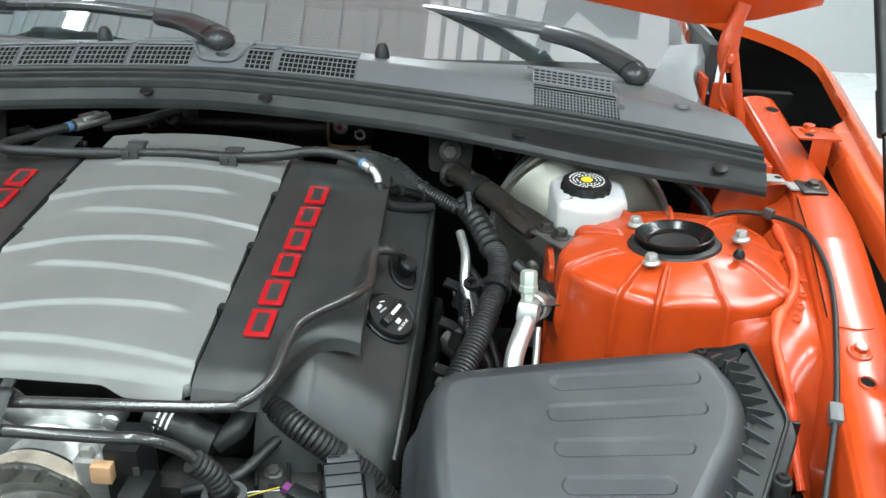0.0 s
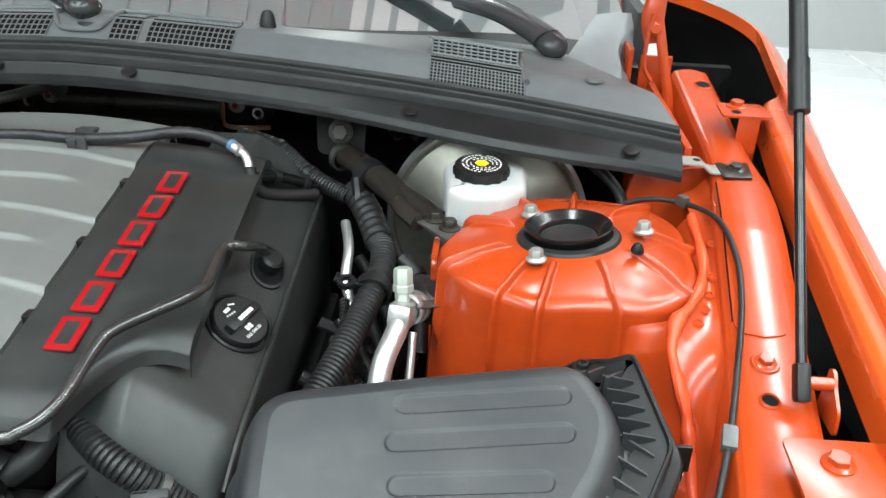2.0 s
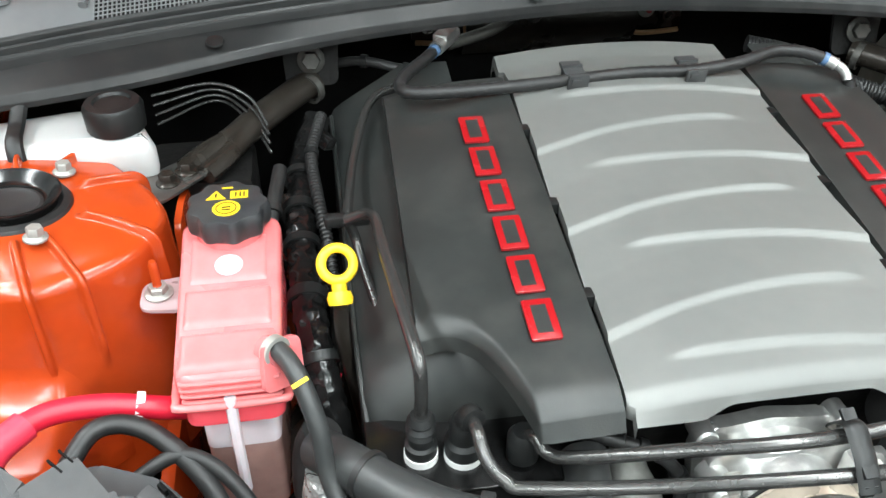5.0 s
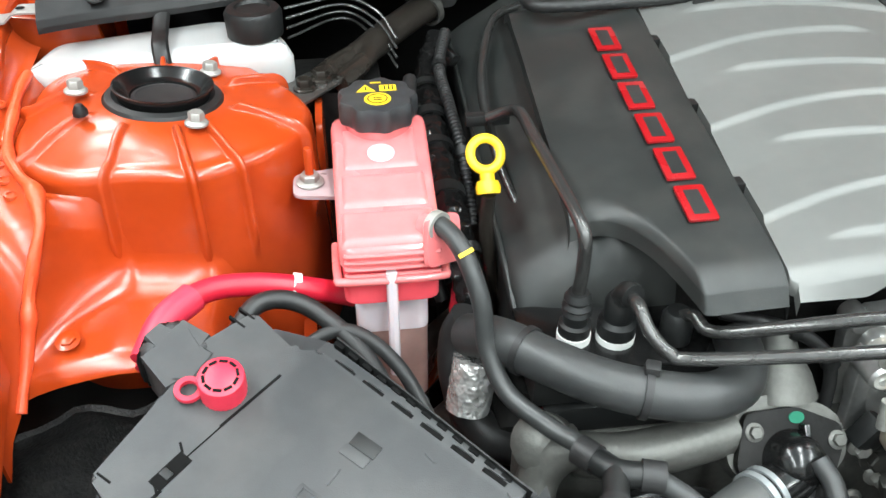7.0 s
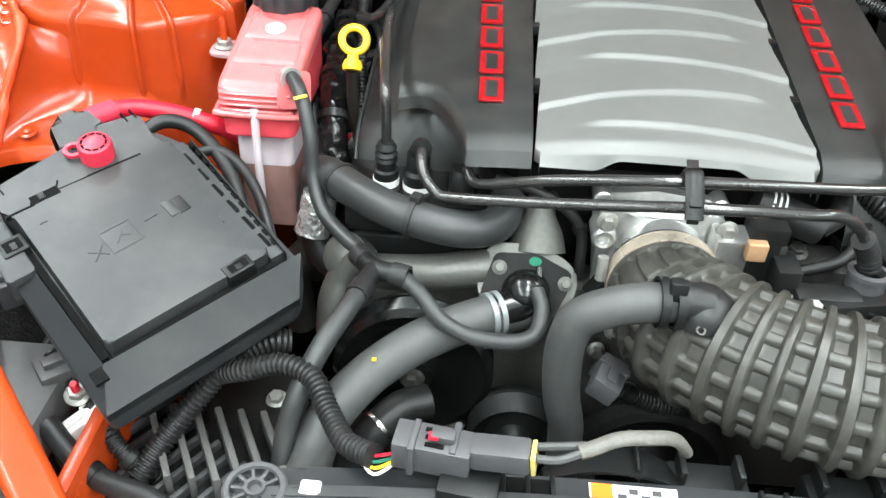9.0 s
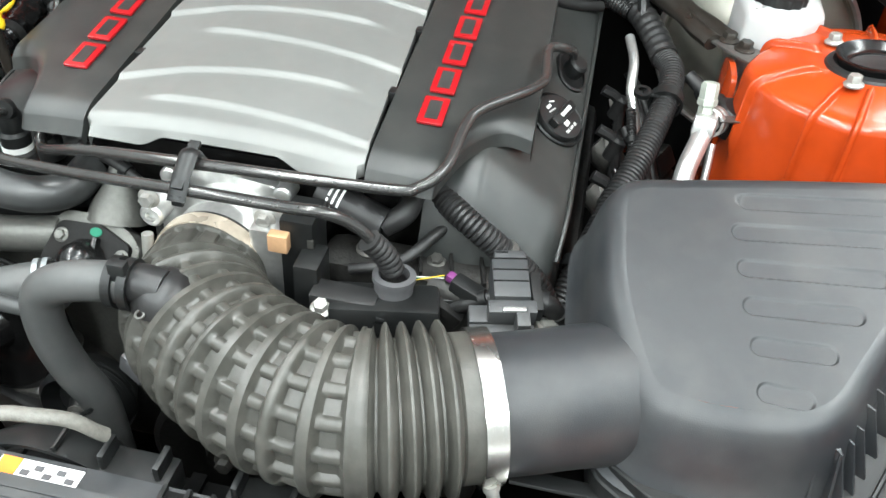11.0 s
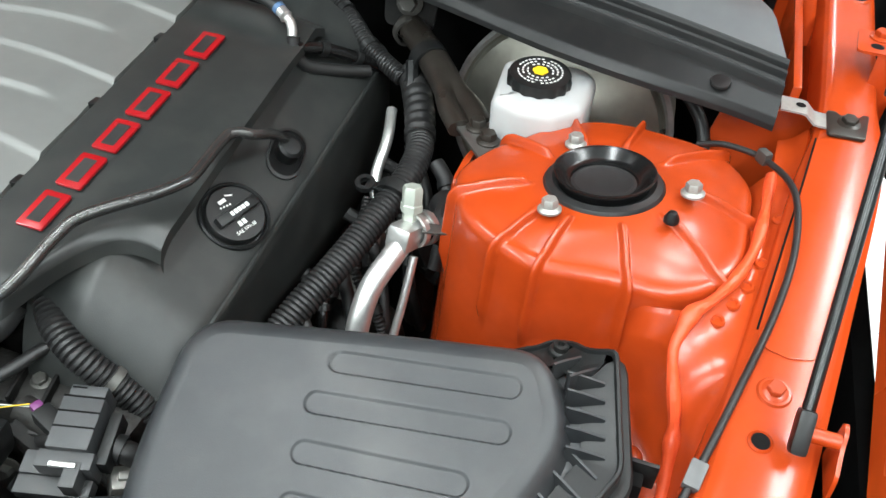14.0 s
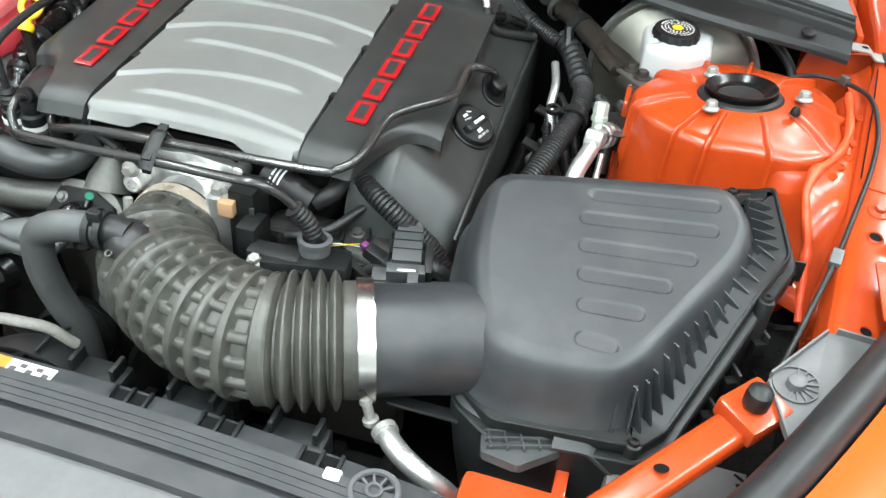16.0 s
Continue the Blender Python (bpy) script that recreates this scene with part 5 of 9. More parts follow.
# ---- strut braces ----
for s in (1, -1):
    sb = thing("strut_brace", "black steel brace bolted from firewall to strut tower", "strut brace", (s * 0.45, 1.15, 0.9), "strut braces")
    bm = B()
    tube(bm, [(s * 0.366, 1.250, 0.920), (s * 0.388, 1.226, 0.919), (s * 0.43, 1.172, 0.915), (s * 0.468, 1.122, 0.909), (s * 0.500, 1.080, 0.904)], 0.016, 24, 8, 0.006,
         lambda q, a, t: 0.0175 + 0.0015 * math.cos(2 * a) + 0.0075 * smooth01((t - 0.62) / 0.25) * abs(math.cos(a)) ** 2 - 0.0135 * smooth01((t - 0.55) / 0.30) * abs(math.sin(a)) ** 2)
    part("tube", bm, STEELB, sb)
    bm = B()
    prism(bm, rounded([(s * 0.478, 1.080), (s * 0.508, 1.110), (s * 0.562, 1.062), (s * 0.530, 1.018)], 0.008, 3), 0.9035, 0.9075, None, 0.0012)
    pl = part("tower_plate", bm, PLATE, sb, "grey steel end plate")
    for bx, by in ((0.508, 1.076), (0.526, 1.055)):
        bolt(sb, (s * bx, by, 0.9075), (0, 0, 1), 0.0082, 0.012, STEELB)
    bm = B()
    prism(bm, rounded([(-0.032, -0.03), (0.032, -0.03), (0.036, 0.05), (-0.036, 0.05)], 0.012), 0, 0.005, frame3((s * 0.366, 1.258, 0.945), (0, -1, 0.25), (1, 0, 0)))
    part("firewall_plate", bm, DARK, sb)
    bolt(sb, (s * 0.366, 1.250, 0.95), (0, -1, 0.25), 0.011, 0.012, CASTGREY)
    bm = B()
    lathe(bm, [(0.015, 0), (0.0185, 0), (0.0185, 0.009), (0.015, 0.009)], frame3((s * 0.366, 1.240, 0.918), (s * 0.66, -0.75, -0.1)), 20)
    part("weld_collar", bm, CASTGREY, sb)

# ---- intake: throttle body, ribbed hose, air box ----
tb = thing("throttle_body", "cast aluminium throttle body with steel clamp band", "throttle body", (0, 0.64, 0.75))
m = frame3((0, 0.660, 0.779), (0, -1, 0.04), (1, 0, 0))
bm = B()
lathe(bm, [(0.040, -0.045), (0.060, -0.045), (0.062, -0.020), (0.0545, -0.012), (0.0530, 0.006), (0.0515, 0.016), (0.0515, 0.04), (0.046, 0.04)], m, 48)
# rear flange with an arched top and two bolt ears, front flange with lower ears
prism(bm, rounded([(-0.062, -0.055), (0.055, -0.055), (0.066, 0.050), (0.050, 0.066), (0.026, 0.068), (-0.010, 0.073), (-0.040, 0.068), (-0.062, 0.067), (-0.074, 0.050)], 0.008, 3), -0.050, -0.036, m, 0.002)
prism(bm, rounded([(-0.066, -0.05), (0.060, -0.05), (0.062, 0.058), (0.046, 0.066), (0.030, 0.054), (-0.034, 0.054), (-0.056, 0.066), (-0.072, 0.058)], 0.007, 3), -0.022, -0.010, m, 0.002)
for ex in (-0.066, 0.058):
    lathe(bm, [(0, -0.052), (0.0105, -0.052), (0.0105, -0.030), (0.0085, -0.028), (0, -0.028)], m @ Matrix.Translation((ex, 0.060, 0)), 18)
lathe(bm, [(0, -0.018), (0.013, -0.018), (0.013, 0.014), (0.010, 0.017), (0.006, 0.017), (0.005, 0.012), (0, 0.012)], m @ Matrix.Translation((-0.066, 0.040, 0)), 20)
boxat(bm, (0.044, 0.632, 0.745), (0.082, 0.668, 0.838), 0.005)
body = part("body", bm, ALU, tb)
bm = B()
lathe(bm, [(0.0535, 0.0125), (0.0575, 0.0130), (0.0580, 0.0160), (0.0560, 0.0172)], m, 48)
part("seal_ring", bm, RUBBER, tb, "thin black sealing ring")
for bx, bz, by in ((-0.066, 0.841, 0.649), (0.056, 0.841, 0.649), (-0.060, 0.735, 0.649), (0.054, 0.735, 0.649)):
    bolt(body, (bx, by, bz), (0, -1, 0.05), 0.0072, 0.010)
bm = B()
boxat(bm, (0.070, 0.616, 0.828), (0.090, 0.628, 0.848), 0.002)
part("label", bm, COPPER, tb, "copper-tinted label")
bm = B()
boxat(bm, (0.078, 0.628, 0.735), (0.112, 0.672, 0.860), 0.004)
act = part("actuator", bm, PLASTIC, tb, "black throttle actuator")
bm = B()
boxat(bm, (0.10, 0.60, 0.760), (0.125, 0.640, 0.83), 0.004)
part("socket", bm, PLASTIC, act)
bm = B()
boxat(bm, (0.12, 0.585, 0.785), (0.185, 0.612, 0.812), 0.004)
part("plug", bm, RUBBER, act, "black wiring plug")
bm = B()
for k in range(4):
    boxat(bm, (0.106, 0.6275, 0.765 + 0.022 * k), (0.1125, 0.6295, 0.775 + 0.022 * k), 0.0005)
part("cover_clips", bm, CASTGREY, act, "small metal cover clips")
bm = B()
lathe(bm, [(0.0550, 0.018), (0.0592, 0.018), (0.0600, 0.027), (0.0592, 0.036), (0.0550, 0.036)], m, 56)
part("clamp_band", bm, BAND, tb, "bronze-tinted steel clamp band")
bm = B()
lathe(bm, [(0, 0), (0.006, 0), (0.006, 0.026), (0, 0.026)], frame3((-0.0655, 0.628, 0.782), (0, 0.2, 1)), 12)
part("clamp_screw", bm, ZINC, tb)

hose = thing("intake_hose", "dusty black ribbed rubber intake hose with bellows", "intake hose", (0.12, 0.5, 0.72))
HP = [(0.0, 0.640, 0.779), (0.006, 0.590, 0.780), (0.034, 0.543, 0.784), (0.084, 0.506, 0.788), (0.140, 0.482, 0.791), (0.205, 0.476, 0.793), (0.305, 0.510, 0.795)]


def elbow_r(q, a, t):
    """Padded collar, tall rings with low bars between them on the elbow, then bellows."""
    base = 0.0540 + 0.0145 * smooth01(t / 0.22) - 0.002 * smooth01((t - 0.85) / 0.15)
    if t < 0.05:
        return 0.0595
    if t < 0.15:
        k = (a * 16 / (2 * math.pi)) % 1
        return base - 0.0015 + 0.0035 * (1 - smooth01((abs(k - 0.5) - 0.30) / 0.08)) * smooth01((0.145 - t) / 0.01)
    if t < 0.735:
        w = abs((q / 0.0235) % 1 - 0.5)
        ring = 1 - smooth01((w - 0.13) / 0.13)
        k = (a * 15 / (2 * math.pi)) % 1
        bar = 1 - smooth01((abs(k - 0.5) - 0.15) / 0.07)
        return base - 0.0065 + max(0.0110 * ring, 0.0062 * bar)
    if t < 0.755:
        return base + 0.003
    if t < 0.93:
        return base - 0.007 + 0.0155 * abs(math.cos((q - 0.30) / 0.0160 * math.pi)) ** 1.3
    return 0.0645


bm = B()
tube(bm, HP, 0.06, 180, 12, 0.0020, elbow_r)
part("hose", bm, DUSTY, hose, angle=50)
bm = B()
d = Vector((0.93, 0.37, 0.02)).normalized()
m = frame3(Vector((0.300, 0.508, 0.795)), d, (0, 0, 1))
lathe(bm, [(0.0655, -0.009), (0.068, -0.009), (0.068, 0.009), (0.0655, 0.009)], m, 56)
part("clamp_band", bm, CHROME, hose, "bright steel hose clamp band")
bm = B()
mm = frame3((0.322, 0.452, 0.762), (0.25, -0.05, -1), d)
lathe(bm, [(0, -0.006), (0.0065, -0.006), (0.0075, 0.0), (0.0055, 0.002), (0.0055, 0.022), (0.009, 0.023), (0.009, 0.028), (0.005, 0.034), (0, 0.034)], mm, 14)
part("clamp_screw", bm, ZINC, hose, "clamp worm screw")
# branch stub on the elbow, with its bead of screw plates
bm = B()
tube(bm, [(0.012, 0.522, 0.845), (-0.005, 0.522, 0.848), (-0.022, 0.522, 0.846)], 0.0185, 18, 5)
lathe(bm, [(0, 0), (0.030, 0), (0.027, 0.010), (0.018, 0.020), (0, 0.024)], frame3((0.010, 0.524, 0.836), (-0.1, -0.1, 1)), 24)
part("branch_stub", bm, RUBBER, hose)
bm = B()
lathe(bm, [(0.0028, 0), (0.0046, 0), (0.0046, 0.002), (0.0028, 0.002)], frame3((0.003, 0.495, 0.838), (0, -0.5, 1)), 14)
part("brass_eyelet", bm, CASTGREY, hose)

pcv = thing("breather_hose", "wide grey-black breather hose bending down from the intake", "hose", (-0.1, 0.52, 0.7))
bm = B()
tube(bm, [(-0.018, 0.522, 0.846), (-0.045, 0.517, 0.847), (-0.075, 0.513, 0.842), (-0.100, 0.513, 0.826), (-0.108, 0.512, 0.800), (-0.108, 0.513, 0.765), (-0.102, 0.520, 0.715), (-0.09, 0.53, 0.66), (-0.085, 0.53, 0.58)], 0.0185, 18, 10)
part("hose", bm, GREYHOSE, pcv)
bm = B()
for x in (-0.016, -0.030):
    lathe(bm, [(0.020, -0.004), (0.0235, -0.004), (0.0235, 0.004), (0.020, 0.004)], frame3((x, 0.520, 0.847), (1, 0.05, 0)), 24)
box(bm, (0.016, 0.010, 0.02), pose(-0.02, 0.512, 0.868), 0.002)
part("collar", bm, PLASTIC, pcv, "black clip collar")

ab = thing("air_box", "large black grained plastic air filter box with ribbed lid", "air filter box", (0.55, 0.62, 0.62))
LID = [(0.374, 0.724), (0.527, 0.754), (0.656, 0.776), (0.688, 0.720), (0.678, 0.672), (0.584, 0.508), (0.500, 0.494), (0.425, 0.500), (0.384, 0.600)]
# the rim: x, y and height; it runs level with the lid at the far corner and falls away below it in front
RIM = [(0.640, 0.806, 0.886), (0.652, 0.814, 0.892), (0.672, 0.813, 0.897), (0.682, 0.800, 0.907), (0.706, 0.798, 0.918), (0.730, 0.708, 0.887), (0.702, 0.650, 0.872),
       (0.630, 0.505, 0.774), (0.606, 0.480, 0.768), (0.452, 0.470, 0.764), (0.412, 0.50, 0.764), (0.40, 0.62, 0.80), (0.41, 0.70, 0.85), (0.53, 0.742, 0.87)]


def lid_z(y):
    return 0.912 + 0.33 * (y - 0.722)


def flange_z(x, y):
    """Height of the rim's sheet, eased from the rim's corners inwards."""
    num = den = 0.0
    for (x0, y0, z0), (x1, y1, z1) in zip(RIM, RIM[1:] + RIM[:1]):
        for k in range(8):
            t = k / 8
            d = (x0 + (x1 - x0) * t - x) ** 2 + (y0 + (y1 - y0) * t - y) ** 2 + 2e-5
            num, den = num + (z0 + (z1 - z0) * t) / d ** 1.5, den + 1 / d ** 1.5
    return num / den


GROOVES = [((0.498, 0.714), (0.643, 0.734)), ((0.493, 0.680), (0.645, 0.700)), ((0.499, 0.644), (0.627, 0.657)), ((0.505, 0.608), (0.605, 0.617)), ((0.512, 0.572), (0.582, 0.577)), ((0.518, 0.533), (0.562, 0.534))]


def loft(bm, loops, cap=True):
    t = B()
    rings = [[t.verts.new(p) for p in lp] for lp in loops]
    for a, b in zip(rings, rings[1:]):
        k = len(a)
        for i in range(k):
            j = (i + 1) % k
            t.faces.new((a[i], a[j], b[j], b[i]))
    if cap:
        t.faces.new(rings[-1])
    return add(bm, t)


def shrink(loop, d):
    c = Vector((sum(p[0] for p in loop) / len(loop), sum(p[1] for p in loop) / len(loop)))
    out = []
    k = len(loop)
    for i in range(k):
        a, p, b = Vector(loop[i - 1]), Vector(loop[i]), Vector(loop[(i + 1) % k])
        t = (b - a).normalized()
        nrm = Vector((-t.y, t.x))
        if nrm.dot(c - p) < 0:
            nrm = -nrm
        out.append(tuple(p + nrm * d))
    return out


# lid: walls rising from the flange, a rounded shoulder, a gently crowned top
loop = rounded(LID, [0.04, 0.05, 0.03, 0.03, 0.05, 0.04, 0.05, 0.05, 0.06], 7)
loops = []
for dout, dz in ((-0.022, None), (-0.015, -0.075), (-0.009, -0.045), (-0.004, -0.024), (0.0, -0.015), (0.004, -0.007), (0.010, -0.002), (0.0185, -0.0002), (0.020, 0.0)):
    lp = shrink(loop, dout)
    loops.append([Vector((x, y, (flange_z(x, y) - 0.01) if dz is None else max(flange_z(x, y) - 0.004, lid_z(y) + dz))) for x, y in lp])
bm = B()
loft(bm, loops, cap=False)
inner = shrink(loop, 0.020)


def groove_cut(x, y):
    d = 1.0
    for (x0, y0), (x1, y1) in GROOVES:
        a, b, p = Vector((x0 + 0.008, y0 + 0.001)), Vector((x1 - 0.008, y1 - 0.001)), Vector((x, y))
        t = max(0, min(1, (p - a).dot(b - a) / (b - a).length_squared))
        d = min(d, ((p - a.lerp(b, t)).length - 0.0085))
    return -0.0020 * (1 - smooth01((d + 0.0012) / 0.0022))


def top_f(u, v):
    """Rows of the lid's top run across the loop, from its one side to its other at each y."""
    ys = [p[1] for p in inner]
    y = min(ys) + 1e-5 + v * (max(ys) - min(ys) - 2e-5)
    xs = []
    for (x0, y0), (x1, y1) in zip(inner, inner[1:] + inner[:1]):
        if (y0 > y) != (y1 > y):
            xs.append(x0 + (x1 - x0) * (y - y0) / (y1 - y0))
    a, b = min(xs), max(xs)
    x = a + (b - a) * u
    return Vector((x, y, lid_z(y) + groove_cut(x, y)))


sheet(bm, top_f, 300, 300)
part("lid", bm, BOXPLASTIC, ab, "grained black lid with six stadium grooves", angle=40)
bm = B()
fl_loop = rounded([p[:2] for p in RIM], 0.008, 3)
loft(bm, [[Vector((x, y, flange_z(x, y) - 0.010)) for x, y in fl_loop], [Vector((x, y, flange_z(x, y) + 0.002)) for x, y in fl_loop], [Vector((x, y, flange_z(x, y) + 0.0035)) for x, y in shrink(fl_loop, 0.0012)],
          [Vector((x, y, flange_z(x, y) + 0.0035)) for x, y in shrink(fl_loop, 0.0035)], [Vector((x, y, flange_z(x, y))) for x, y in shrink(fl_loop, 0.0045)], [Vector((x, y, flange_z(x, y))) for x, y in shrink(fl_loop, 0.030)]], cap=False)
part("lid_flange", bm, PLASTIC, ab, "black rim round the lid", angle=30)
bm = B()
low, foot = shrink(fl_loop, -0.010), shrink(fl_loop, 0.012)
loft(bm, [[Vector((x, y, 0.60)) for x, y in foot], [Vector((x, y, flange_z(x, y) - 0.10)) for x, y in shrink(fl_loop, 0.0)], [Vector((x, y, flange_z(x, y) - 0.030)) for x, y in low], [Vector((x, y, flange_z(x, y) - 0.014)) for x, y in low],
          [Vector((x, y, flange_z(x, y) - 0.012)) for x, y in shrink(fl_loop, -0.008)], [Vector((x, y, flange_z(x, y) - 0.012)) for x, y in shrink(fl_loop, 0.006)]], cap=False)
part("lower_tray", bm, PLASTIC, ab, angle=30)
for k, (x, y) in enumerate(((0.742, 0.735), (0.712, 0.630), (0.690, 0.590), (0.672, 0.555), (0.652, 0.515))):
    # black block stands in for the shade in a cut slot
    bm = B()
    box(bm, (0.012, 0.014, 0.018), pose(x, y, flange_z(x, y) - 0.052, 0, 0, -64 if k else 0), 0.002)
    part("tray_slot", bm, VOID, ab, "dark slot in the tray's side")
    bm = B()
    box(bm, (0.024, 0.004, 0.028), pose(x + 0.004, y + 0.012, flange_z(x, y) - 0.050, 0, 0, -64 if k else 0), 0.001)
    part("tray_rib", bm, PLASTIC, ab)
# gusset ribs between the lid wall and the rim
TURNS = [Vector(p) for p in ((0.672, 0.796), (0.700, 0.775), (0.716, 0.708), (0.692, 0.655), (0.620, 0.517), (0.600, 0.494), (0.470, 0.482))]
for a, b, cnt in zip(TURNS, TURNS[1:], (2, 5, 3, 9, 2, 8)):
    tn = (b - a).normalized()
    nr = Vector((tn.y, -tn.x))
    if nr.dot(Vector((0.54, 0.62)) - a) > 0:
        nr = -nr
    for i in range(cnt):
        q = a.lerp(b, (i + 0.5) / cnt)
        p = q - nr * 0.030
        zq = flange_z(q.x, q.y) + 0.002
        z1 = max(zq + 0.006, min(lid_z(p.y) - 0.018, zq + 0.046))
        side = Vector((tn.x, tn.y, 0)) * 0.0011
        pts = [Vector((p.x, p.y, zq - 0.012)), Vector((q.x, q.y, zq - 0.008)), Vector((q.x, q.y, zq)), Vector((p.x + nr.x * 0.012, p.y + nr.y * 0.012, z1)), Vector((p.x, p.y, z1 + 0.003))]
        bm = B()
        lo = [bm.verts.new(v - side) for v in pts]
        hi = [bm.verts.new(v + side) for v in pts]
        bm.faces.new(lo[::-1])
        bm.faces.new(hi)
        for j in range(5):
            jj = (j + 1) % 5
            bm.faces.new((lo[j], lo[jj], hi[jj], hi[j]))
        part("gusset_rib", bm, BOXPLASTIC, ab)
for x, y in ((0.661, 0.802), (0.706, 0.640), (0.600, 0.484)):
    bm = B()
    lathe(bm, [(0, -0.05), (0.0095, -0.05), (0.0095, -0.001), (0.0085, 0.001), (0.0055, 0.002)], Matrix.Translation((x, y, flange_z(x, y) + 0.001)), 18)
    boss = part("screw_boss", bm, PLASTIC, ab)
    bm = B()
    lathe(bm, [(0, -0.02), (0.0062, -0.02), (0.0062, 0.001), (0.0055, 0.004), (0.0028, 0.005), (0.002, 0.002), (0, 0.002)], Matrix.Translation((x, y, flange_z(x, y) + 0.003)), 16)
    part("screw", bm, DARK, boss, "dark torx screw")
# outlet duct
bm = B()
tube(bm, [(0.300, 0.508, 0.795), (0.34, 0.524, 0.795), (0.385, 0.545, 0.793), (0.43, 0.565, 0.788)], 0.0625, 48, 6, 0.012, lambda q, a, t: 0.0615 + 0.002 * smooth01((t - 0.4) / 0.5))
part("outlet_duct", bm, BOXPLASTIC, ab, "wide round outlet duct")
bm = B()
boxat(bm, (0.335, 0.485, 0.728), (0.45, 0.50, 0.733), 0.001)
part("duct_rib", bm, PLASTIC, ab)

# ---- fuse box ----
FA, FB = Vector((0.68, 0.733, 0)), Vector((-0.733, 0.68, 0))
fnz = Vector((0.05, -0.24, 1)).normalized()
fo = Vector((-0.505, 0.435, 0.822))
fx = (FA - FA.dot(fnz) * fnz).normalized()
fyv = fnz.cross(fx)
FM = Matrix((fx, fyv, fnz)).transposed().to_4x4()
FM.translation = fo
fb = thing("fuse_box", "black plastic fuse box with embossed lid and pink post cap", "fuse box", (-0.52, 0.56, 0.70))


def fuse_block(name, parent, lo, hi, mat, label="", bevel=0.0015, turn=0.0):
    bm = B()
    size = [abs(q - p) for p, q in zip(lo, hi)]
    box(bm, size, FM @ pose(*[(p + q) / 2 for p, q in zip(lo, hi)], 0, 0, turn), bevel)
    return part(name, bm, mat, parent, label)


bm = B()
prism(bm, rounded([(-0.030, -0.046), (0.164, -0.046), (0.192, -0.012), (0.194, 0.19), (0.172, 0.240), (0.10, 0.262), (0.00, 0.232), (-0.030, 0.19)], 0.008, 3), -0.054, -0.030, FM, 0.003)
part("tray", bm, BOXPLASTIC, fb, "black tray")
bm = B()
prism(bm, rounded([(0.0, -0.012), (0.150, -0.012), (0.168, 0.01), (0.170, 0.18), (0.10, 0.225), (0.0, 0.18)], 0.008, 3), -0.12, -0.053, FM, 0.003)
part("lower_housing", bm, PLASTIC, fb, "black lower housing")
# sloping front bar and side ledge of the tray
bm = B()
t = B()
vs = [t.verts.new(FM @ Vector(p)) for p in ((-0.030, -0.046, -0.034), (0.164, -0.046, -0.034), (0.192, -0.012, -0.034), (0.192, -0.010, -0.012), (-0.010, -0.008, -0.010), (-0.010, 0.186, -0.016), (-0.030, 0.186, -0.020), (-0.030, -0.046, -0.024), (0.164, -0.046, -0.024))]
for q in ((0, 1, 8, 7), (1, 2, 3, 8), (8, 3, 4, 7), (7, 4, 5, 6)):
    t.faces.new([vs[i] for i in q])
bmesh.ops.solidify(t, geom=t.faces[:], thickness=0.003)
add(bm, t)
part("tray_rim", bm, BOXPLASTIC, fb, "sloping tray rim", angle=20)
fuse_block("rim_hole", fb, (-0.024, -0.022, -0.0155), (-0.012, -0.008, -0.0115), VOID, "square black hole", 0)
# black strips stand in for the shade in the slits round the lid
fuse_block("front_slit", fb, (0.0, -0.0075, -0.030), (0.168, -0.0015, -0.013), VOID, "dark slit under the lid", 0)
fuse_block("side_slit", fb, (-0.0085, 0.0, -0.030), (-0.002, 0.178, -0.016), VOID, "dark slit beside the lid", 0)
bm = B()
lid = rounded([(0, 0), (0.165, 0.0), (0.169, 0.178), (0.157, 0.193), (0.163, 0.240), (0.12, 0.249), (0.078, 0.238), (0.0, 0.226), (-0.006, 0.196), (0.002, 0.178)], [0.007, 0.007, 0.004, 0.004, 0.005, 0.004, 0.004, 0.004, 0.003, 0.003], 4)
prism(bm, lid, -0.028, 0.0, FM, 0.0032, 3)
ld = part("lid", bm, FUSEPL, fb, "grained black lid", angle=30)
fuse_block("icon_patch", ld, (0.052, 0.084, -0.002), (0.085, 0.117, 0.0003), FUSEPL, "smooth square icon patch", 0.0002, 2)
for sx, sy, w, h, turn in ((0.068, 0.114, 0.030, 0.0016, 2), (0.068, 0.086, 0.030, 0.0016, 2), (0.053, 0.100, 0.0016, 0.028, 2), (0.083, 0.100, 0.0016, 0.028, 2), (0.066, 0.100, 0.016, 0.0016, 50), (0.071, 0.100, 0.012, 0.0016, -30),
                           (0.120, 0.103, 0.0075, 0.021, 2), (0.131, 0.102, 0.011, 0.021, 2), (0.042, 0.094, 0.020, 0.0016, 47), (0.042, 0.094, 0.020, 0.0016, -43), (0.100, 0.104, 0.014, 0.002, 4), (0.152, 0.062, 0.010, 0.002, 80), (0.020, 0.158, 0.008, 0.0016, 0)):
    fuse_block("embossed_mark", ld, (sx - w / 2, sy - h / 2, -0.0006), (sx + w / 2, sy + h / 2, 0.0009), PLASTIC if h > 0.01 and w > 0.01 else FUSEPL, "", 0.0003, turn)
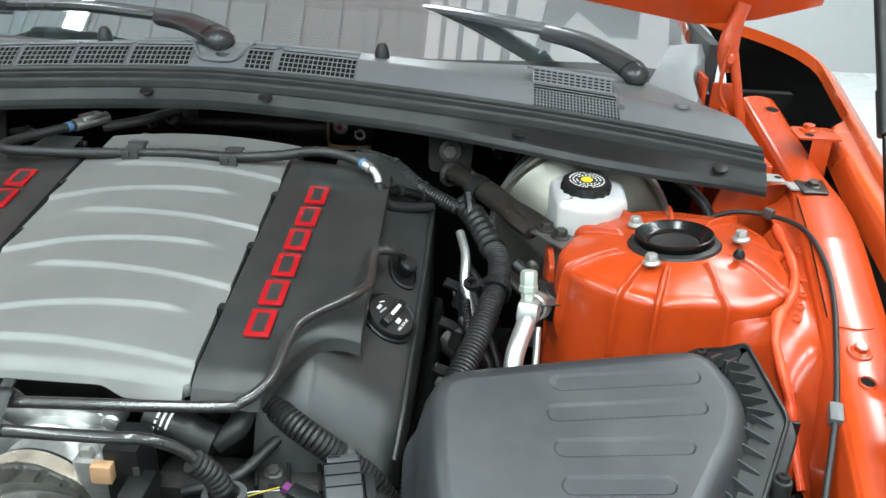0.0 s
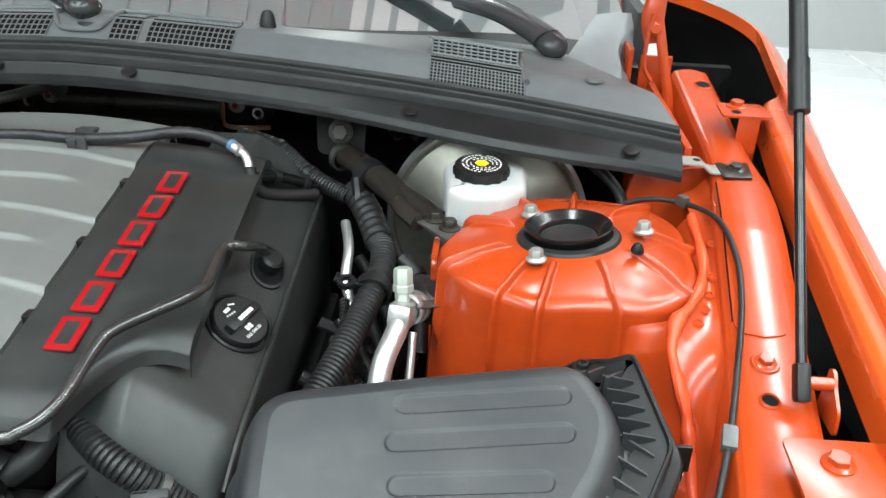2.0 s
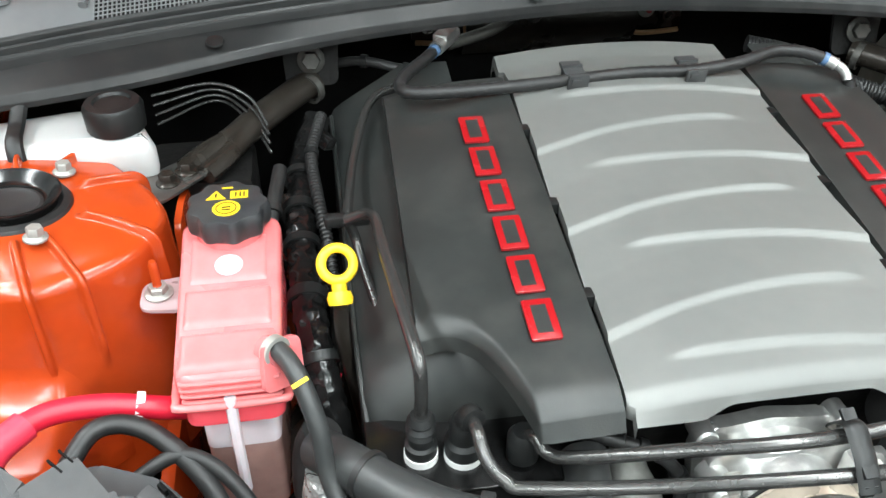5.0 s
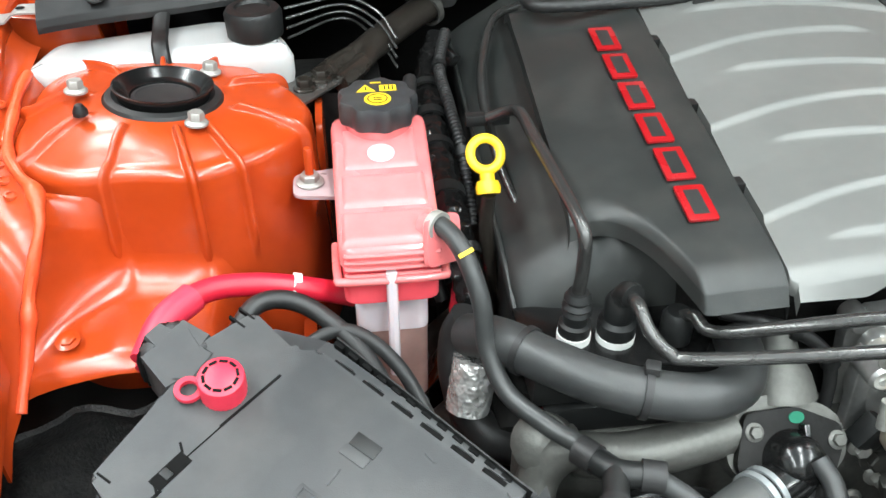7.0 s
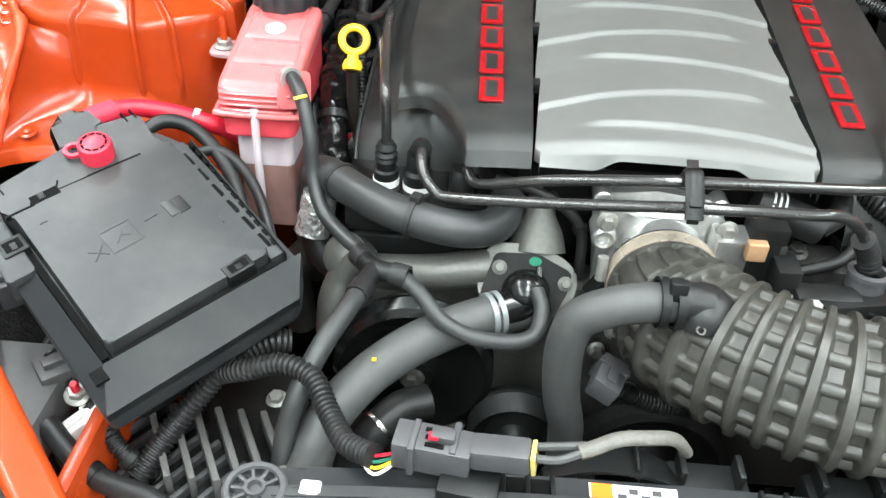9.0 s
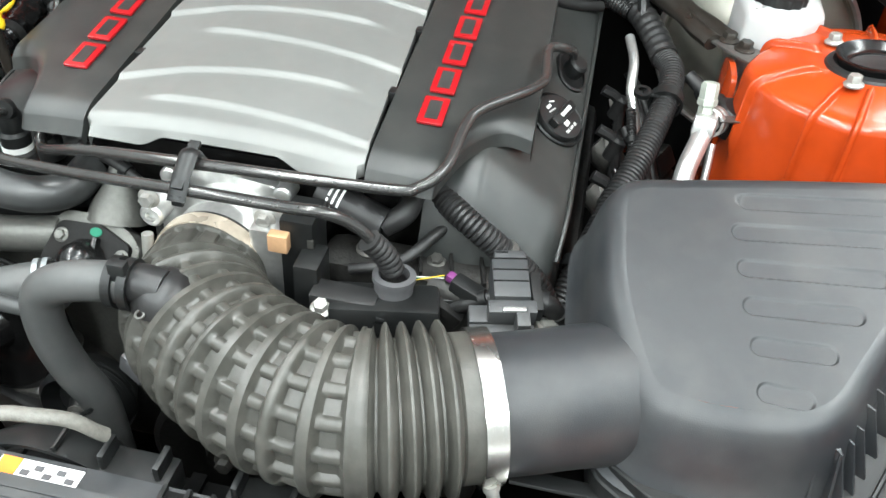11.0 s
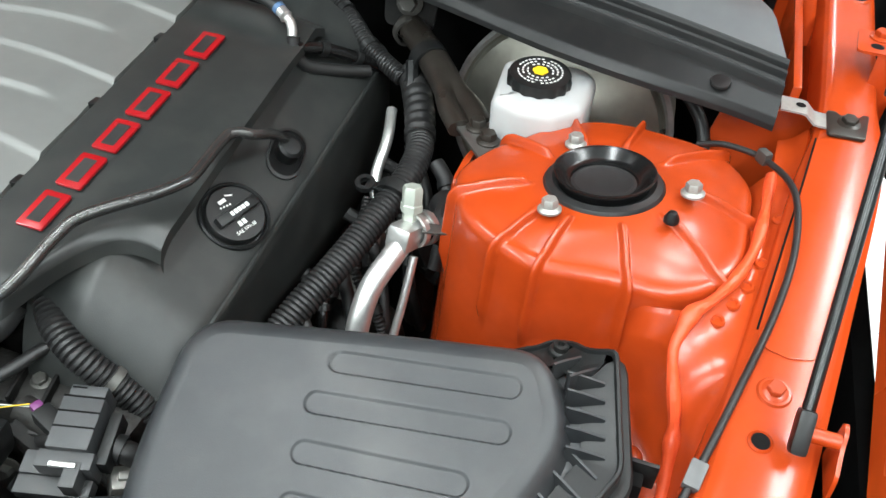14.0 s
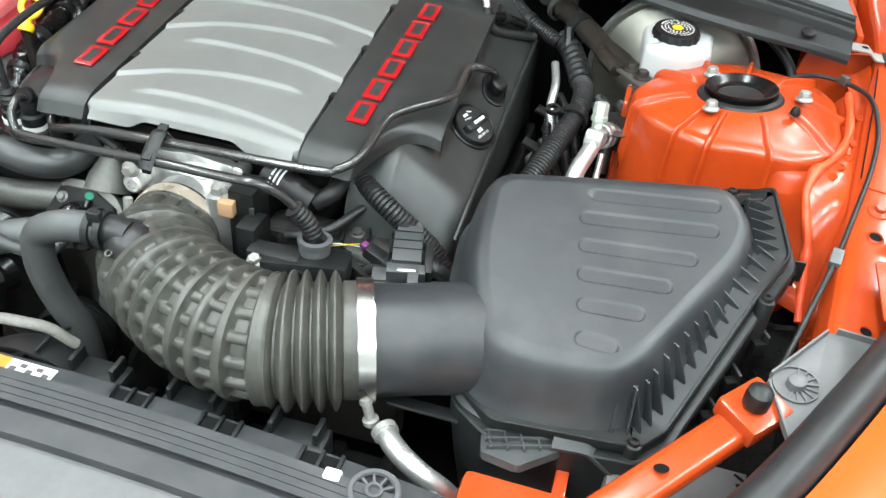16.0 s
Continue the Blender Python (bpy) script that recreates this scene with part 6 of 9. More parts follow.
for sx, sy, w, h, turn in ((0.107, 0.187, 0.056, 0.0022, -3), (0.009, 0.184, 0.028, 0.0024, 0), (0.064, 0.1885, 0.030, 0.0010, -2), (0.148, 0.243, 0.0018, 0.016, 0), (0.158, 0.243, 0.0016, 0.016, 0), (0.006, 0.219, 0.0016, 0.012, 4), (0.022, 0.188, 0.010, 0.0018, 60), (0.052, 0.197, 0.008, 0.0018, 60)):
    fuse_block("lid_slot", ld, (sx - w / 2, sy - h / 2, -0.004), (sx + w / 2, sy + h / 2, 0.0004), VOID, "thin black slot", 0, turn)
fuse_block("latch_opening", ld, (0.022, 0.184, -0.006), (0.050, 0.195, 0.0005), VOID, "black latch opening", 0)
fuse_block("latch_tongue", ld, (0.030, 0.186, -0.006), (0.036, 0.194, 0.0015), PLASTIC, "", 0.0008)
# latches with their frames
for cx_, cy_, w, h, z in ((0.132, 0.003, 0.028, 0.016, 0.002), (-0.013, 0.158, 0.024, 0.022, -0.009)):
    lt = fuse_block("latch", fb, (cx_ - w / 2, cy_ - h / 2, z - 0.020), (cx_ + w / 2, cy_ + h / 2, z), PLASTIC, "black latch", 0.0015)
    fuse_block("latch_opening", lt, (cx_ - w * 0.34, cy_ - h * 0.30, z - 0.004), (cx_ + w * 0.34, cy_ + h * 0.30, z + 0.0005), VOID, "black latch opening", 0)
    fuse_block("latch_tongue", lt, (cx_ - w * 0.10, cy_ - h * 0.32, z - 0.004), (cx_ + w * 0.12, cy_ + h * 0.10, z + 0.0015), PLASTIC, "", 0.0006)
bm = B()
prism(bm, rounded([(-0.036, 0.120), (-0.008, 0.120), (-0.006, 0.196), (-0.030, 0.192)], 0.006, 3), -0.04, -0.011, FM, 0.002)
part("side_ledge", bm, FUSEPL, fb)
# slotted ledge along the lid's inner edge, with a thin crenellated guard strip outside it
fuse_block("guard_ledge", fb, (0.1640, -0.002, -0.030), (0.1815, 0.184, -0.0085), FUSEPL, "narrow slotted ledge", 0.001)
for i in range(6):
    y = 0.0115 + i * 0.0273
    fuse_block("ledge_slot", fb, (0.1705, y, -0.020), (0.1742, y + 0.0195, -0.0081), VOID, "black slot", 0)
    fuse_block("slot_lip", fb, (0.1745, y + 0.003, -0.012), (0.1757, y + 0.0165, -0.0070), FUSEPL, "", 0.0004)
for i in range(12):
    y = 0.010 + i * 0.0145
    x = 0.1772 + 0.051 * y
    fuse_block("strip_opening", fb, (x - 0.0022, y, -0.016), (x + 0.0022, y + 0.0085, -0.0072), VOID, "square black opening", 0, -2.9)
fuse_block("guard_strip", fb, (0.1820, -0.006, -0.044), (0.1836, 0.178, -0.0035), PLASTIC, "thin black guard strip", 0.0006, -2.9)
# black strip stands in for the shade between lid and guard
fuse_block("guard_gap", fb, (0.1650, -0.004, -0.0345), (0.1860, 0.190, -0.0305), VOID, "dark gap along the lid", 0)
bm = B()
prism(bm, rounded([(0.074, 0.228), (0.084, 0.284), (0.122, 0.286), (0.128, 0.238)], 0.012, 5), -0.044, 0.001, FM, 0.012, 5)
part("cable_hood", bm, FUSEPL, fb, "hooded cable outlet")
bm = B()
kn = FM @ Matrix.Translation((0.1005, 0.2075, 0.0))
lathe(bm, [(0.0165, -0.006), (0.0166, 0.016), (0.0160, 0.0185), (0.0145, 0.0195), (0, 0.0198)], kn, 56, lambda a, r, z: 0.012 * math.cos(28 * a) if r > 0.0162 else 0)
kp = part("post_cap", bm, PINKCAP, fb, "pink-red rubber post cap")
bm = B()
lathe(bm, [(0.0062, 0.0), (0.0100, 0.0), (0.0105, 0.002), (0.0100, 0.004), (0.0062, 0.004), (0.0062, 0.0)], kn @ Matrix.Translation((-0.0165, 0.0165, 0.0025)), 24)
part("strap_ring", bm, PINKCAP, kp)
for i in range(10):
    bm = B()
    box(bm, (0.0022, 0.006, 0.001), kn @ pose(0, 0, 0, 0, 0, i * 36) @ Matrix.Translation((0.0118, 0, 0.0196)))
    part("slot", bm, VOID, kp)
bm = B()
box(bm, (0.036, 0.030, 0.05), pose(-0.672, 0.500, 0.765, 0, 0, 40), 0.005)
part("side_connector", bm, PLASTIC, fb)

# ---- coolant reservoir ----
cr = thing("coolant_reservoir", "translucent pink coolant reservoir with a black cap", "coolant tank", (-0.455, 0.85, 0.70))
OUT = rounded([(-0.499, 0.768), (-0.412, 0.768), (-0.408, 0.95), (-0.500, 0.95)], 0.014, 4)


def tank(bm, z0, z1, grow=0.0, slope=True, rnd=0.006):
    c = (-0.455, 0.86)
    ring = lambda z, g: [Vector((x + (c[0] - x) * -g, y + (c[1] - y) * -g, z + (0.16 * (y - 0.768) if slope and z > 0.86 else 0))) for x, y in OUT]
    loft(bm, [ring(z0, grow), ring(z0 + 0.001, grow), ring((z0 + z1) / 2, grow), ring(z1 - rnd, grow), ring(z1 - rnd * 0.3, grow - 0.03), ring(z1, grow - 0.10)])


bm = B()
tank(bm, 0.878, 0.900, 0.0, rnd=0.008)
part("upper_shell", bm, PINK, cr, "pink translucent upper shell", angle=60)
bm = B()
tank(bm, 0.838, 0.879, -0.045, rnd=0.002)
for k in range(2):
    tank(bm, 0.8345 + 0.002 * k, 0.8385, -0.085 + 0.02 * k, rnd=0.001)
part("fluid_level", bm, FLUID, cr, "deep pink coolant showing through")
bm = B()
tank(bm, 0.788, 0.838, -0.24, rnd=0.004)
part("lower_shell", bm, MILKY, cr, "milky lower shell")
bm = B()
tank(bm, 0.70, 0.788, -0.25, rnd=0.001)
part("stained_shell", bm, MILKBROWN, cr, "brown-stained bottom of the shell")
for i in range(4):
    bm = B()
    z = 0.8725 + i * 0.0068
    tube(bm, [(-0.494, 0.770, z), (-0.486, 0.7668, z), (-0.42, 0.7668, z), (-0.416, 0.770, z)], 0.0018, 6, 4)
    part("seam_ridge", bm, PINK, cr)
bm = B()
tube(bm, [(-0.502, 0.82, 0.8675), (-0.501, 0.775, 0.8675), (-0.493, 0.766, 0.8675), (-0.417, 0.766, 0.8675), (-0.409, 0.775, 0.8675), (-0.407, 0.82, 0.8675)], 0.0038, 10, 5)
part("shell_flange", bm, PINK, cr, "rounded pink flange above the coolant level")
for y0, y1, inset in ((0.772, 0.812, 0.003), (0.816, 0.860, 0.005), (0.864, 0.925, 0.008)):
    # three swelling panels along the sloping top, parted by narrow grooves
    bm = B()

    def swell(u, v):
        x = -0.499 + inset + (0.087 - 2 * inset) * u
        y = y0 + (y1 - y0) * v
        e = min(1.0, min(u, 1 - u) * 9, min(v, 1 - v) * 6)
        return Vector((x, y, 0.8965 + 0.16 * (y - 0.768) + 0.0065 * math.sqrt(max(0.0, 1 - (1 - e) ** 2))))
    sheet(bm, swell, 30, 18)
    part("top_panel", bm, PINKPALE, cr, "pale pink swelling top panel", angle=70)
bm = B()
lathe(bm, [(0, 0), (0.0125, 0), (0.0125, 0.002), (0.011, 0.0028), (0, 0.0028)], frame3((-0.455, 0.884, 0.9205), (0, -0.16, 1)), 24)
part("moulded_disc", bm, MILKY, cr, "pale round moulding mark")
bm = B()
tube(bm, [(-0.456, 0.764, 0.76), (-0.456, 0.763, 0.83), (-0.456, 0.766, 0.875)], 0.005, 8, 5)
part("sight_rib", bm, MILKY, cr)
bm = B()
prism(bm, rounded([(-0.538, 0.872), (-0.49, 0.866), (-0.49, 0.918), (-0.538, 0.910)], 0.010), 0.885, 0.889, None, 0.001)
part("mount_ear", bm, EARPL, cr, "milky mounting ear")
bm = B()
lathe(bm, [(0.032, 0), (0.032, 0.02), (0.028, 0.02)], Matrix.Translation((-0.454, 0.934, 0.915)), 24)
part("neck", bm, PINK, cr)
capm = Matrix.Translation((-0.454, 0.934, 0.930))
bm = B()
lathe(bm, [(0.033, 0.003), (0.037, 0.004), (0.038, 0.008), (0.038, 0.022), (0.036, 0.026), (0.030, 0.027), (0, 0.027)], capm, 72, lambda a, r, z: -0.045 + 0.06 * math.cos(9 * a) if r > 0.034 else 0)
cap = part("cap", bm, BOXPLASTIC, cr, "fluted black cap with yellow symbols")
bm = B()
lathe(bm, [(0, 0), (0.0125, 0), (0.0125, 0.0008), (0, 0.0008)], capm @ Matrix.Translation((0.0, -0.012, 0.0268)), 28)
part("round_symbol", bm, YELLOW, cap, "yellow round symbol")
bm = B()
prism(bm, [(-0.019, 0.004), (-0.001, 0.004), (-0.010, 0.018)], 0.0268, 0.0276, capm)
part("warning_triangle", bm, YELLOW, cap, "yellow warning triangle")
bm = B()
box(bm, (0.016, 0.012, 0.0008), capm @ Matrix.Translation((0.011, 0.010, 0.0272)))
part("book_symbol", bm, YELLOW, cap, "yellow handbook symbol")
bm = B()
box(bm, (0.010, 0.002, 0.0008), capm @ Matrix.Translation((0.0, 0.0225, 0.0272)))
part("print_bar", bm, YELLOW, cap, "yellow printed bar")
bm = B()
lathe(bm, [(0.0085, 0), (0.0095, 0), (0.0095, 0.0004), (0.0085, 0.0004)], capm @ Matrix.Translation((0.0, -0.012, 0.0277)), 24)
for w, h, x, y in ((0.008, 0.0016, 0, -0.0145), (0.008, 0.0016, 0, -0.0105), (0.0016, 0.007, -0.010, 0.010), (0.0014, 0.008, 0.008, 0.010), (0.0014, 0.008, 0.012, 0.010), (0.0014, 0.008, 0.0155, 0.010)):
    box(bm, (w, h, 0.0004), capm @ Matrix.Translation((x, y, 0.0278)))
part("symbol_lines", bm, PLASTIC, cap)
bm = B()
tube(bm, [(-0.425, 0.790, 0.902), (-0.412, 0.778, 0.908)], 0.012, 14, 3)
prism(bm, rounded([(-0.020, -0.02), (0.020, -0.02), (0.018, 0.022), (-0.018, 0.022)], 0.008), 0, 0.005, frame3((-0.413, 0.778, 0.896), (0.6, -0.75, 0.3)))
part("inlet_stub", bm, PINK, cr)
stud = thing("reservoir_stud", "zinc nut on an orange stud holding the tank", "nut", (-0.522, 0.890, 0.89))
bolt(stud, (-0.522, 0.892, 0.890), (0, 0, 1), 0.0085, 0.010)
bm = B()
lathe(bm, [(0, 0), (0.0042, 0), (0.0042, 0.03), (0.003, 0.033), (0, 0.033)], Matrix.Translation((-0.522, 0.892, 0.894)), 10)
part("stud", bm, ORANGE, stud)

# ---- brake booster and reservoir ----
bb = thing("brake_booster", "plated steel brake booster drum with a rolled rim", "brake booster", (0.60, 1.30, 0.75))
m = frame3((0.572, 1.225, 0.835), (-0.05, -1, 0.10), (1, 0, 0))
bm = B()
lathe(bm, [(0.134, -0.09), (0.136, -0.03), (0.138, -0.02), (0.134, -0.012), (0.130, -0.014), (0.126, -0.004), (0.118, 0.0), (0.095, 0.004), (0.07, 0.02), (0.04, 0.026), (0, 0.026)], m, 72)
part("drum", bm, material("plated_booster_steel", (0.36, 0.35, 0.30), 0.30, metal=0.8, spread=0.12, scale=25, bump=0.1, dust=0.1), bb)
bm = B()
lathe(bm, [(0.137, -0.024), (0.1415, -0.020), (0.1415, -0.012), (0.137, -0.008), (0.133, -0.010)], m, 72)
part("rolled_rim", bm, ALU, bb, "bright rolled rim")
for a_ in (220, 320):
    bolt(bb, m @ Vector((0.085 * math.cos(radians(a_)), 0.085 * math.sin(radians(a_)), 0.010)), (-0.05, -1, 0.1), 0.007, 0.012)
br = thing("brake_reservoir", "white translucent brake fluid reservoir with black cap", "brake fluid tank", (0.56, 1.11, 0.84))
bm = B()
loop = rounded([(0.520, 1.072), (0.545, 1.060), (0.588, 1.062), (0.616, 1.090), (0.618, 1.158), (0.600, 1.176), (0.530, 1.176), (0.512, 1.156)], 0.008, 3)
loft(bm, [[Vector((x, y, 0.835)) for x, y in shrink(loop, 0.010)], [Vector((x, y, 0.862)) for x, y in shrink(loop, 0.004)], [Vector((x, y, 0.885)) for x, y in shrink(loop, 0.001)], [Vector((x, y, 0.940)) for x, y in loop],
          [Vector((x, y, 0.948)) for x, y in shrink(loop, 0.002)], [Vector((x, y, 0.952)) for x, y in shrink(loop, 0.008)], [Vector((x, y, 0.953)) for x, y in shrink(loop, 0.020)]])
part("tank", bm, WHITE, br, angle=50)
bm = B()
boxat(bm, (0.535, 1.08, 0.78), (0.60, 1.16, 0.838), 0.008)
part("master_cylinder", bm, CASTGREY, br, "dull alloy master cylinder")
cm = frame3((0.560, 1.118, 0.947), (0, -0.06, 1))
bm = B()
lathe(bm, [(0.030, 0), (0.0345, 0.003), (0.035, 0.014), (0.0325, 0.019), (0.026, 0.0205), (0, 0.0205)], cm, 84, lambda a, r, z: -0.03 + 0.035 * math.cos(14 * a) if r > 0.034 else 0)
cp = part("cap", bm, PLASTIC, br, "fluted black cap")
bm = B()
lathe(bm, [(0, 0), (0.0085, 0), (0.0085, 0.0012), (0, 0.0012)], cm @ Matrix.Translation((0, 0, 0.0205)), 6)
part("centre_mark", bm, YELLOW, cp, "yellow centre mark")
bm = B()
for ring_r, cnt in ((0.0135, 16), (0.0185, 24), (0.0235, 30)):
    for i in range(cnt):
        if i % 8 == 7:
            continue
        box(bm, (0.0016, 0.0030, 0.0004), cm @ pose(0, 0, 0, 0, 0, i * 360 / cnt) @ Matrix.Translation((ring_r, 0, 0.0208)))
part("ring_print", bm, INK, cp, "rings of white printed bars")

# washer bottle neck behind the left tower
wb = thing("washer_bottle", "white plastic washer bottle with dark grey cap", "washer bottle", (-0.62, 1.11, 0.86))
bm = B()
loop = rounded([(-0.530, 1.07), (-0.56, 1.145), (-0.62, 1.16), (-0.80, 1.15), (-0.82, 1.075), (-0.62, 1.065)], 0.02, 5)
loft(bm, [[Vector((x, y, 0.82)) for x, y in shrink(loop, 0.014)], [Vector((x, y, 0.895)) for x, y in shrink(loop, 0.004)], [Vector((x, y, 0.915)) for x, y in loop], [Vector((x, y, 0.935 - 0.06 * max(0, -0.62 - x))) for x, y in loop], [Vector((x, y, 0.948 - 0.08 * max(0, -0.62 - x))) for x, y in shrink(loop, 0.006)], [Vector((x, y, 0.952 - 0.09 * max(0, -0.62 - x))) for x, y in shrink(loop, 0.016)]])
part("tank", bm, WHITE, wb, angle=50)
bm = B()
lathe(bm, [(0.027, 0.0), (0.030, 0.002), (0.031, 0.026), (0.028, 0.031), (0.020, 0.032), (0.018, 0.029), (0, 0.029)], Matrix.Translation((-0.575, 1.105, 0.950)), 40, lambda a, r, z: 0.012 * math.cos(20 * a) if r > 0.0295 else 0)
part("cap", bm, PLASTIC, wb, "black ribbed cap")
bm = B()
tube(bm, [(-0.672, 1.15, 0.985), (-0.675, 1.11, 0.96), (-0.672, 1.075, 0.952), (-0.668, 1.058, 0.91)], 0.009, 8, 6, flat=0.5)
part("strap", bm, PLASTIC, wb, "black strap")

# ---- hoses, cables and front-end parts ----


HOSEM = material("dull_black_coolant_hose", (0.027, 0.0285, 0.0285), 0.44, spread=0.16, scale=45, bump=0.1, bump_scale=500, dust=0.03)


def hose_thing(name, label, category, pts, r, mat=RUBBER, group="hoses", conduit_=False, seg=16):
    bm = B()
    if conduit_:
        conduit(bm, pts, r)
    else:
        tube(bm, pts, r, seg, 10)
    at = Vector(pts[len(pts) // 2])
    h = thing(name, label, category, at, group)
    part("conduit" if conduit_ else "hose", bm, mat, h)
    return h


def ring_on(parent, at, d, r, w, mat, name="clamp", label=""):
    bm = B()
    lathe(bm, [(r - 0.002, -w / 2), (r + 0.0015, -w / 2), (r + 0.0015, w / 2), (r - 0.002, w / 2)], frame3(at, d, (0, 0, 1) if abs(Vector(d).normalized().z) < 0.9 else (1, 0, 0)), 24)
    return part(name, bm, mat, parent, label)


h = hose_thing("coolant_hose", "thin black coolant hose from the pink tank to a tee", "hose",
               [(-0.424, 0.787, 0.905), (-0.412, 0.776, 0.911), (-0.398, 0.752, 0.902), (-0.386, 0.728, 0.868), (-0.382, 0.715, 0.828), (-0.368, 0.690, 0.798), (-0.340, 0.662, 0.786), (-0.318, 0.640, 0.784), (-0.299, 0.610, 0.790)], 0.0082, HOSEM)
bm = B()
box(bm, (0.0035, 0.015, 0.0012), frame3((-0.397, 0.742, 0.9075), (0.3, -0.5, 0.85), (0.4, -0.6, 0)))
part("paint_dab", bm, YELLOW, h, "yellow paint dab")
ring_on(h, (-0.416, 0.779, 0.910), (0.6, -0.7, 0.1), 0.0115, 0.008, ZINC)
tee = thing("hose_tee", "black plastic tee joining three hoses", "hose tee", (-0.299, 0.595, 0.788))
bm = B()
tube(bm, [(-0.318, 0.632, 0.785), (-0.299, 0.606, 0.790), (-0.270, 0.598, 0.790)], 0.0105, 14, 5)
tube(bm, [(-0.299, 0.606, 0.790), (-0.310, 0.568, 0.788)], 0.0105, 14, 4)
part("body", bm, PLASTIC, tee)
for p, d in (((-0.315, 0.628, 0.786), (0.6, -0.8, 0.1)), ((-0.272, 0.598, 0.790), (1, -0.3, 0)), ((-0.309, 0.572, 0.788), (-0.3, -1, 0))):
    ring_on(tee, p, d, 0.0110, 0.018, RUBBER)
hose_thing("coolant_hose", "thin black coolant hose looping to the thermostat housing", "hose",
           [(-0.272, 0.599, 0.790), (-0.250, 0.578, 0.785), (-0.228, 0.560, 0.770), (-0.200, 0.550, 0.760), (-0.170, 0.550, 0.755), (-0.145, 0.553, 0.755), (-0.130, 0.564, 0.760), (-0.126, 0.588, 0.770), (-0.132, 0.606, 0.778)], 0.0082, HOSEM)
hose_thing("coolant_hose", "black coolant hose dropping from the tee to the radiator", "hose",
           [(-0.309, 0.572, 0.788), (-0.320, 0.540, 0.785), (-0.334, 0.508, 0.776), (-0.350, 0.478, 0.750), (-0.362, 0.455, 0.715), (-0.368, 0.44, 0.67)], 0.0105, HOSEM)
h = hose_thing("radiator_hose", "thick black upper radiator hose", "hose",
               [(-0.140, 0.614, 0.746), (-0.174, 0.600, 0.746), (-0.215, 0.580, 0.742), (-0.260, 0.550, 0.735), (-0.300, 0.511, 0.724), (-0.328, 0.472, 0.706), (-0.342, 0.44, 0.672), (-0.350, 0.41, 0.63)], 0.0215, GREYHOSE, seg=24)
for k in (0, 0.009):
    ring_on(h, Vector((-0.170, 0.602, 0.7465)) + k * Vector((-0.9, -0.43, 0)), (-0.9, -0.43, 0), 0.0222, 0.0055, CLAMPW, "clamp_ring", "pale zinc spring clamp")
bm = B()
box(bm, (0.020, 0.007, 0.010), pose(-0.170, 0.584, 0.729, 0, 0, 26), 0.002)
box(bm, (0.008, 0.006, 0.012), pose(-0.178, 0.577, 0.727, 0, 0, 26), 0.0015)
part("clamp_ear", bm, CLAMPW, h)
bm = B()
box(bm, (0.004, 0.004, 0.001), pose(-0.288, 0.516, 0.750), 0)
part("paint_dot", bm, YELLOW, h, "yellow paint dot")
th = thing("thermostat_housing", "dull cast thermostat housing with black flange and bolts", "thermostat housing", (-0.13, 0.64, 0.74))
TF = frame3((-0.135, 0.640, 0.770), (0, -0.72, 0.69), (1, 0, 0))
TO = rounded([(-0.041, 0.0215), (0.004, 0.0230), (0.0425, 0.0050), (0.038, -0.016), (0.018, -0.057), (-0.034, -0.052), (-0.0545, -0.0225)], 0.007)
bm = B()
prism(bm, rounded([(-0.054, 0.020), (-0.041, 0.033), (0.0, 0.034), (0.034, 0.021), (0.050, 0.004), (0.046, -0.022), (0.016, -0.052), (-0.034, -0.048), (-0.058, -0.020)], 0.009), -0.030, -0.003, TF, 0.004)
lathe(bm, [(0.032, -0.02), (0.027, 0.0), (0.018, 0.018), (0.013, 0.040), (0, 0.042)], frame3((-0.130, 0.690, 0.792), (0.0, 0.5, 0.85)), 28)
part("casting", bm, PALECAST, th)
bm = B()
prism(bm, TO, -0.004, 0.006, TF, 0.0018)
part("flange", bm, DARK, th, "black flange plate")
bm = B()
lathe(bm, [(0.026, 0.0), (0.0235, 0.004), (0.022, 0.014), (0.018, 0.022), (0.008, 0.027), (0, 0.0275)], TF @ Matrix.Translation((-0.006, -0.020, 0.006)), 28)
tube(bm, [(-0.140, 0.618, 0.764), (-0.146, 0.611, 0.753), (-0.170, 0.601, 0.748)], 0.0205, 20, 6)
box(bm, (0.006, 0.030, 0.012), TF @ Matrix.Translation((0.006, -0.006, 0.010)), 0.002)
tube(bm, [TF @ Vector((0.012, -0.030, 0.010)), TF @ Vector((0.013, -0.034, 0.026)), (-0.1285, 0.598, 0.776)], 0.0075, 14, 5)
ring_at = TF @ Vector((0.0125, -0.032, 0.018))
lathe(bm, [(0.0105, -0.002), (0.0105, 0.002)], frame3(ring_at, (0, -0.8, 0.5)), 18)
part("water_outlet", bm, GLOSSB, th, "glossy black water outlet")
for px_, py_ in ((-0.0355, 0.0055), (0.0350, -0.0070)):
    bolt(th, TF @ Vector((px_, py_, 0.006)), (0, -0.72, 0.69), 0.0052, 0.006, PALECAST)
bm = B()
lathe(bm, [(0, 0), (0.0062, 0), (0.0062, 0.0010), (0, 0.0010)], TF @ Matrix.Translation((0.002, 0.0145, 0.006)) @ Matrix.Diagonal((1.1, 0.8, 1, 1)), 14)
part("paint_mark", bm, GREEN, th, "green paint mark")
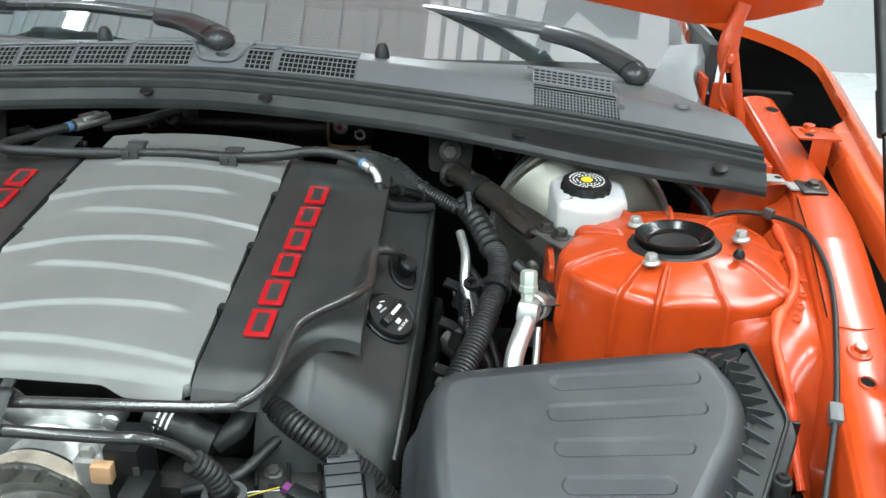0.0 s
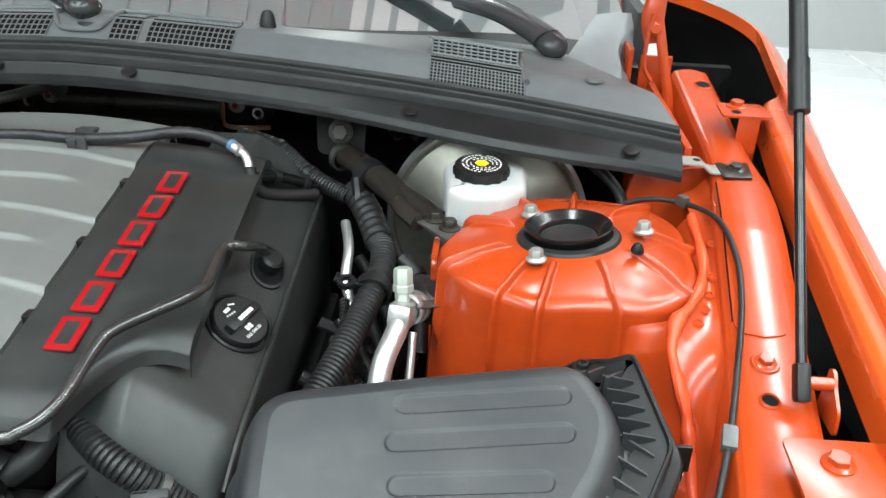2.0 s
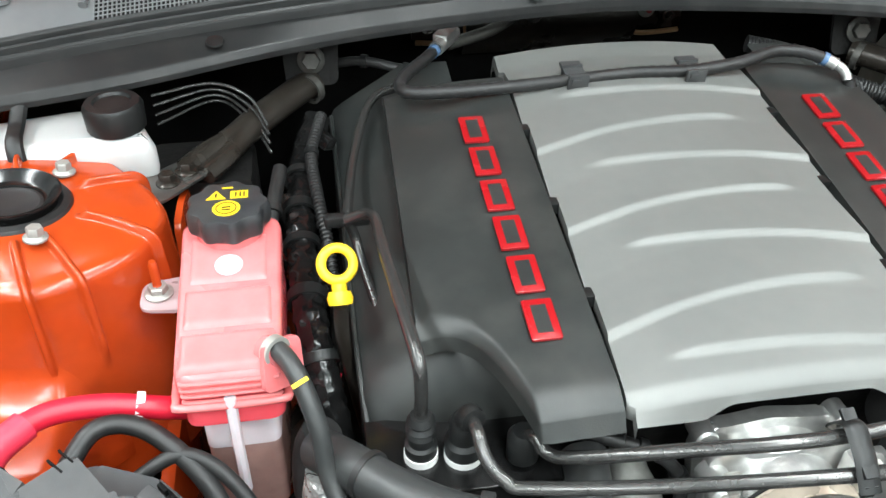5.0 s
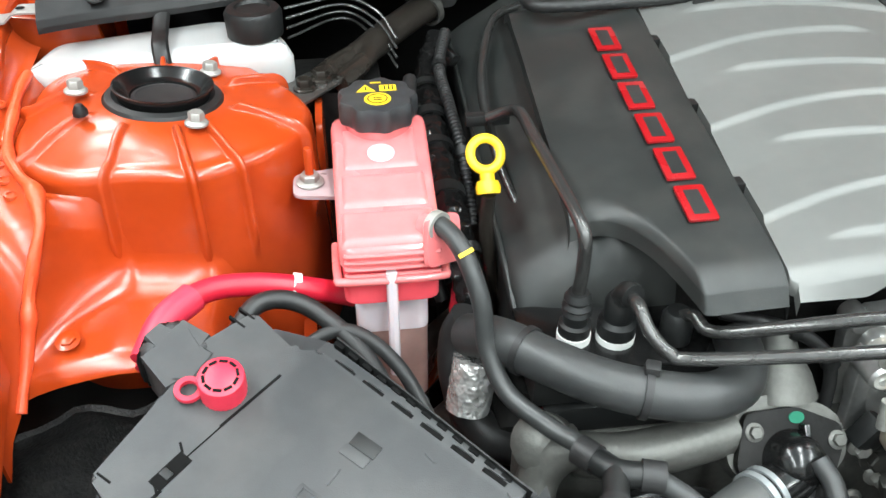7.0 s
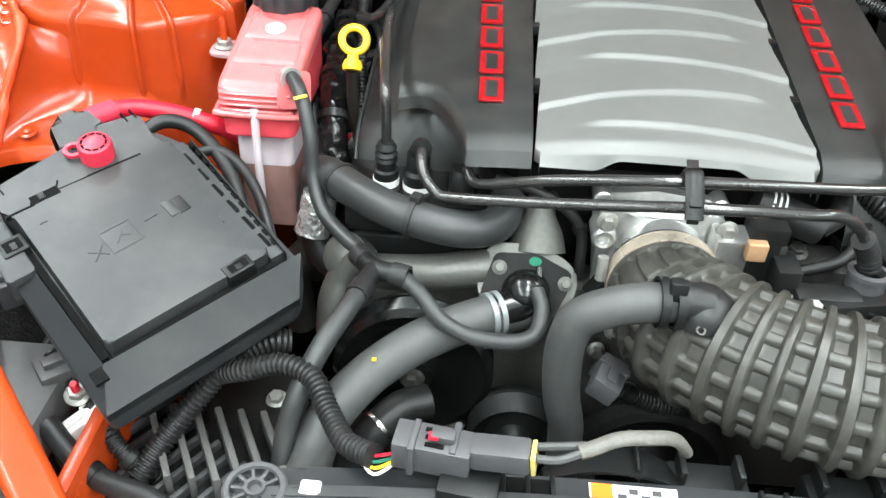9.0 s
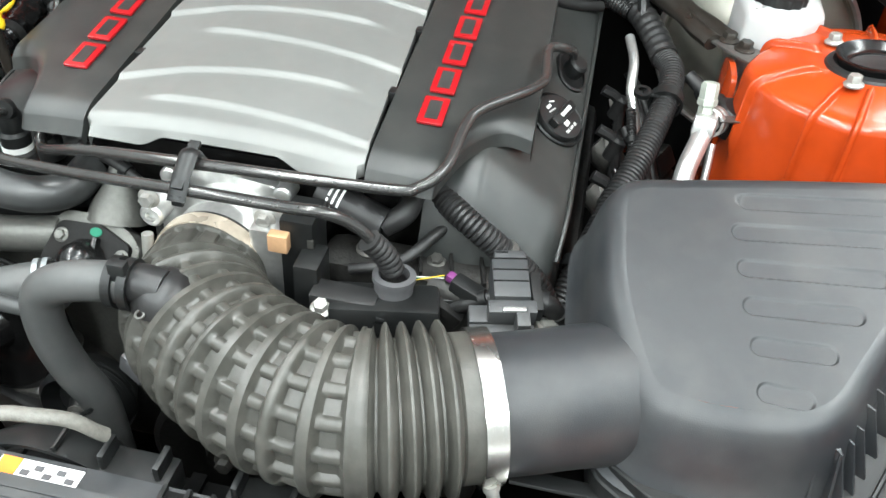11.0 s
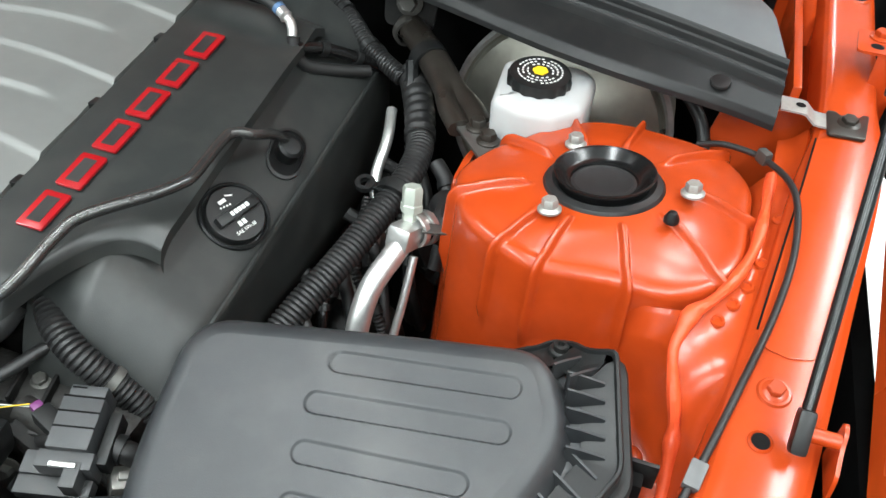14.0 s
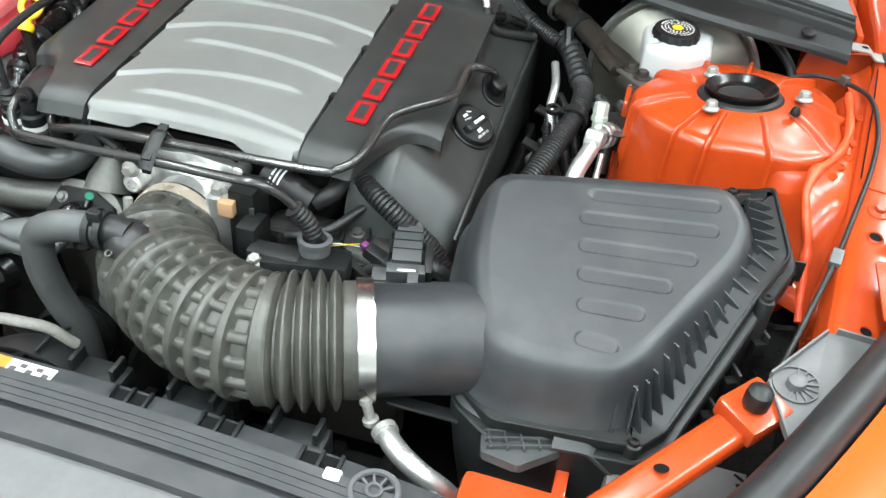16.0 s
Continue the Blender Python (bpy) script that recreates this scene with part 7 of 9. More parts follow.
h = hose_thing("heater_hose", "thick black moulded heater hose across the engine front", "hose",
               [(-0.388, 0.768, 0.795), (-0.368, 0.730, 0.821), (-0.335, 0.695, 0.826), (-0.300, 0.668, 0.826), (-0.266, 0.652, 0.825), (-0.225, 0.646, 0.820), (-0.192, 0.655, 0.815), (-0.172, 0.676, 0.814), (-0.166, 0.71, 0.82)], 0.0195, HOSEM, seg=24)
for p, d in (((-0.350, 0.711, 0.824), (0.7, -0.75, 0.05)), ((-0.266, 0.652, 0.825), (1, -0.3, -0.1))):
    ring_on(h, p, d, 0.0205, 0.006, RUBBER)
bm = B()
box(bm, (0.012, 0.012, 0.008), pose(-0.262, 0.655, 0.848, 0, 0, -20), 0.002)
part("clamp_ear", bm, RUBBER, h)
bm = B()
tube(bm, [(-0.385, 0.785, 0.80), (-0.395, 0.785, 0.775), (-0.397, 0.768, 0.742), (-0.385, 0.745, 0.705), (-0.355, 0.725, 0.69), (-0.31, 0.715, 0.69)], 0.019, 18, 8)
solo("lower_hose", bm, RUBBER, "black hose curling under the heater hose", "hose", "hoses")
bm = B()
tube(bm, [(-0.383, 0.757, 0.776), (-0.387, 0.750, 0.756), (-0.393, 0.742, 0.728)], 0.0215, 20, 8, 0.003, lambda q, a, t: 0.0210 + 0.0016 * noise.noise((q * 160, a * 3, 0)))
solo("foil_sleeve", bm, FOIL, "crumpled silver foil sleeve on a hose", "heat sleeve")

# red battery cable under the tower
bm = B()
tube(bm, [(-0.655, 0.715, 0.835), (-0.645, 0.755, 0.850), (-0.615, 0.790, 0.851), (-0.57, 0.805, 0.842), (-0.519, 0.808, 0.828), (-0.49, 0.83, 0.80)], 0.0105, 14, 8)
rc = thing("battery_cable", "red sleeved battery cable", "cable", (-0.58, 0.80, 0.84))
part("cable", bm, CABLERED, rc)
bm = B()
tube(bm, [(-0.657, 0.722, 0.838), (-0.645, 0.755, 0.850), (-0.625, 0.782, 0.852)], 0.0135, 14, 8)
part("sleeve", bm, PINKCAP, rc, "pink-red end sleeve")
ring_on(rc, (-0.54, 0.808, 0.834), (1, 0.05, -0.3), 0.011, 0.007, INK, "tape_band", "pale tape band")
bm = B()
tube(bm, [(-0.595, 0.74, 0.83), (-0.57, 0.775, 0.845), (-0.53, 0.775, 0.838), (-0.485, 0.74, 0.81), (-0.46, 0.70, 0.77), (-0.45, 0.67, 0.72)], 0.0085, 12, 8)
solo("cable_loom", bm, RUBBER, "black taped cable loom behind the fuse box", "cable", "cables")
bm = B()
tube(bm, [(-0.55, 0.74, 0.81), (-0.50, 0.755, 0.825), (-0.455, 0.73, 0.80), (-0.425, 0.68, 0.75), (-0.42, 0.65, 0.70)], 0.0065, 12, 8)
solo("cable_loom", bm, RUBBER, "black taped cable loom behind the fuse box", "cable", "cables")

# dipstick
dp = thing("dipstick", "yellow ring-handled oil dipstick in a dark tube", "dipstick", (-0.36, 0.875, 0.80))
bm = B()
m = frame3((-0.359, 0.876, 0.918), (0.15, -0.78, 0.6), (1, 0, 0))
t = B()
R, r = 0.0148, 0.0047
seg, sg = 32, 12
vr = [[t.verts.new(((R + r * math.cos(b)) * math.cos(a), (R + r * math.cos(b)) * math.sin(a), r * 0.8 * math.sin(b))) for b in [2 * math.pi * j / sg for j in range(sg)]] for a in [2 * math.pi * i / seg for i in range(seg)]]
for i in range(seg):
    for j in range(sg):
        t.faces.new((vr[i][j], vr[(i + 1) % seg][j], vr[(i + 1) % seg][(j + 1) % sg], vr[i][(j + 1) % sg]))
add(bm, t, m)
tube(bm, [m @ Vector((0, -0.018, 0)), m @ Vector((0, -0.028, 0)), m @ Vector((0, -0.037, 0))], 0.0070, 12, 4)
lathe(bm, [(0, 0), (0.011, 0), (0.012, 0.006), (0.010, 0.012), (0, 0.012)], frame3(m @ Vector((0, -0.037, 0)), m.to_3x3() @ Vector((0, 1, 0))), 16)
part("handle", bm, YELLOW, dp, "yellow ring handle")
bm = B()
b = m @ Vector((0, -0.037, 0))
tube(bm, [b, b + Vector((0.0, 0.005, -0.05)), b + Vector((0.01, 0.0, -0.12)), b + Vector((0.03, -0.01, -0.25))], 0.007, 12, 6)
part("tube", bm, STEELB, dp, "dark dipstick tube")

# shielded harness beside the left head
bm = B()
tube(bm, [(-0.365, 1.19, 0.90), (-0.385, 1.13, 0.875), (-0.392, 1.02, 0.865), (-0.392, 0.95, 0.855), (-0.388, 0.88, 0.84), (-0.378, 0.83, 0.80), (-0.37, 0.80, 0.74)], 0.016, 20, 8, 0.003, lambda q, a, t: 0.0155 + 0.0042 * noise.noise((q * 95, a * 2, 3)))
wh = solo("wrapped_harness", bm, GLOSSB, "black glossy taped wiring harness", "harness", "harnesses")
for k, (p, d) in enumerate((((-0.388, 1.10, 0.8725), (0.1, 1, 0.15)), ((-0.392, 1.04, 0.8665), (0, 1, 0.1)), ((-0.392, 0.985, 0.860), (0, 1, 0.15)), ((-0.390, 0.915, 0.8475), (0, 1, 0.2)), ((-0.384, 0.855, 0.822), (-0.15, 1, 0.7)))):
    ring_on(wh, p, d, 0.0185, 0.010 + 0.003 * (k % 2), PLASTIC, "tape_band", "wound black tape")
for i, (x, y, z) in enumerate(((-0.40, 1.12, 0.86), (-0.40, 1.05, 0.87), (-0.36, 1.14, 0.90), (-0.405, 0.99, 0.85))):
    bm = B()
    box(bm, (0.018, 0.028, 0.016), pose(x, y, z, 10 * i, 20, 25 * i), 0.004)
    solo("harness_clip", bm, CHROME if i % 2 else GLOSSB, "shiny clip on the wiring harness", "clip", "harness clips")
for i in range(4):  # brake pipes behind the washer bottle
    bm = B()
    z = 0.958 - 0.012 * i
    tube(bm, [(-0.545, 1.16, z), (-0.48, 1.17 + 0.01 * i, z + 0.006), (-0.44, 1.16, z - 0.008), (-0.42, 1.13, z - 0.03)], 0.0018, 8, 6)
    solo("brake_pipe", bm, PIPE, "thin bent steel brake pipe", "pipe", "brake pipes")
bm = B()
boxat(bm, (-0.56, 1.08, 0.78), (-0.44, 1.18, 0.89), 0.012)
solo("abs_unit", bm, DARK, "dark hydraulic brake unit in shade", "brake unit")

# ---- right side: harness, air-conditioning line, pipes ----
hn = hose_thing("wiring_conduit", "thick black corrugated wiring conduit", "conduit",
                [(0.436, 1.10, 0.862), (0.446, 1.07, 0.864), (0.448, 1.035, 0.858), (0.443, 1.00, 0.850), (0.432, 0.95, 0.838), (0.418, 0.90, 0.822), (0.398, 0.845, 0.800), (0.378, 0.785, 0.77), (0.362, 0.74, 0.74), (0.350, 0.69, 0.70)], 0.0148, RUBBER, "conduits", True)
bm = B()
tube(bm, [(0.392, 1.195, 0.885), (0.408, 1.165, 0.882), (0.425, 1.13, 0.872), (0.438, 1.095, 0.863)], 0.021, 18, 8, 0.003, lambda q, a, t: 0.0165 + 0.002 * ((q / 0.014) % 1 < 0.5))
part("taped_end", bm, RUBBER, hn, "taped black end")
for p, d, r in (((0.443, 1.000, 0.850), (0.1, 1, 0.2), 0.020), ((0.370, 0.762, 0.757), (0.3, 1, 0.55), 0.020)):
    ring_on(hn, p, d, r, 0.014, PLASTIC, "holder", "black plastic holder")
bm = B()
lathe(bm, [(0.006, 0), (0.011, 0), (0.011, 0.006), (0.006, 0.006)], frame3((0.412, 0.995, 0.858), (0, -0.2, 1)), 18)
box(bm, (0.03, 0.012, 0.004), pose(0.428, 0.996, 0.860), 0.001)
part("holder_eye", bm, PLASTIC, hn)
bm = B()
m = frame3((0.405, 1.180, 0.93), (0.66, -0.75, 0), (0, 0, 1))
lathe(bm, [(0.0195, -0.009), (0.0235, -0.009), (0.0235, 0.009), (0.0195, 0.009)], frame3((0.415, 1.187, 0.912), (0.66, -0.75, -0.1)), 24)
tube(bm, [(0.398, 1.175, 0.915), (0.402, 1.165, 0.895), (0.405, 1.15, 0.878)], 0.008, 8, 5)
solo("harness_strap", bm, PLASTIC, "black looped strap holding a harness to the brace", "strap")
ac = thing("ac_line", "bright aluminium air-conditioning line with a service valve", "pipe", (0.48, 0.92, 0.82))
bm = B()
tube(bm, [(0.505, 0.975, 0.842), (0.498, 0.955, 0.862), (0.486, 0.925, 0.865), (0.478, 0.900, 0.855), (0.468, 0.868, 0.835), (0.466, 0.840, 0.800), (0.472, 0.82, 0.755), (0.475, 0.80, 0.70)], 0.0115, 16, 8)
part("pipe", bm, ALU, ac)
bm = B()
box(bm, (0.026, 0.040, 0.026), pose(0.484, 0.925, 0.866, -20, 0, -12), 0.006)
part("block", bm, ALU, ac)
bm = B()
lathe(bm, [(0, 0), (0.009, 0), (0.009, 0.012), (0.0115, 0.013), (0.0115, 0.020), (0.0105, 0.021), (0.0105, 0.036), (0.009, 0.039), (0, 0.039)], frame3((0.483, 0.938, 0.872), (-0.05, 0.25, 1)), 6)
part("service_cap", bm, material("grey_green_valve_cap", (0.38, 0.41, 0.36), 0.4, metal=0.3, spread=0.1, scale=60), ac, "pale grey service cap")
bm = B()
tube(bm, [(0.496, 0.915, 0.850), (0.495, 0.89, 0.81), (0.492, 0.86, 0.76), (0.49, 0.85, 0.70)], 0.0045, 10, 6)
part("thin_pipe", bm, ALU, ac)
for p in ((0.496, 0.948, 0.862), (0.490, 0.936, 0.866)):
    ring_on(ac, p, (0.5, 1, -0.2), 0.0165, 0.006, ALU, "collar")
bm = B()
tube(bm, [(0.52, 0.965, 0.858), (0.512, 0.985, 0.855), (0.500, 1.005, 0.85)], 0.019, 16, 6)
lathe(bm, [(0, 0), (0.021, 0), (0.021, 0.03), (0.016, 0.034), (0, 0.034)], frame3((0.512, 0.972, 0.842), (0.3, -0.2, 1)), 20)
part("hose_end", bm, RUBBER, ac, "black rubber hose end")
bm = B()
prism(bm, rounded([(0.498, 0.925), (0.528, 0.934), (0.528, 0.946), (0.498, 0.941)], 0.004, 3), 0.872, 0.8745, None, 0.0008)
part("bracket", bm, PLATE, ac, "small steel bracket tab")
bm = B()
tube(bm, [(0.39, 1.13, 0.87), (0.40, 1.09, 0.855), (0.402, 1.05, 0.83), (0.415, 1.02, 0.80), (0.42, 1.0, 0.74)], 0.0065, 12, 8)
solo("metal_pipe", bm, ALU, "bright bent metal pipe behind the conduit", "pipe")
for i in range(5):
    bm = B()
    y = 0.80 + 0.08 * i
    tube(bm, [(0.40 + 0.01 * (i % 2), y + 0.05, 0.80), (0.435, y + 0.02, 0.76), (0.46, y - 0.02, 0.70), (0.47, y, 0.62)], 0.0075, 10, 6)
    solo("engine_wire", bm, RUBBER, "thin black engine wire", "wire", "engine wires")
rng = random.Random(9)
for i in range(14):
    bm = B()
    x, y, z = rng.uniform(0.42, 0.50), rng.uniform(0.80, 1.10), rng.uniform(0.66, 0.76)
    box(bm, (rng.uniform(0.02, 0.045), rng.uniform(0.02, 0.05), rng.uniform(0.02, 0.04)), pose(x, y, z, rng.uniform(-30, 30), rng.uniform(-30, 30), rng.uniform(0, 90)), 0.006)
    solo("engine_bracket", bm, (DARK, CASTGREY, PLASTIC)[i % 3], "dark bracket deep beside the engine", "bracket", "engine brackets")
bm = B()
tube(bm, [(0.465, 1.30, 0.965), (0.50, 1.285, 0.968), (0.55, 1.27, 0.965)], 0.010, 10, 6)
tube(bm, [(0.435, 1.275, 0.955), (0.455, 1.27, 0.962), (0.475, 1.265, 0.958)], 0.024, 16, 6, 0.004, lambda q, a, t: 0.022 + 0.004 * noise.noise((q * 90, a * 2, 1)))
solo("rubber_grommet", bm, GLOSSB, "glossy black rubber grommet with a cable", "grommet")
bm = B()
tube(bm, [(0.60, 1.22, 0.96), (0.68, 1.20, 0.955), (0.73, 1.165, 0.93), (0.745, 1.13, 0.90), (0.74, 1.10, 0.87)], 0.007, 10, 8)
solo("vacuum_hose", bm, RUBBER, "thin black hose behind the strut tower", "hose", "hoses")

# hood release cable along the right apron
hc = thing("release_cable", "thin black release cable clipped along the apron", "cable", (0.78, 0.9, 0.9))
bm = B()
tube(bm, [(0.735, 1.105, 0.930), (0.762, 1.092, 0.944), (0.798, 1.068, 0.951), (0.824, 1.018, 0.956), (0.829, 0.95, 0.947), (0.820, 0.88, 0.931), (0.800, 0.80, 0.910), (0.780, 0.728, 0.886), (0.757, 0.66, 0.848), (0.735, 0.60, 0.815), (0.71, 0.55, 0.78)], 0.0032, 10, 8)
part("cable", bm, RUBBER, hc)
bm = B()
box(bm, (0.013, 0.022, 0.013), pose(0.7795, 0.727, 0.8855, 20, 0, -12), 0.002)
part("clip", bm, GREYPL, hc, "grey cable clip")
bm = B()
box(bm, (0.010, 0.014, 0.014), pose(0.796, 1.070, 0.953, 0, 0, 40), 0.003)
part("end_clip", bm, CASTGREY, hc)


# purge valve, connectors and loom in front of the right head
pv = thing("purge_valve", "black purge valve block with a round pipe socket", "valve", (0.195, 0.62, 0.78))
bm = B()
box(bm, (0.105, 0.050, 0.034), pose(0.190, 0.604, 0.792, -8, 0, 12), 0.007)
part("body", bm, PLASTIC, pv)
bm = B()
lathe(bm, [(0.019, 0), (0.019, 0.014), (0.021, 0.015), (0.021, 0.020), (0.015, 0.021), (0.014, 0.012)], frame3((0.195, 0.617, 0.806), (0, 0.1, 1)), 28)
part("socket", bm, GREYCON, pv, "grey socket ring")
bolt(pv, (0.135, 0.580, 0.802), (0, -0.3, 1), 0.007, 0.010)
hn = hose_thing("wiring_conduit", "black corrugated conduit dropping past the engine front", "conduit",
                [(0.200, 0.752, 0.848), (0.215, 0.732, 0.846), (0.236, 0.714, 0.841), (0.258, 0.704, 0.832), (0.276, 0.702, 0.820), (0.296, 0.704, 0.802), (0.322, 0.703, 0.780), (0.345, 0.695, 0.75)], 0.0128, RUBBER, "conduits", True)
ring_on(hn, (0.291, 0.7035, 0.8065), (0.75, 0.08, -0.65), 0.0142, 0.008, PALECAST, "pale_band", "pale grey plastic band")
mc = thing("wiring_connector", "dark grey stepped multi-pin wiring connector", "connector", (0.300, 0.642, 0.80), "connectors")
M = pose(0.303, 0.640, 0.812, 12, 0, 14)
for nm, size, at in (("shell", (0.035, 0.046, 0.032), (0.001, 0.006, 0)), ("cap", (0.031, 0.012, 0.028), (0.002, 0.034, 0.001)), ("step", (0.046, 0.015, 0.030), (0.001, -0.024, -0.004)), ("foot", (0.026, 0.020, 0.014), (-0.026, -0.022, -0.012)), ("foot", (0.062, 0.016, 0.014), (-0.008, -0.040, -0.014)), ("barrel", (0.013, 0.022, 0.020), (0.010, -0.036, 0.002)), ("tail_plug", (0.010, 0.046, 0.020), (0.027, 0.0, -0.006))):
    bm = B()
    box(bm, size, M @ Matrix.Translation(at), 0.002)
    part(nm, bm, FUSEPL if nm != "tail_plug" else PLASTIC, mc)
for k in range(4):
    bm = B()
    box(bm, (0.034 if k != 3 else 0.012, 0.0013, 0.002), M @ Matrix.Translation((0.001 if k != 3 else -0.006, 0.0285 - 0.0135 * k if k != 3 else 0.037, 0.0156 - (k == 3) * 0.001)))
    part("slot", bm, VOID, mc, "black slot")
bm = B()
box(bm, (0.022, 0.0045, 0.004), M @ Matrix.Translation((0.002, -0.0295, 0.0125)), 0.0012)
part("lock_tab", bm, ALU, mc, "bright lock tab")
bm = B()
box(bm, (0.040, 0.018, 0.016), pose(0.264, 0.655, 0.790, 0, 10, -20), 0.003)
cnn = solo("wiring_connector", bm, PLASTIC, "small black connector with a purple lock", "connector", "connectors")
bm = B()
box(bm, (0.008, 0.010, 0.008), pose(0.243, 0.662, 0.798, 0, 10, -20), 0.002)
part("lock_tab", bm, PURPLE, cnn, "purple lock tab")
for i, c in enumerate((YELLOW, GREEN, INK)):
    bm = B()
    tube(bm, [(0.185 + 0.004 * i, 0.632, 0.795), (0.205, 0.640 + 0.003 * i, 0.802), (0.236, 0.662, 0.799 - 0.002 * i)], 0.0005, 6, 6)
    solo("thin_wire", bm, c, "thin coloured wire to the connector", "wire", "coloured wires")
bm = B()
boxat(bm, (0.10, 0.66, 0.62), (0.33, 0.72, 0.79), 0.02)
lathe(bm, [(0, 0), (0.018, 0), (0.017, 0.010), (0.008, 0.012), (0.008, 0.018), (0, 0.018)], frame3((0.292, 0.736, 0.800), (0.2, -0.5, 1)), 20)
tube(bm, [(0.22, 0.665, 0.78), (0.28, 0.660, 0.77), (0.33, 0.655, 0.73)], 0.015, 12, 6)
part("front_casting", bm, material("oily_dark_alloy", (0.030, 0.029, 0.027), 0.5, metal=0.5, spread=0.35, scale=40, bump=0.4, bump_scale=200, bump_dist=0.002), engine, "dull front casting")
bm = B()
lathe(bm, [(0.0035, -0.004), (0.011, -0.004), (0.0115, 0.002), (0.010, 0.004), (0.0038, 0.004), (0.0035, -0.004)], frame3((0.289, 0.731, 0.812), (0.4, -0.55, 0.7)), 24)
box(bm, (0.014, 0.006, 0.034), pose(0.288, 0.740, 0.792, 25, 12, 10), 0.002)
part("lifting_eye", bm, PALECAST, engine, "pale alloy lifting eye")
bolt(engine, (0.266, 0.727, 0.826), (0.3, -0.6, 0.7), 0.0055, 0.008)
bolt(engine, (0.222, 0.692, 0.790), (0, -0.2, 1), 0.0065, 0.007, CASTGREY)
bolt(engine, (0.150, 0.690, 0.792), (0, -0.2, 1), 0.0085, 0.010, CASTGREY)
for x, w in ((0.205, 0.004), (0.238, 0.004), (0.270, 0.004)):
    bm = B()
    box(bm, (w, 0.060, 0.012), pose(x, 0.690, 0.793, 0, 0, 14), 0.0015)
    part("casting_rib", bm, DARK, engine)
bm = B()
tube(bm, [(0.095, 0.702, 0.845), (0.13, 0.695, 0.835), (0.165, 0.690, 0.825)], 0.019, 16, 6)
tube(bm, [(0.165, 0.690, 0.825), (0.185, 0.70, 0.838), (0.19, 0.72, 0.85)], 0.012, 12, 5)
vh = solo("vacuum_elbow", bm, RUBBER, "black rubber vacuum elbow with white print", "hose", "hoses")
bm = B()
for i in range(3):
    lathe(bm, [(0.0192, -0.0012), (0.0196, -0.0012), (0.0196, 0.0012), (0.0192, 0.0012)], frame3((0.108 + 0.006 * i, 0.700 - 0.001 * i, 0.841 - 0.001 * i), (1, -0.15, -0.25)), 24)
part("print_bars", bm, INK, vh, "white printed bars")
bm = B()
tube(bm, [(0.14, 0.655, 0.79), (0.189, 0.665, 0.803), (0.221, 0.706, 0.818), (0.24, 0.73, 0.82)], 0.0062, 10, 6)
solo("vacuum_hose", bm, RUBBER, "thin black hose in front of the engine", "hose", "hoses")

# pulleys and belt drive
for c, r, mat, nm in (((-0.255, 0.612, 0.665), 0.088, GLOSSB, "glossy black pump pulley"), ((-0.139, 0.585, 0.600), 0.052, PLASTIC, "black grooved idler pulley"), ((0.02, 0.60, 0.55), 0.09, DARK, "dark crank pulley")):
    bm = B()
    prof = [(r * 0.25, -0.02), (r * 0.80, -0.018), (r * 0.90, -0.004), (r, 0.0), (r, 0.003)]
    for i in range(5):
        prof += [(r - 0.003, 0.004 + i * 0.005), (r, 0.0065 + i * 0.005)]
    prof += [(r * 0.9, 0.031), (r * 0.62, 0.018), (r * 0.35, 0.022), (r * 0.25, 0.034), (0, 0.034)]
    lathe(bm, prof, frame3(c, (0, -1, 0.05)), 56)
    p = solo("belt_pulley", bm, mat, nm + " at the engine front", "pulley", "belt pulleys")
    bolt(p, (c[0], c[1] - 0.034, c[2]), (0, -1, 0.05), 0.009, 0.012, CASTGREY)
bm = B()
boxat(bm, (-0.36, 0.66, 0.42), (0.30, 0.72, 0.74), 0.03)
tube(bm, [(-0.305, 0.67, 0.735), (-0.28, 0.650, 0.752), (-0.24, 0.648, 0.758), (-0.18, 0.655, 0.765)], 0.020, 16, 8)
tube(bm, [(-0.310, 0.662, 0.757), (-0.328, 0.664, 0.746), (-0.342, 0.660, 0.728), (-0.350, 0.648, 0.706), (-0.352, 0.636, 0.67)], 0.019, 16, 8)
lathe(bm, [(0.028, -0.01), (0.026, 0.012), (0.018, 0.018), (0, 0.019)], frame3((-0.338, 0.676, 0.748), (-0.3, -0.6, 0.7)), 20)
part("pump_casting", bm, PALECAST, engine, "dull cast water pump and pipes")
bm = B()
tube(bm, [(-0.205, 0.60, 0.55), (-0.195, 0.61, 0.60), (-0.185, 0.62, 0.64)], 0.018, 14, 6)
bolt(engine, (-0.194, 0.600, 0.565), (0, -0.8, 0.5), 0.011, 0.014)
solo("tensioner", bm, CASTGREY, "dull alloy belt tensioner", "tensioner")
bm = B()
lathe(bm, [(0, 0), (0.075, 0), (0.078, 0.02), (0.078, 0.10), (0.06, 0.12), (0, 0.12)], frame3((-0.22, 0.70, 0.52), (0, -1, 0)), 40)
solo("alternator", bm, CASTGREY, "dull alloy alternator low in the bay", "alternator")

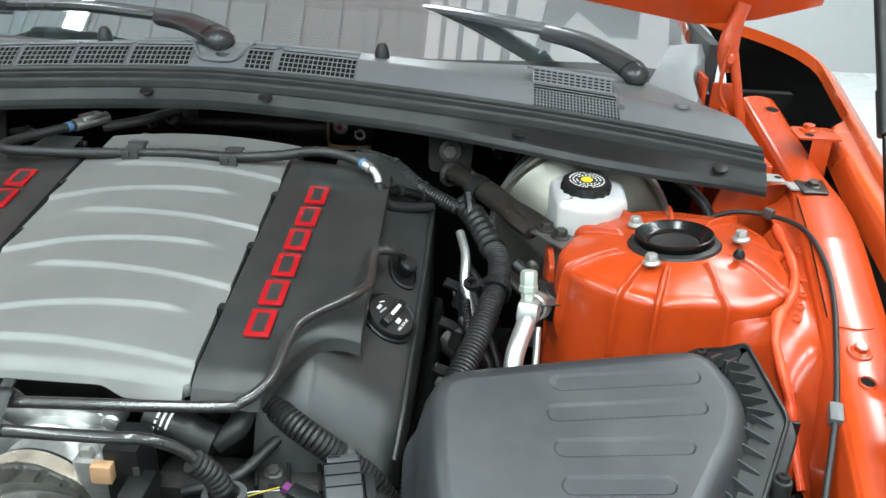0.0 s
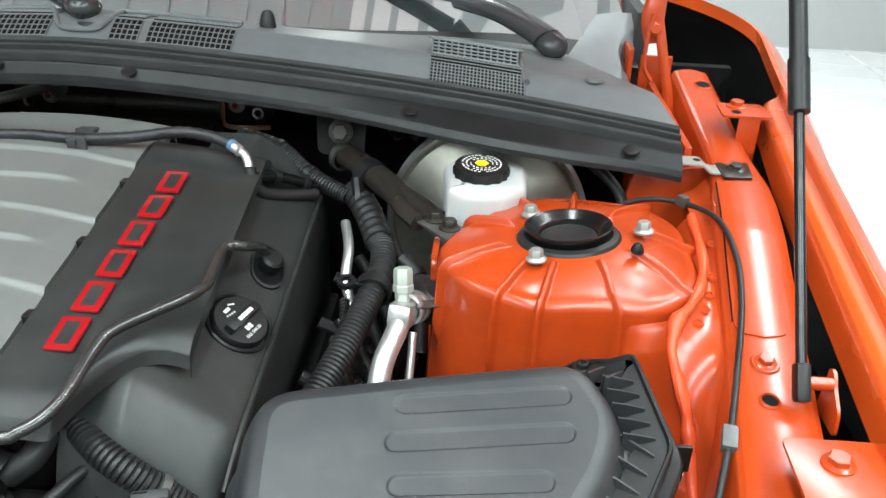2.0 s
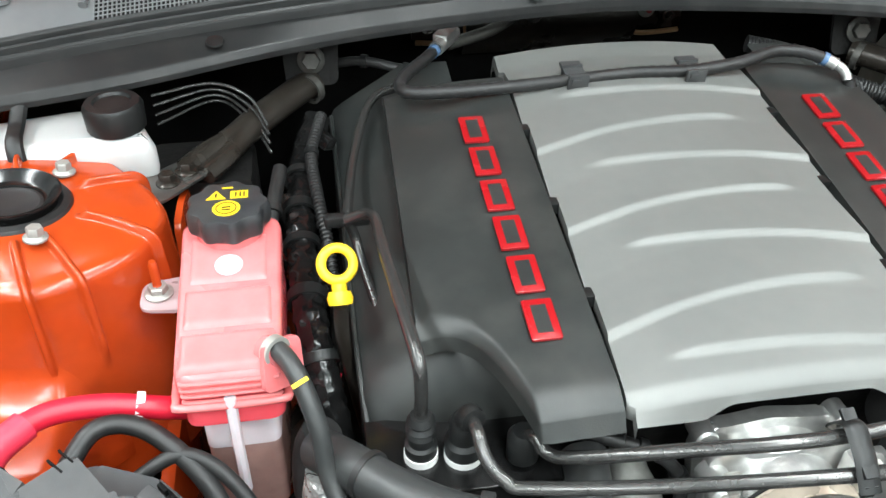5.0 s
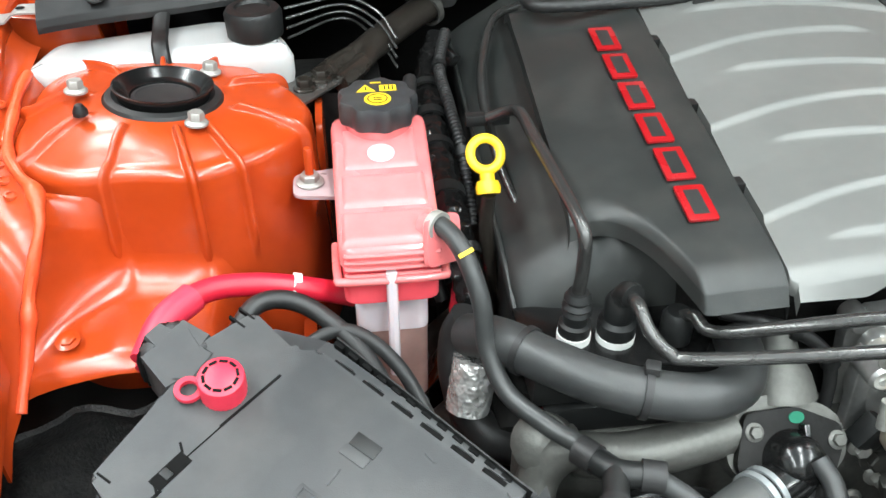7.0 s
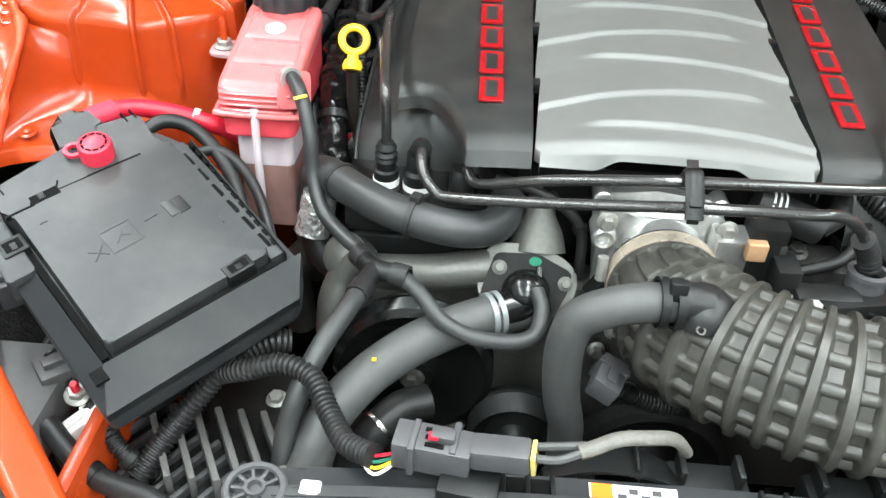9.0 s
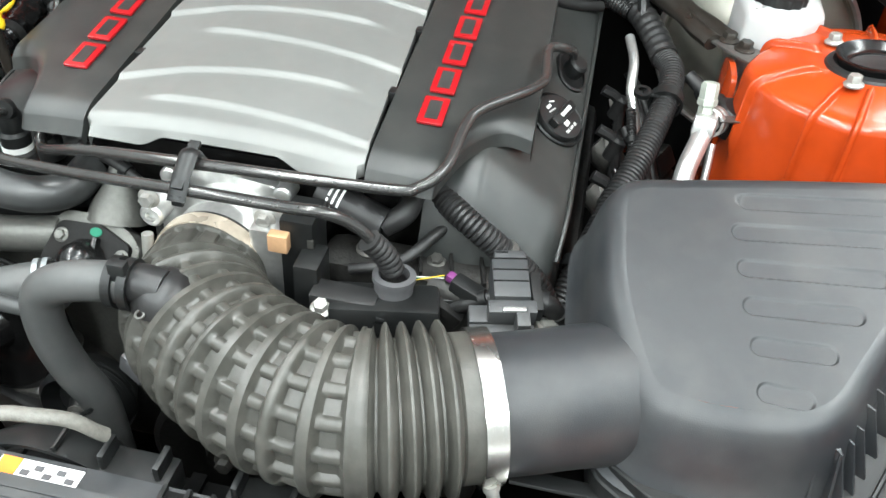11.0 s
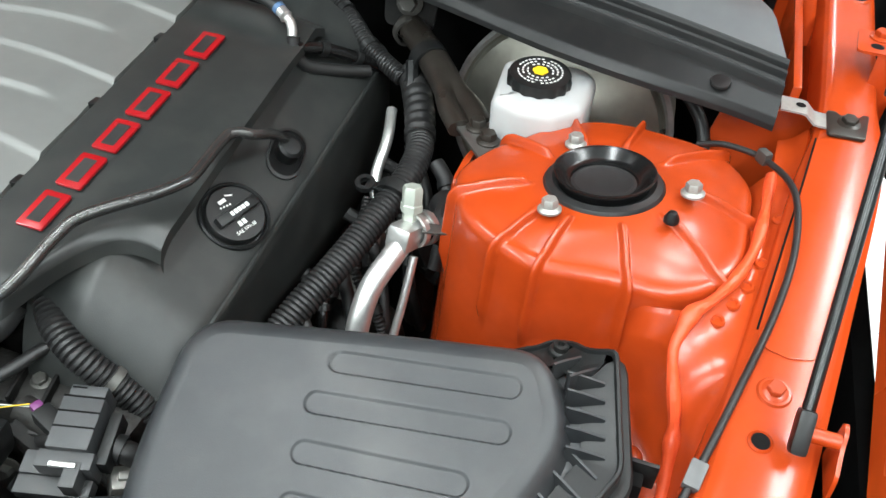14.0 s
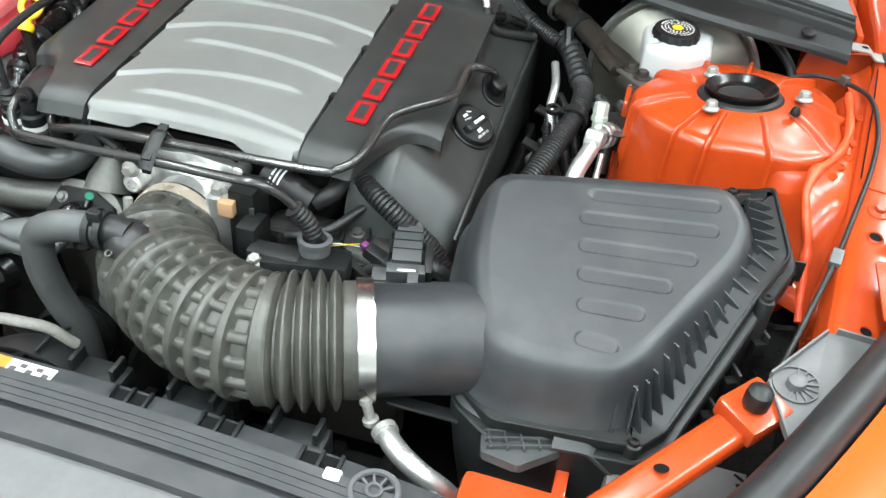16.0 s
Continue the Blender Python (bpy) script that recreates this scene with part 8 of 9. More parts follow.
# front left: mount, looms, connector block
bm = B()
conduit(bm, [(-0.372, 0.530, 0.752), (-0.392, 0.524, 0.754), (-0.425, 0.509, 0.742), (-0.455, 0.484, 0.713), (-0.478, 0.455, 0.690), (-0.50, 0.42, 0.665)], 0.0110)
hn = thing("wiring_conduit", "black corrugated wiring conduit looping below the fuse box", "conduit", (-0.42, 0.49, 0.74), "conduits")
part("taped_run", bm, RUBBER, hn)
bm = B()
conduit(bm, [(-0.432, 0.497, 0.735), (-0.404, 0.487, 0.752), (-0.371, 0.487, 0.763), (-0.340, 0.474, 0.762), (-0.318, 0.440, 0.754), (-0.298, 0.408, 0.755), (-0.272, 0.388, 0.765)], 0.0098)
part("corrugated_run", bm, RUBBER, hn)
cn = thing("harness_connector", "grey two-part harness connector lying on the front panel", "connector", (-0.20, 0.40, 0.76), "connectors")
bm = B()
box(bm, (0.066, 0.030, 0.030), pose(-0.222, 0.392, 0.775, 0, 0, -8), 0.003)
part("plug", bm, GREYCON, cn)
for k in range(2):
    bm = B()
    box(bm, (0.006, 0.034, 0.034), pose(-0.238 + 0.034 * k, 0.393, 0.775, 0, 0, -8), 0.002)
    part("plug_rib", bm, GREYCON, cn)
for k in range(3):
    bm = B()
    box(bm, (0.016, 0.004, 0.002), pose(-0.221, 0.383 + 0.008 * k, 0.7905, 0, 0, -8), 0.0005)
    part("plug_slot", bm, VOID, cn, "black slot")
bm = B()
box(bm, (0.020, 0.012, 0.008), pose(-0.214, 0.391, 0.794, 0, 0, -8), 0.002)
part("lock_lever", bm, GREYCON, cn)
bm = B()
box(bm, (0.050, 0.024, 0.022), pose(-0.166, 0.386, 0.784, 0, -8, -8), 0.004)
part("socket", bm, GREYCON, cn)
bm = B()
box(bm, (0.05, 0.035, 0.02), pose(-0.190, 0.372, 0.756, 0, 0, -8), 0.003)
part("bracket", bm, PLASTIC, cn)
bm = B()
box(bm, (0.008, 0.008, 0.002), pose(-0.222, 0.388, 0.7965), 0)
part("red_mark", bm, CABLERED, cn)
bm = B()
box(bm, (0.004, 0.022, 0.020), pose(-0.139, 0.383, 0.786, 0, -8, -8), 0.001)
part("lock_ring", bm, material("pale_yellow_lock", (0.50, 0.44, 0.12), 0.45, spread=0.1, scale=60), cn, "pale yellow lock ring")
for i in range(2):
    bm = B()
    tube(bm, [(-0.140, 0.379 + 0.012 * i, 0.790), (-0.120, 0.377 + 0.014 * i, 0.793), (-0.098, 0.384 + 0.006 * i, 0.798)], 0.0036, 8, 6)
    part("wire", bm, GREYHOSE, cn)
bm = B()
tube(bm, [(-0.104, 0.384, 0.797), (-0.075, 0.393, 0.803), (-0.045, 0.402, 0.801), (-0.018, 0.412, 0.787), (-0.005, 0.424, 0.762)], 0.0075, 12, 8, 0.004, lambda q, g, w: 0.0068 + 0.0008 * math.sin(q * 120 + g), flat=0.8)
part("woven_sleeve", bm, material("beige_woven_sleeve", (0.13, 0.125, 0.11), 0.6, spread=0.25, scale=80, bump=0.5, bump_scale=500), cn, "dusty grey woven sleeve")
for i, c in enumerate((CABLERED, GREEN, YELLOW, INK)):
    bm = B()
    tube(bm, [(-0.285, 0.393, 0.758), (-0.270, 0.390 - 0.004 * i, 0.763 - 0.003 * i), (-0.252, 0.389, 0.770 - 0.004 * i)], 0.0016, 6, 5)
    part("coloured_wire", bm, c, cn)
PALEALLOY = material("pale_cast_alloy", (0.12, 0.118, 0.112), 0.5, metal=0.4, spread=0.2, scale=40, bump=0.3, bump_scale=260)
em = thing("engine_mount", "black ribbed mount block with a zinc nut", "mount", (-0.40, 0.53, 0.60))
bm = B()
boxat(bm, (-0.50, 0.42, 0.52), (-0.36, 0.60, 0.652), 0.012)
part("block", bm, DARK, em)
for i in range(7):
    bm = B()
    box(bm, (0.007, 0.10, 0.03), pose(-0.49 + 0.023 * i, 0.455, 0.668, 0, 0, 28), 0.002)
    part("fin", bm, PALEALLOY, em, "pale alloy fin")
bolt(em, (-0.396, 0.542, 0.652), (0, -0.2, 1), 0.0075, 0.010)

# ---- radiator support, front panel, tie bars, lamp brackets ----
rs = thing("radiator_cover", "black plastic radiator cover with ridges and clips", "radiator cover", (0, 0.3, 0.66))


def rs_y(x):
    return 0.402 - 0.12 * x * x


bm = B()
for dy0, dy1, z0, z1 in ((-0.028, 0.0, 0.70, 0.742), (-0.062, -0.026, 0.70, 0.752), (-0.074, -0.060, 0.70, 0.744), (-0.100, -0.072, 0.70, 0.752), (-0.36, -0.098, 0.70, 0.740)):
    n = 24
    t = B()
    lo = []
    for i in range(n + 1):
        x = -0.36 + 0.80 * i / n
        y = rs_y(x)
        lo.append([t.verts.new((x, y + dy0, z0)), t.verts.new((x, y + dy1, z0)), t.verts.new((x, y + dy1, z1)), t.verts.new((x, y + dy0, z1))])
    for a, b in zip(lo, lo[1:]):
        for k in range(4):
            j = (k + 1) % 4
            t.faces.new((a[k], a[j], b[j], b[k]))
    t.faces.new(lo[0])
    t.faces.new(lo[-1][::-1])
    bmesh.ops.bevel(t, geom=[e for e in t.edges if all(v.co.z > 0.73 for v in e.verts)], offset=0.003, segments=2, affect="EDGES")
    bm = B()
    add(bm, t)
    # the frontmost ridge is coloured paler for the light its top reflects
    part("ridge", bm, GREYPL if dy0 < -0.3 else FUSEPL if dy0 < -0.05 else BOXPLASTIC, rs, angle=30)
for x in (-0.14, 0.08, 0.185, 0.30):
    y = rs_y(x) - 0.014
    bm = B()
    boxat(bm, (x - 0.020, y - 0.010, 0.738), (x + 0.020, y + 0.010, 0.7432), 0)
    pk = part("clip_pocket", bm, VOID, rs, "black clip pocket")
    for dx in (-0.021, 0.0, 0.021):
        bm = B()
        boxat(bm, (x + dx - 0.002, y - 0.011, 0.738), (x + dx + 0.002, y + 0.013, 0.748), 0.001)
        part("clip_wall", bm, PLASTIC, pk)
for i in range(4):
    bm = B()
    sheet(bm, lambda u, v: Vector((-0.35 + 0.78 * u, rs_y(-0.35 + 0.78 * u) - 0.035 - 0.009 * i - 0.003 * v, 0.7535)), 24, 1, 0.002)
    part("fine_ridge", bm, FUSEPL, rs)
for x in (0.02, 0.14, 0.26):
    y = rs_y(x)
    bm = B()
    boxat(bm, (x - 0.035, y - 0.004, 0.70), (x + 0.035, y + 0.034, 0.735), 0.004)
    boxat(bm, (x - 0.028, y + 0.006, 0.735), (x - 0.022, y + 0.032, 0.752), 0.002)
    boxat(bm, (x + 0.022, y + 0.006, 0.735), (x + 0.028, y + 0.032, 0.752), 0.002)
    part("clip", bm, PLASTIC, rs)
bm = B()
box(bm, (0.075, 0.018, 0.001), pose(-0.050, 0.388, 0.7425, 0, 0, 0))
lb = part("warning_label", bm, INK, rs, "white warning label with an orange end")
bm = B()
box(bm, (0.018, 0.017, 0.001), pose(-0.077, 0.388, 0.7434))
part("orange_end", bm, LABELO, lb)
bm = B()
for i in range(5):
    box(bm, (0.0075, 0.005, 0.001), pose(-0.060 + 0.010 * i, 0.3845 + 0.006 * (i % 2), 0.7434))
part("print_bars", bm, GREYCON, lb)
bm = B()
box(bm, (0.05, 0.03, 0.001), pose(-0.03, 0.275, 0.7408, 0, 0, 12))
part("white_sticker", bm, INK, rs, "white sticker")
for x in (-0.365, 0.365):
    cp = thing("radiator_cap_mount", "round black spoked radiator mount cap", "mount cap", (x, rs_y(x) - 0.03, 0.742), "mount caps")
    m = Matrix.Translation((x, rs_y(x) - 0.03, 0.744))
    bm = B()
    lathe(bm, [(0.018, 0), (0.027, 0), (0.027, 0.008), (0.025, 0.010), (0.021, 0.010), (0.020, 0.007)], m, 40)
    part("ring", bm, GREYCON, cp)
    bm = B()
    lathe(bm, [(0, 0), (0.009, 0), (0.009, 0.011), (0.006, 0.011), (0.005, 0.006), (0, 0.006)], m, 24)
    part("hub", bm, GREYCON, cp)
    for i in range(10):
        bm = B()
        box(bm, (0.013, 0.003, 0.007), m @ pose(0, 0, 0.004, 0, 0, 36 * i) @ Matrix.Translation((0.0145, 0, 0)), 0.0008)
        part("spoke", bm, GREYCON, cp)
    bm = B()
    box(bm, (0.018, 0.016, 0.014), m @ pose(0.045 if x < 0 else -0.045, 0.004, 0.003), 0.003)
    part("white_block", bm, INK, cp, "white plastic block")
bm = B()
sheet(bm, lambda u, v: Vector((-0.125 + 0.150 * u, 0.404 + 0.062 * v * (0.5 + 0.5 * math.sin(math.pi * u)), 0.705 + 0.046 * math.sin(math.pi * min(1.0, 0.15 + 0.85 * u)) ** 0.7 * (1 - 0.30 * v * v) - 0.03 * v ** 4)), 24, 14, 0.004)
fs = thing("fan_shroud", "black fan shroud hump behind the radiator cover", "fan shroud", (-0.05, 0.45, 0.72))
part("hump", bm, PLASTIC, fs, angle=60)
bm = B()
tube(bm, [(-0.045, 0.406, 0.752), (-0.045, 0.435, 0.752), (-0.045, 0.462, 0.738)], 0.0025, 6, 5)
part("rib", bm, PLASTIC, fs)
# core, tank and tabs are near-black to carry the shade behind the cover
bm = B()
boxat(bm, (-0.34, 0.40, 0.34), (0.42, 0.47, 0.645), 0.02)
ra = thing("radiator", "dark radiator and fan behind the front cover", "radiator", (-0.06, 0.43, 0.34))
part("core", bm, VOID, ra, "radiator core, near-black for deep shade")
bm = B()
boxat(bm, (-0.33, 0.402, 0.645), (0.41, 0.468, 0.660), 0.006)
part("top_tank", bm, VOID, ra, "plastic top tank, near-black for the shade behind the cover")
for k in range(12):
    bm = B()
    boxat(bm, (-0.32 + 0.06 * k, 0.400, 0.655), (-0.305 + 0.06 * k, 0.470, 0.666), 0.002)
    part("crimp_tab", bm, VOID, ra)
bm = B()
tube(bm, [(0.345, 0.445, 0.735), (0.365, 0.425, 0.735), (0.395, 0.412, 0.725), (0.425, 0.415, 0.70), (0.44, 0.43, 0.66)], 0.0118, 16, 8)
mp = solo("cooler_pipe", bm, ALU, "bright metal pipe bending down by the air box", "pipe")
ring_on(mp, (0.347, 0.443, 0.735), (0.7, -0.7, 0), 0.0128, 0.008, ZINC)
for s in (1, -1):
    tb_ = thing("tie_bar", "orange painted radiator tie bar with a rubber bump stop", "tie bar", (s * 0.6, 0.40, 0.80), "tie bars")
    bm = B()
    a, b = Vector((s * 0.735, 0.545, 0.835)), Vector((s * 0.50, 0.290, 0.765))
    d = (b - a).normalized()
    box(bm, (0.038, 0.024, (b - a).length), frame3((a + b) / 2, d, Vector((0, 0, 1)).cross(d)), 0.009, 3)
    box(bm, (0.056, 0.050, 0.026), pose(s * 0.700, 0.505, 0.836, 6, s * -6, s * 47), 0.005)
    part("bar", bm, ORANGE, tb_)
    bm = B()
    lathe(bm, [(0, 0), (0.0128, 0), (0.0132, 0.010), (0.0120, 0.019), (0.008, 0.0225), (0, 0.023)], frame3((s * 0.698, 0.500, 0.852), (0, -0.1, 1)), 24)
    part("bump_stop", bm, PLASTIC, tb_, "black rubber bump stop")
    bm = B()
    lathe(bm, [(0.0075, 0), (0, 0)], frame3((s * 0.622, 0.422, 0.8165), (s * -0.2, 0.25, 1)), 16)
    part("hole", bm, VOID, tb_, "dark drilled hole")
    hb = thing("lamp_bracket", "grey ribbed plastic headlamp bracket", "bracket", (s * 0.77, 0.57, 0.80), "lamp brackets")
    bm = B()
    m = frame3((s * 0.765, 0.560, 0.858), (s * -0.08, -0.15, 1), (1, 0, 0))
    out = rounded([(-0.056, -0.022), (0.006, 0.058), (0.055, 0.050), (0.075, 0.0), (0.004, -0.075), (-0.030, -0.108)], 0.006, 3)
    if s < 0:
        out = [(-x, y) for x, y in out][::-1]
    prism(bm, out, -0.006, 0.0, m, 0.002)
    for i in range(len(out)):
        p, q = Vector(out[i]), Vector(out[(i + 1) % len(out)])
        if (q - p).length > 0.02:
            c = (p + q) / 2
            bm2 = B()
            box(bm2, ((q - p).length, 0.0022, 0.010), m @ pose(c.x, c.y, 0.003, 0, 0, math.degrees(math.atan2(q.y - p.y, q.x - p.x))))
            part("edge_rib", bm2, GREYPL, hb)
    part("plate", bm, GREYPL, hb)
    bm = B()
    mm = m @ Matrix.Translation((s * -0.028, -0.022, 0))
    lathe(bm, [(0, 0), (0.010, 0), (0.009, 0.010), (0.006, 0.012), (0, 0.012)], mm, 16)
    boss = part("boss", bm, GREYPL, hb)
    bm = B()
    lathe(bm, [(0.021, 0), (0.0225, 0), (0.0225, 0.003), (0.021, 0.003)], mm, 32)
    part("boss_ring", bm, GREYPL, boss)
    for i in range(9):
        bm = B()
        box(bm, (0.013, 0.0016, 0.003), mm @ pose(0, 0, 0.0015, 0, 0, i * 24 - 110) @ Matrix.Translation((0.0155, 0, 0)))
        part("spoke", bm, GREYPL, boss)
    # headlamp edge and front bumper skin
    bm = B()
    tube(bm, [(s * 0.84, 0.61, 0.887), (s * 0.775, 0.50, 0.870), (s * 0.71, 0.40, 0.842), (s * 0.63, 0.30, 0.808), (s * 0.53, 0.22, 0.782)], 0.022, 14, 8, flat=1.2)
    solo("bumper_seal", bm, RUBBER, "thick black rubber strip along the bumper edge", "rubber strip", "bumper strips")

    def nose(u, v):
        p = spline([(0.868, 0.62, 0.905), (0.802, 0.50, 0.885), (0.732, 0.39, 0.853), (0.65, 0.28, 0.820), (0.53, 0.19, 0.794)], 6)
        k = v * (len(p) - 1)
        i = min(int(k), len(p) - 2)
        q = p[i].lerp(p[i + 1], k - i)
        o = Vector((0.75, -0.66, 0)) * (0.30 * u)
        return Vector((s * (q.x + o.x), q.y + o.y, q.z + 0.012 * math.sin(min(1, u * 3) * math.pi) - 0.9 * max(0, u - 0.25) ** 1.6 * 0.6))
    bm = B()
    sheet(bm, nose, 16, 24, 0.004)
    part("bumper_skin", bm, ORANGE_OUT, car, "orange front bumper skin")
    bm = B()
    boxat(bm, (s * 0.58, 0.30, 0.68), (s * 0.80, 0.52, 0.735), 0.01)
    lb_ = part("lamp_back", bm, GREYPL, car, "grey back of the headlamp housing")
    for k in range(4):
        bm = B()
        box(bm, (0.040 if k % 2 else 0.030, 0.0030, 0.002), pose(s * 0.727, 0.500, 0.7352, 0, 0, 45 * k + 10))
        part("star_slot", bm, VOID, lb_, "black star-shaped slot")
# air-box snorkel grid and foot
sn = thing("intake_grid", "black plastic grid step in front of the air box", "plastic grid", (0.50, 0.43, 0.72))
GM = pose(0.490, 0.462, 0.752, -10, 0, 19)
bm = B()
prism(bm, rounded([(-0.045, -0.012), (-0.010, -0.034), (0.040, -0.010), (0.042, 0.022), (-0.040, 0.024)], 0.004, 3), -0.010, 0.0, GM, 0.001)
gp = part("plate", bm, FUSEPL, sn, "dull grey-black plate")
for i in range(5):
    bm = B()
    box(bm, (0.0022, 0.036 - 0.004 * abs(i - 2), 0.006), GM @ Matrix.Translation((-0.034 + i * 0.017, 0.004, 0.002)), 0.0006)
    part("cross_rib", bm, FUSEPL, gp)
for j in range(3):
    bm = B()
    box(bm, (0.076, 0.0022, 0.006), GM @ Matrix.Translation((0.0, -0.008 + j * 0.012, 0.0022)), 0.0006)
    part("long_rib", bm, FUSEPL, gp)
bm = B()
sheet(bm, lambda u, v: Vector((0.520 + 0.090 * u, 0.500 - 0.012 * u - 0.040 * v + 0.022 * u * v, 0.764 - 0.030 * smooth01((u - 0.35) / 0.5) - 0.004 * v)), 20, 6, 0.004)
part("foot", bm, FUSEPL, sn, "bent grey-black foot plate")
bm = B()
boxat(bm, (0.44, 0.30, 0.66), (0.56, 0.42, 0.745), 0.01)
part("radiator_crossmember", bm, ORANGE, car, "orange front crossmember end")


# ---- small things low in the bay ----
rng = random.Random(21)


def plug(at, size, turn, mat, label, lock=None):
    """A wiring plug: housing, ribbed skirt, latch."""
    m = pose(*at, *turn)
    p = thing("wiring_plug", label, "connector", at, "wiring plugs")
    bm = B()
    box(bm, size, m, 0.003)
    part("housing", bm, mat, p)
    bm = B()
    box(bm, (size[0] * 0.22, size[1] * 1.15, size[2] * 1.15), m @ Matrix.Translation((size[0] * 0.2, 0, 0)), 0.002)
    part("collar", bm, mat, p)
    bm = B()
    box(bm, (size[0] * 0.5, size[1] * 0.35, size[2] * 0.2), m @ Matrix.Translation((-size[0] * 0.1, 0, size[2] * 0.58)), 0.001)
    part("latch", bm, lock or mat, p)
    return p


plug((-0.554, 0.446, 0.705), (0.040, 0.020, 0.018), (0, -20, 40), INK, "pale plug lying below the fuse box")
plug((-0.587, 0.488, 0.725), (0.045, 0.036, 0.034), (0, 0, 40), GREYCON, "grey plug beside the fuse box")
plug((-0.668, 0.572, 0.755), (0.034, 0.028, 0.030), (0, 0, 40), GREYCON, "grey plug at the fuse box side")
plug((0.345, 0.640, 0.770), (0.036, 0.022, 0.020), (10, 20, 40), ZINC, "bright metal-shelled plug by the air box")
plug((0.250, 0.660, 0.770), (0.040, 0.024, 0.020), (0, 0, 15), PLASTIC, "black plug in front of the engine")
plug((-0.05, 0.565, 0.700), (0.045, 0.030, 0.026), (20, 0, 70), GREYCON, "grey plug under the intake hose")
plug((0.14, 0.575, 0.770), (0.046, 0.020, 0.020), (0, 0, -6), PLASTIC, "black plug at the throttle actuator", PURPLE)

LOOMS = [
    ([(-0.58, 0.43, 0.72), (-0.53, 0.40, 0.69), (-0.47, 0.385, 0.68), (-0.42, 0.36, 0.66), (-0.36, 0.35, 0.64)], 0.0105),
    ([(-0.60, 0.50, 0.74), (-0.55, 0.46, 0.71), (-0.51, 0.43, 0.68), (-0.47, 0.44, 0.63)], 0.0085),
    ([(-0.62, 0.60, 0.72), (-0.63, 0.52, 0.70), (-0.60, 0.46, 0.66), (-0.55, 0.42, 0.60)], 0.006),
    ([(-0.46, 0.56, 0.70), (-0.44, 0.53, 0.72), (-0.42, 0.51, 0.765), (-0.40, 0.52, 0.778)], 0.012),
    ([(-0.06, 0.60, 0.68), (-0.02, 0.585, 0.66), (0.04, 0.59, 0.64), (0.10, 0.62, 0.66)], 0.009),
    ([(0.20, 0.665, 0.75), (0.24, 0.65, 0.765), (0.28, 0.648, 0.79), (0.30, 0.652, 0.80)], 0.007),
    ([(0.31, 0.65, 0.79), (0.335, 0.648, 0.80), (0.352, 0.655, 0.78), (0.36, 0.66, 0.74)], 0.010),
    ([(0.12, 0.60, 0.80), (0.155, 0.595, 0.805), (0.19, 0.585, 0.80), (0.23, 0.61, 0.785)], 0.004),
    ([(-0.18, 0.72, 0.84), (-0.12, 0.70, 0.83), (-0.085, 0.69, 0.80), (-0.08, 0.68, 0.74)], 0.006),
    ([(0.47, 1.06, 0.86), (0.49, 1.04, 0.85), (0.50, 1.01, 0.83), (0.50, 0.98, 0.78)], 0.009),
    ([(0.405, 1.02, 0.82), (0.412, 0.98, 0.80), (0.42, 0.95, 0.77), (0.45, 0.93, 0.745), (0.47, 0.92, 0.70)], 0.0055),
    ([(0.395, 0.92, 0.79), (0.408, 0.89, 0.77), (0.415, 0.86, 0.73), (0.42, 0.84, 0.68)], 0.006),
    ([(-0.41, 1.08, 0.90), (-0.42, 1.02, 0.885), (-0.43, 0.96, 0.86), (-0.42, 0.90, 0.82), (-0.40, 0.86, 0.76)], 0.008),
    ([(-0.36, 1.16, 0.92), (-0.375, 1.10, 0.905), (-0.372, 1.04, 0.89), (-0.365, 0.98, 0.86), (-0.36, 0.93, 0.80)], 0.006),
    ([(-0.34, 1.28, 0.93), (-0.30, 1.26, 0.94), (-0.25, 1.24, 0.935), (-0.20, 1.24, 0.93)], 0.006),
    ([(0.28, 1.11, 0.935), (0.30, 1.14, 0.925), (0.33, 1.17, 0.905), (0.35, 1.20, 0.88)], 0.007),
    ([(0.22, 1.27, 0.93), (0.28, 1.25, 0.92), (0.33, 1.21, 0.90), (0.385, 1.18, 0.885)], 0.011),
]
for i, (pts, r) in enumerate(LOOMS):
    bm = B()
    if i % 3 == 1:
        conduit(bm, pts, r, 0.0048, 0.0008, 12)
    else:
        tube(bm, pts, r, 12, 8, 0.004, lambda q, a, t, r=r: r * (1 + 0.06 * noise.noise((q * 70, a, i))))
    lm = thing("wiring_loom", "black taped wiring loom deep in the bay", "loom", pts[1], "wiring looms")
    part("loom", bm, GLOSSB if i % 4 == 3 else RUBBER, lm)
    for k in (1, len(pts) - 2):
        d = Vector(pts[k + 1]) - Vector(pts[k - 1])
        ring_on(lm, pts[k], d, r + 0.001, 0.008, PLASTIC, "tie_wrap")

for at in ((-0.688, 0.577, 0.770), (-0.564, 0.466, 0.722)):
    sd = thing("ground_stud", "zinc nut on a red-tipped stud beside the fuse box", "stud", at, "ground studs")
    bolt(sd, at, (0.1, -0.3, 1), 0.0085, 0.010)
    bm = B()
    lathe(bm, [(0, 0), (0.0042, 0), (0.0042, 0.020), (0.003, 0.022), (0, 0.022)], frame3(at, (0.1, -0.3, 1)), 12)
    part("red_tip", bm, CABLERED, sd, "red tip")
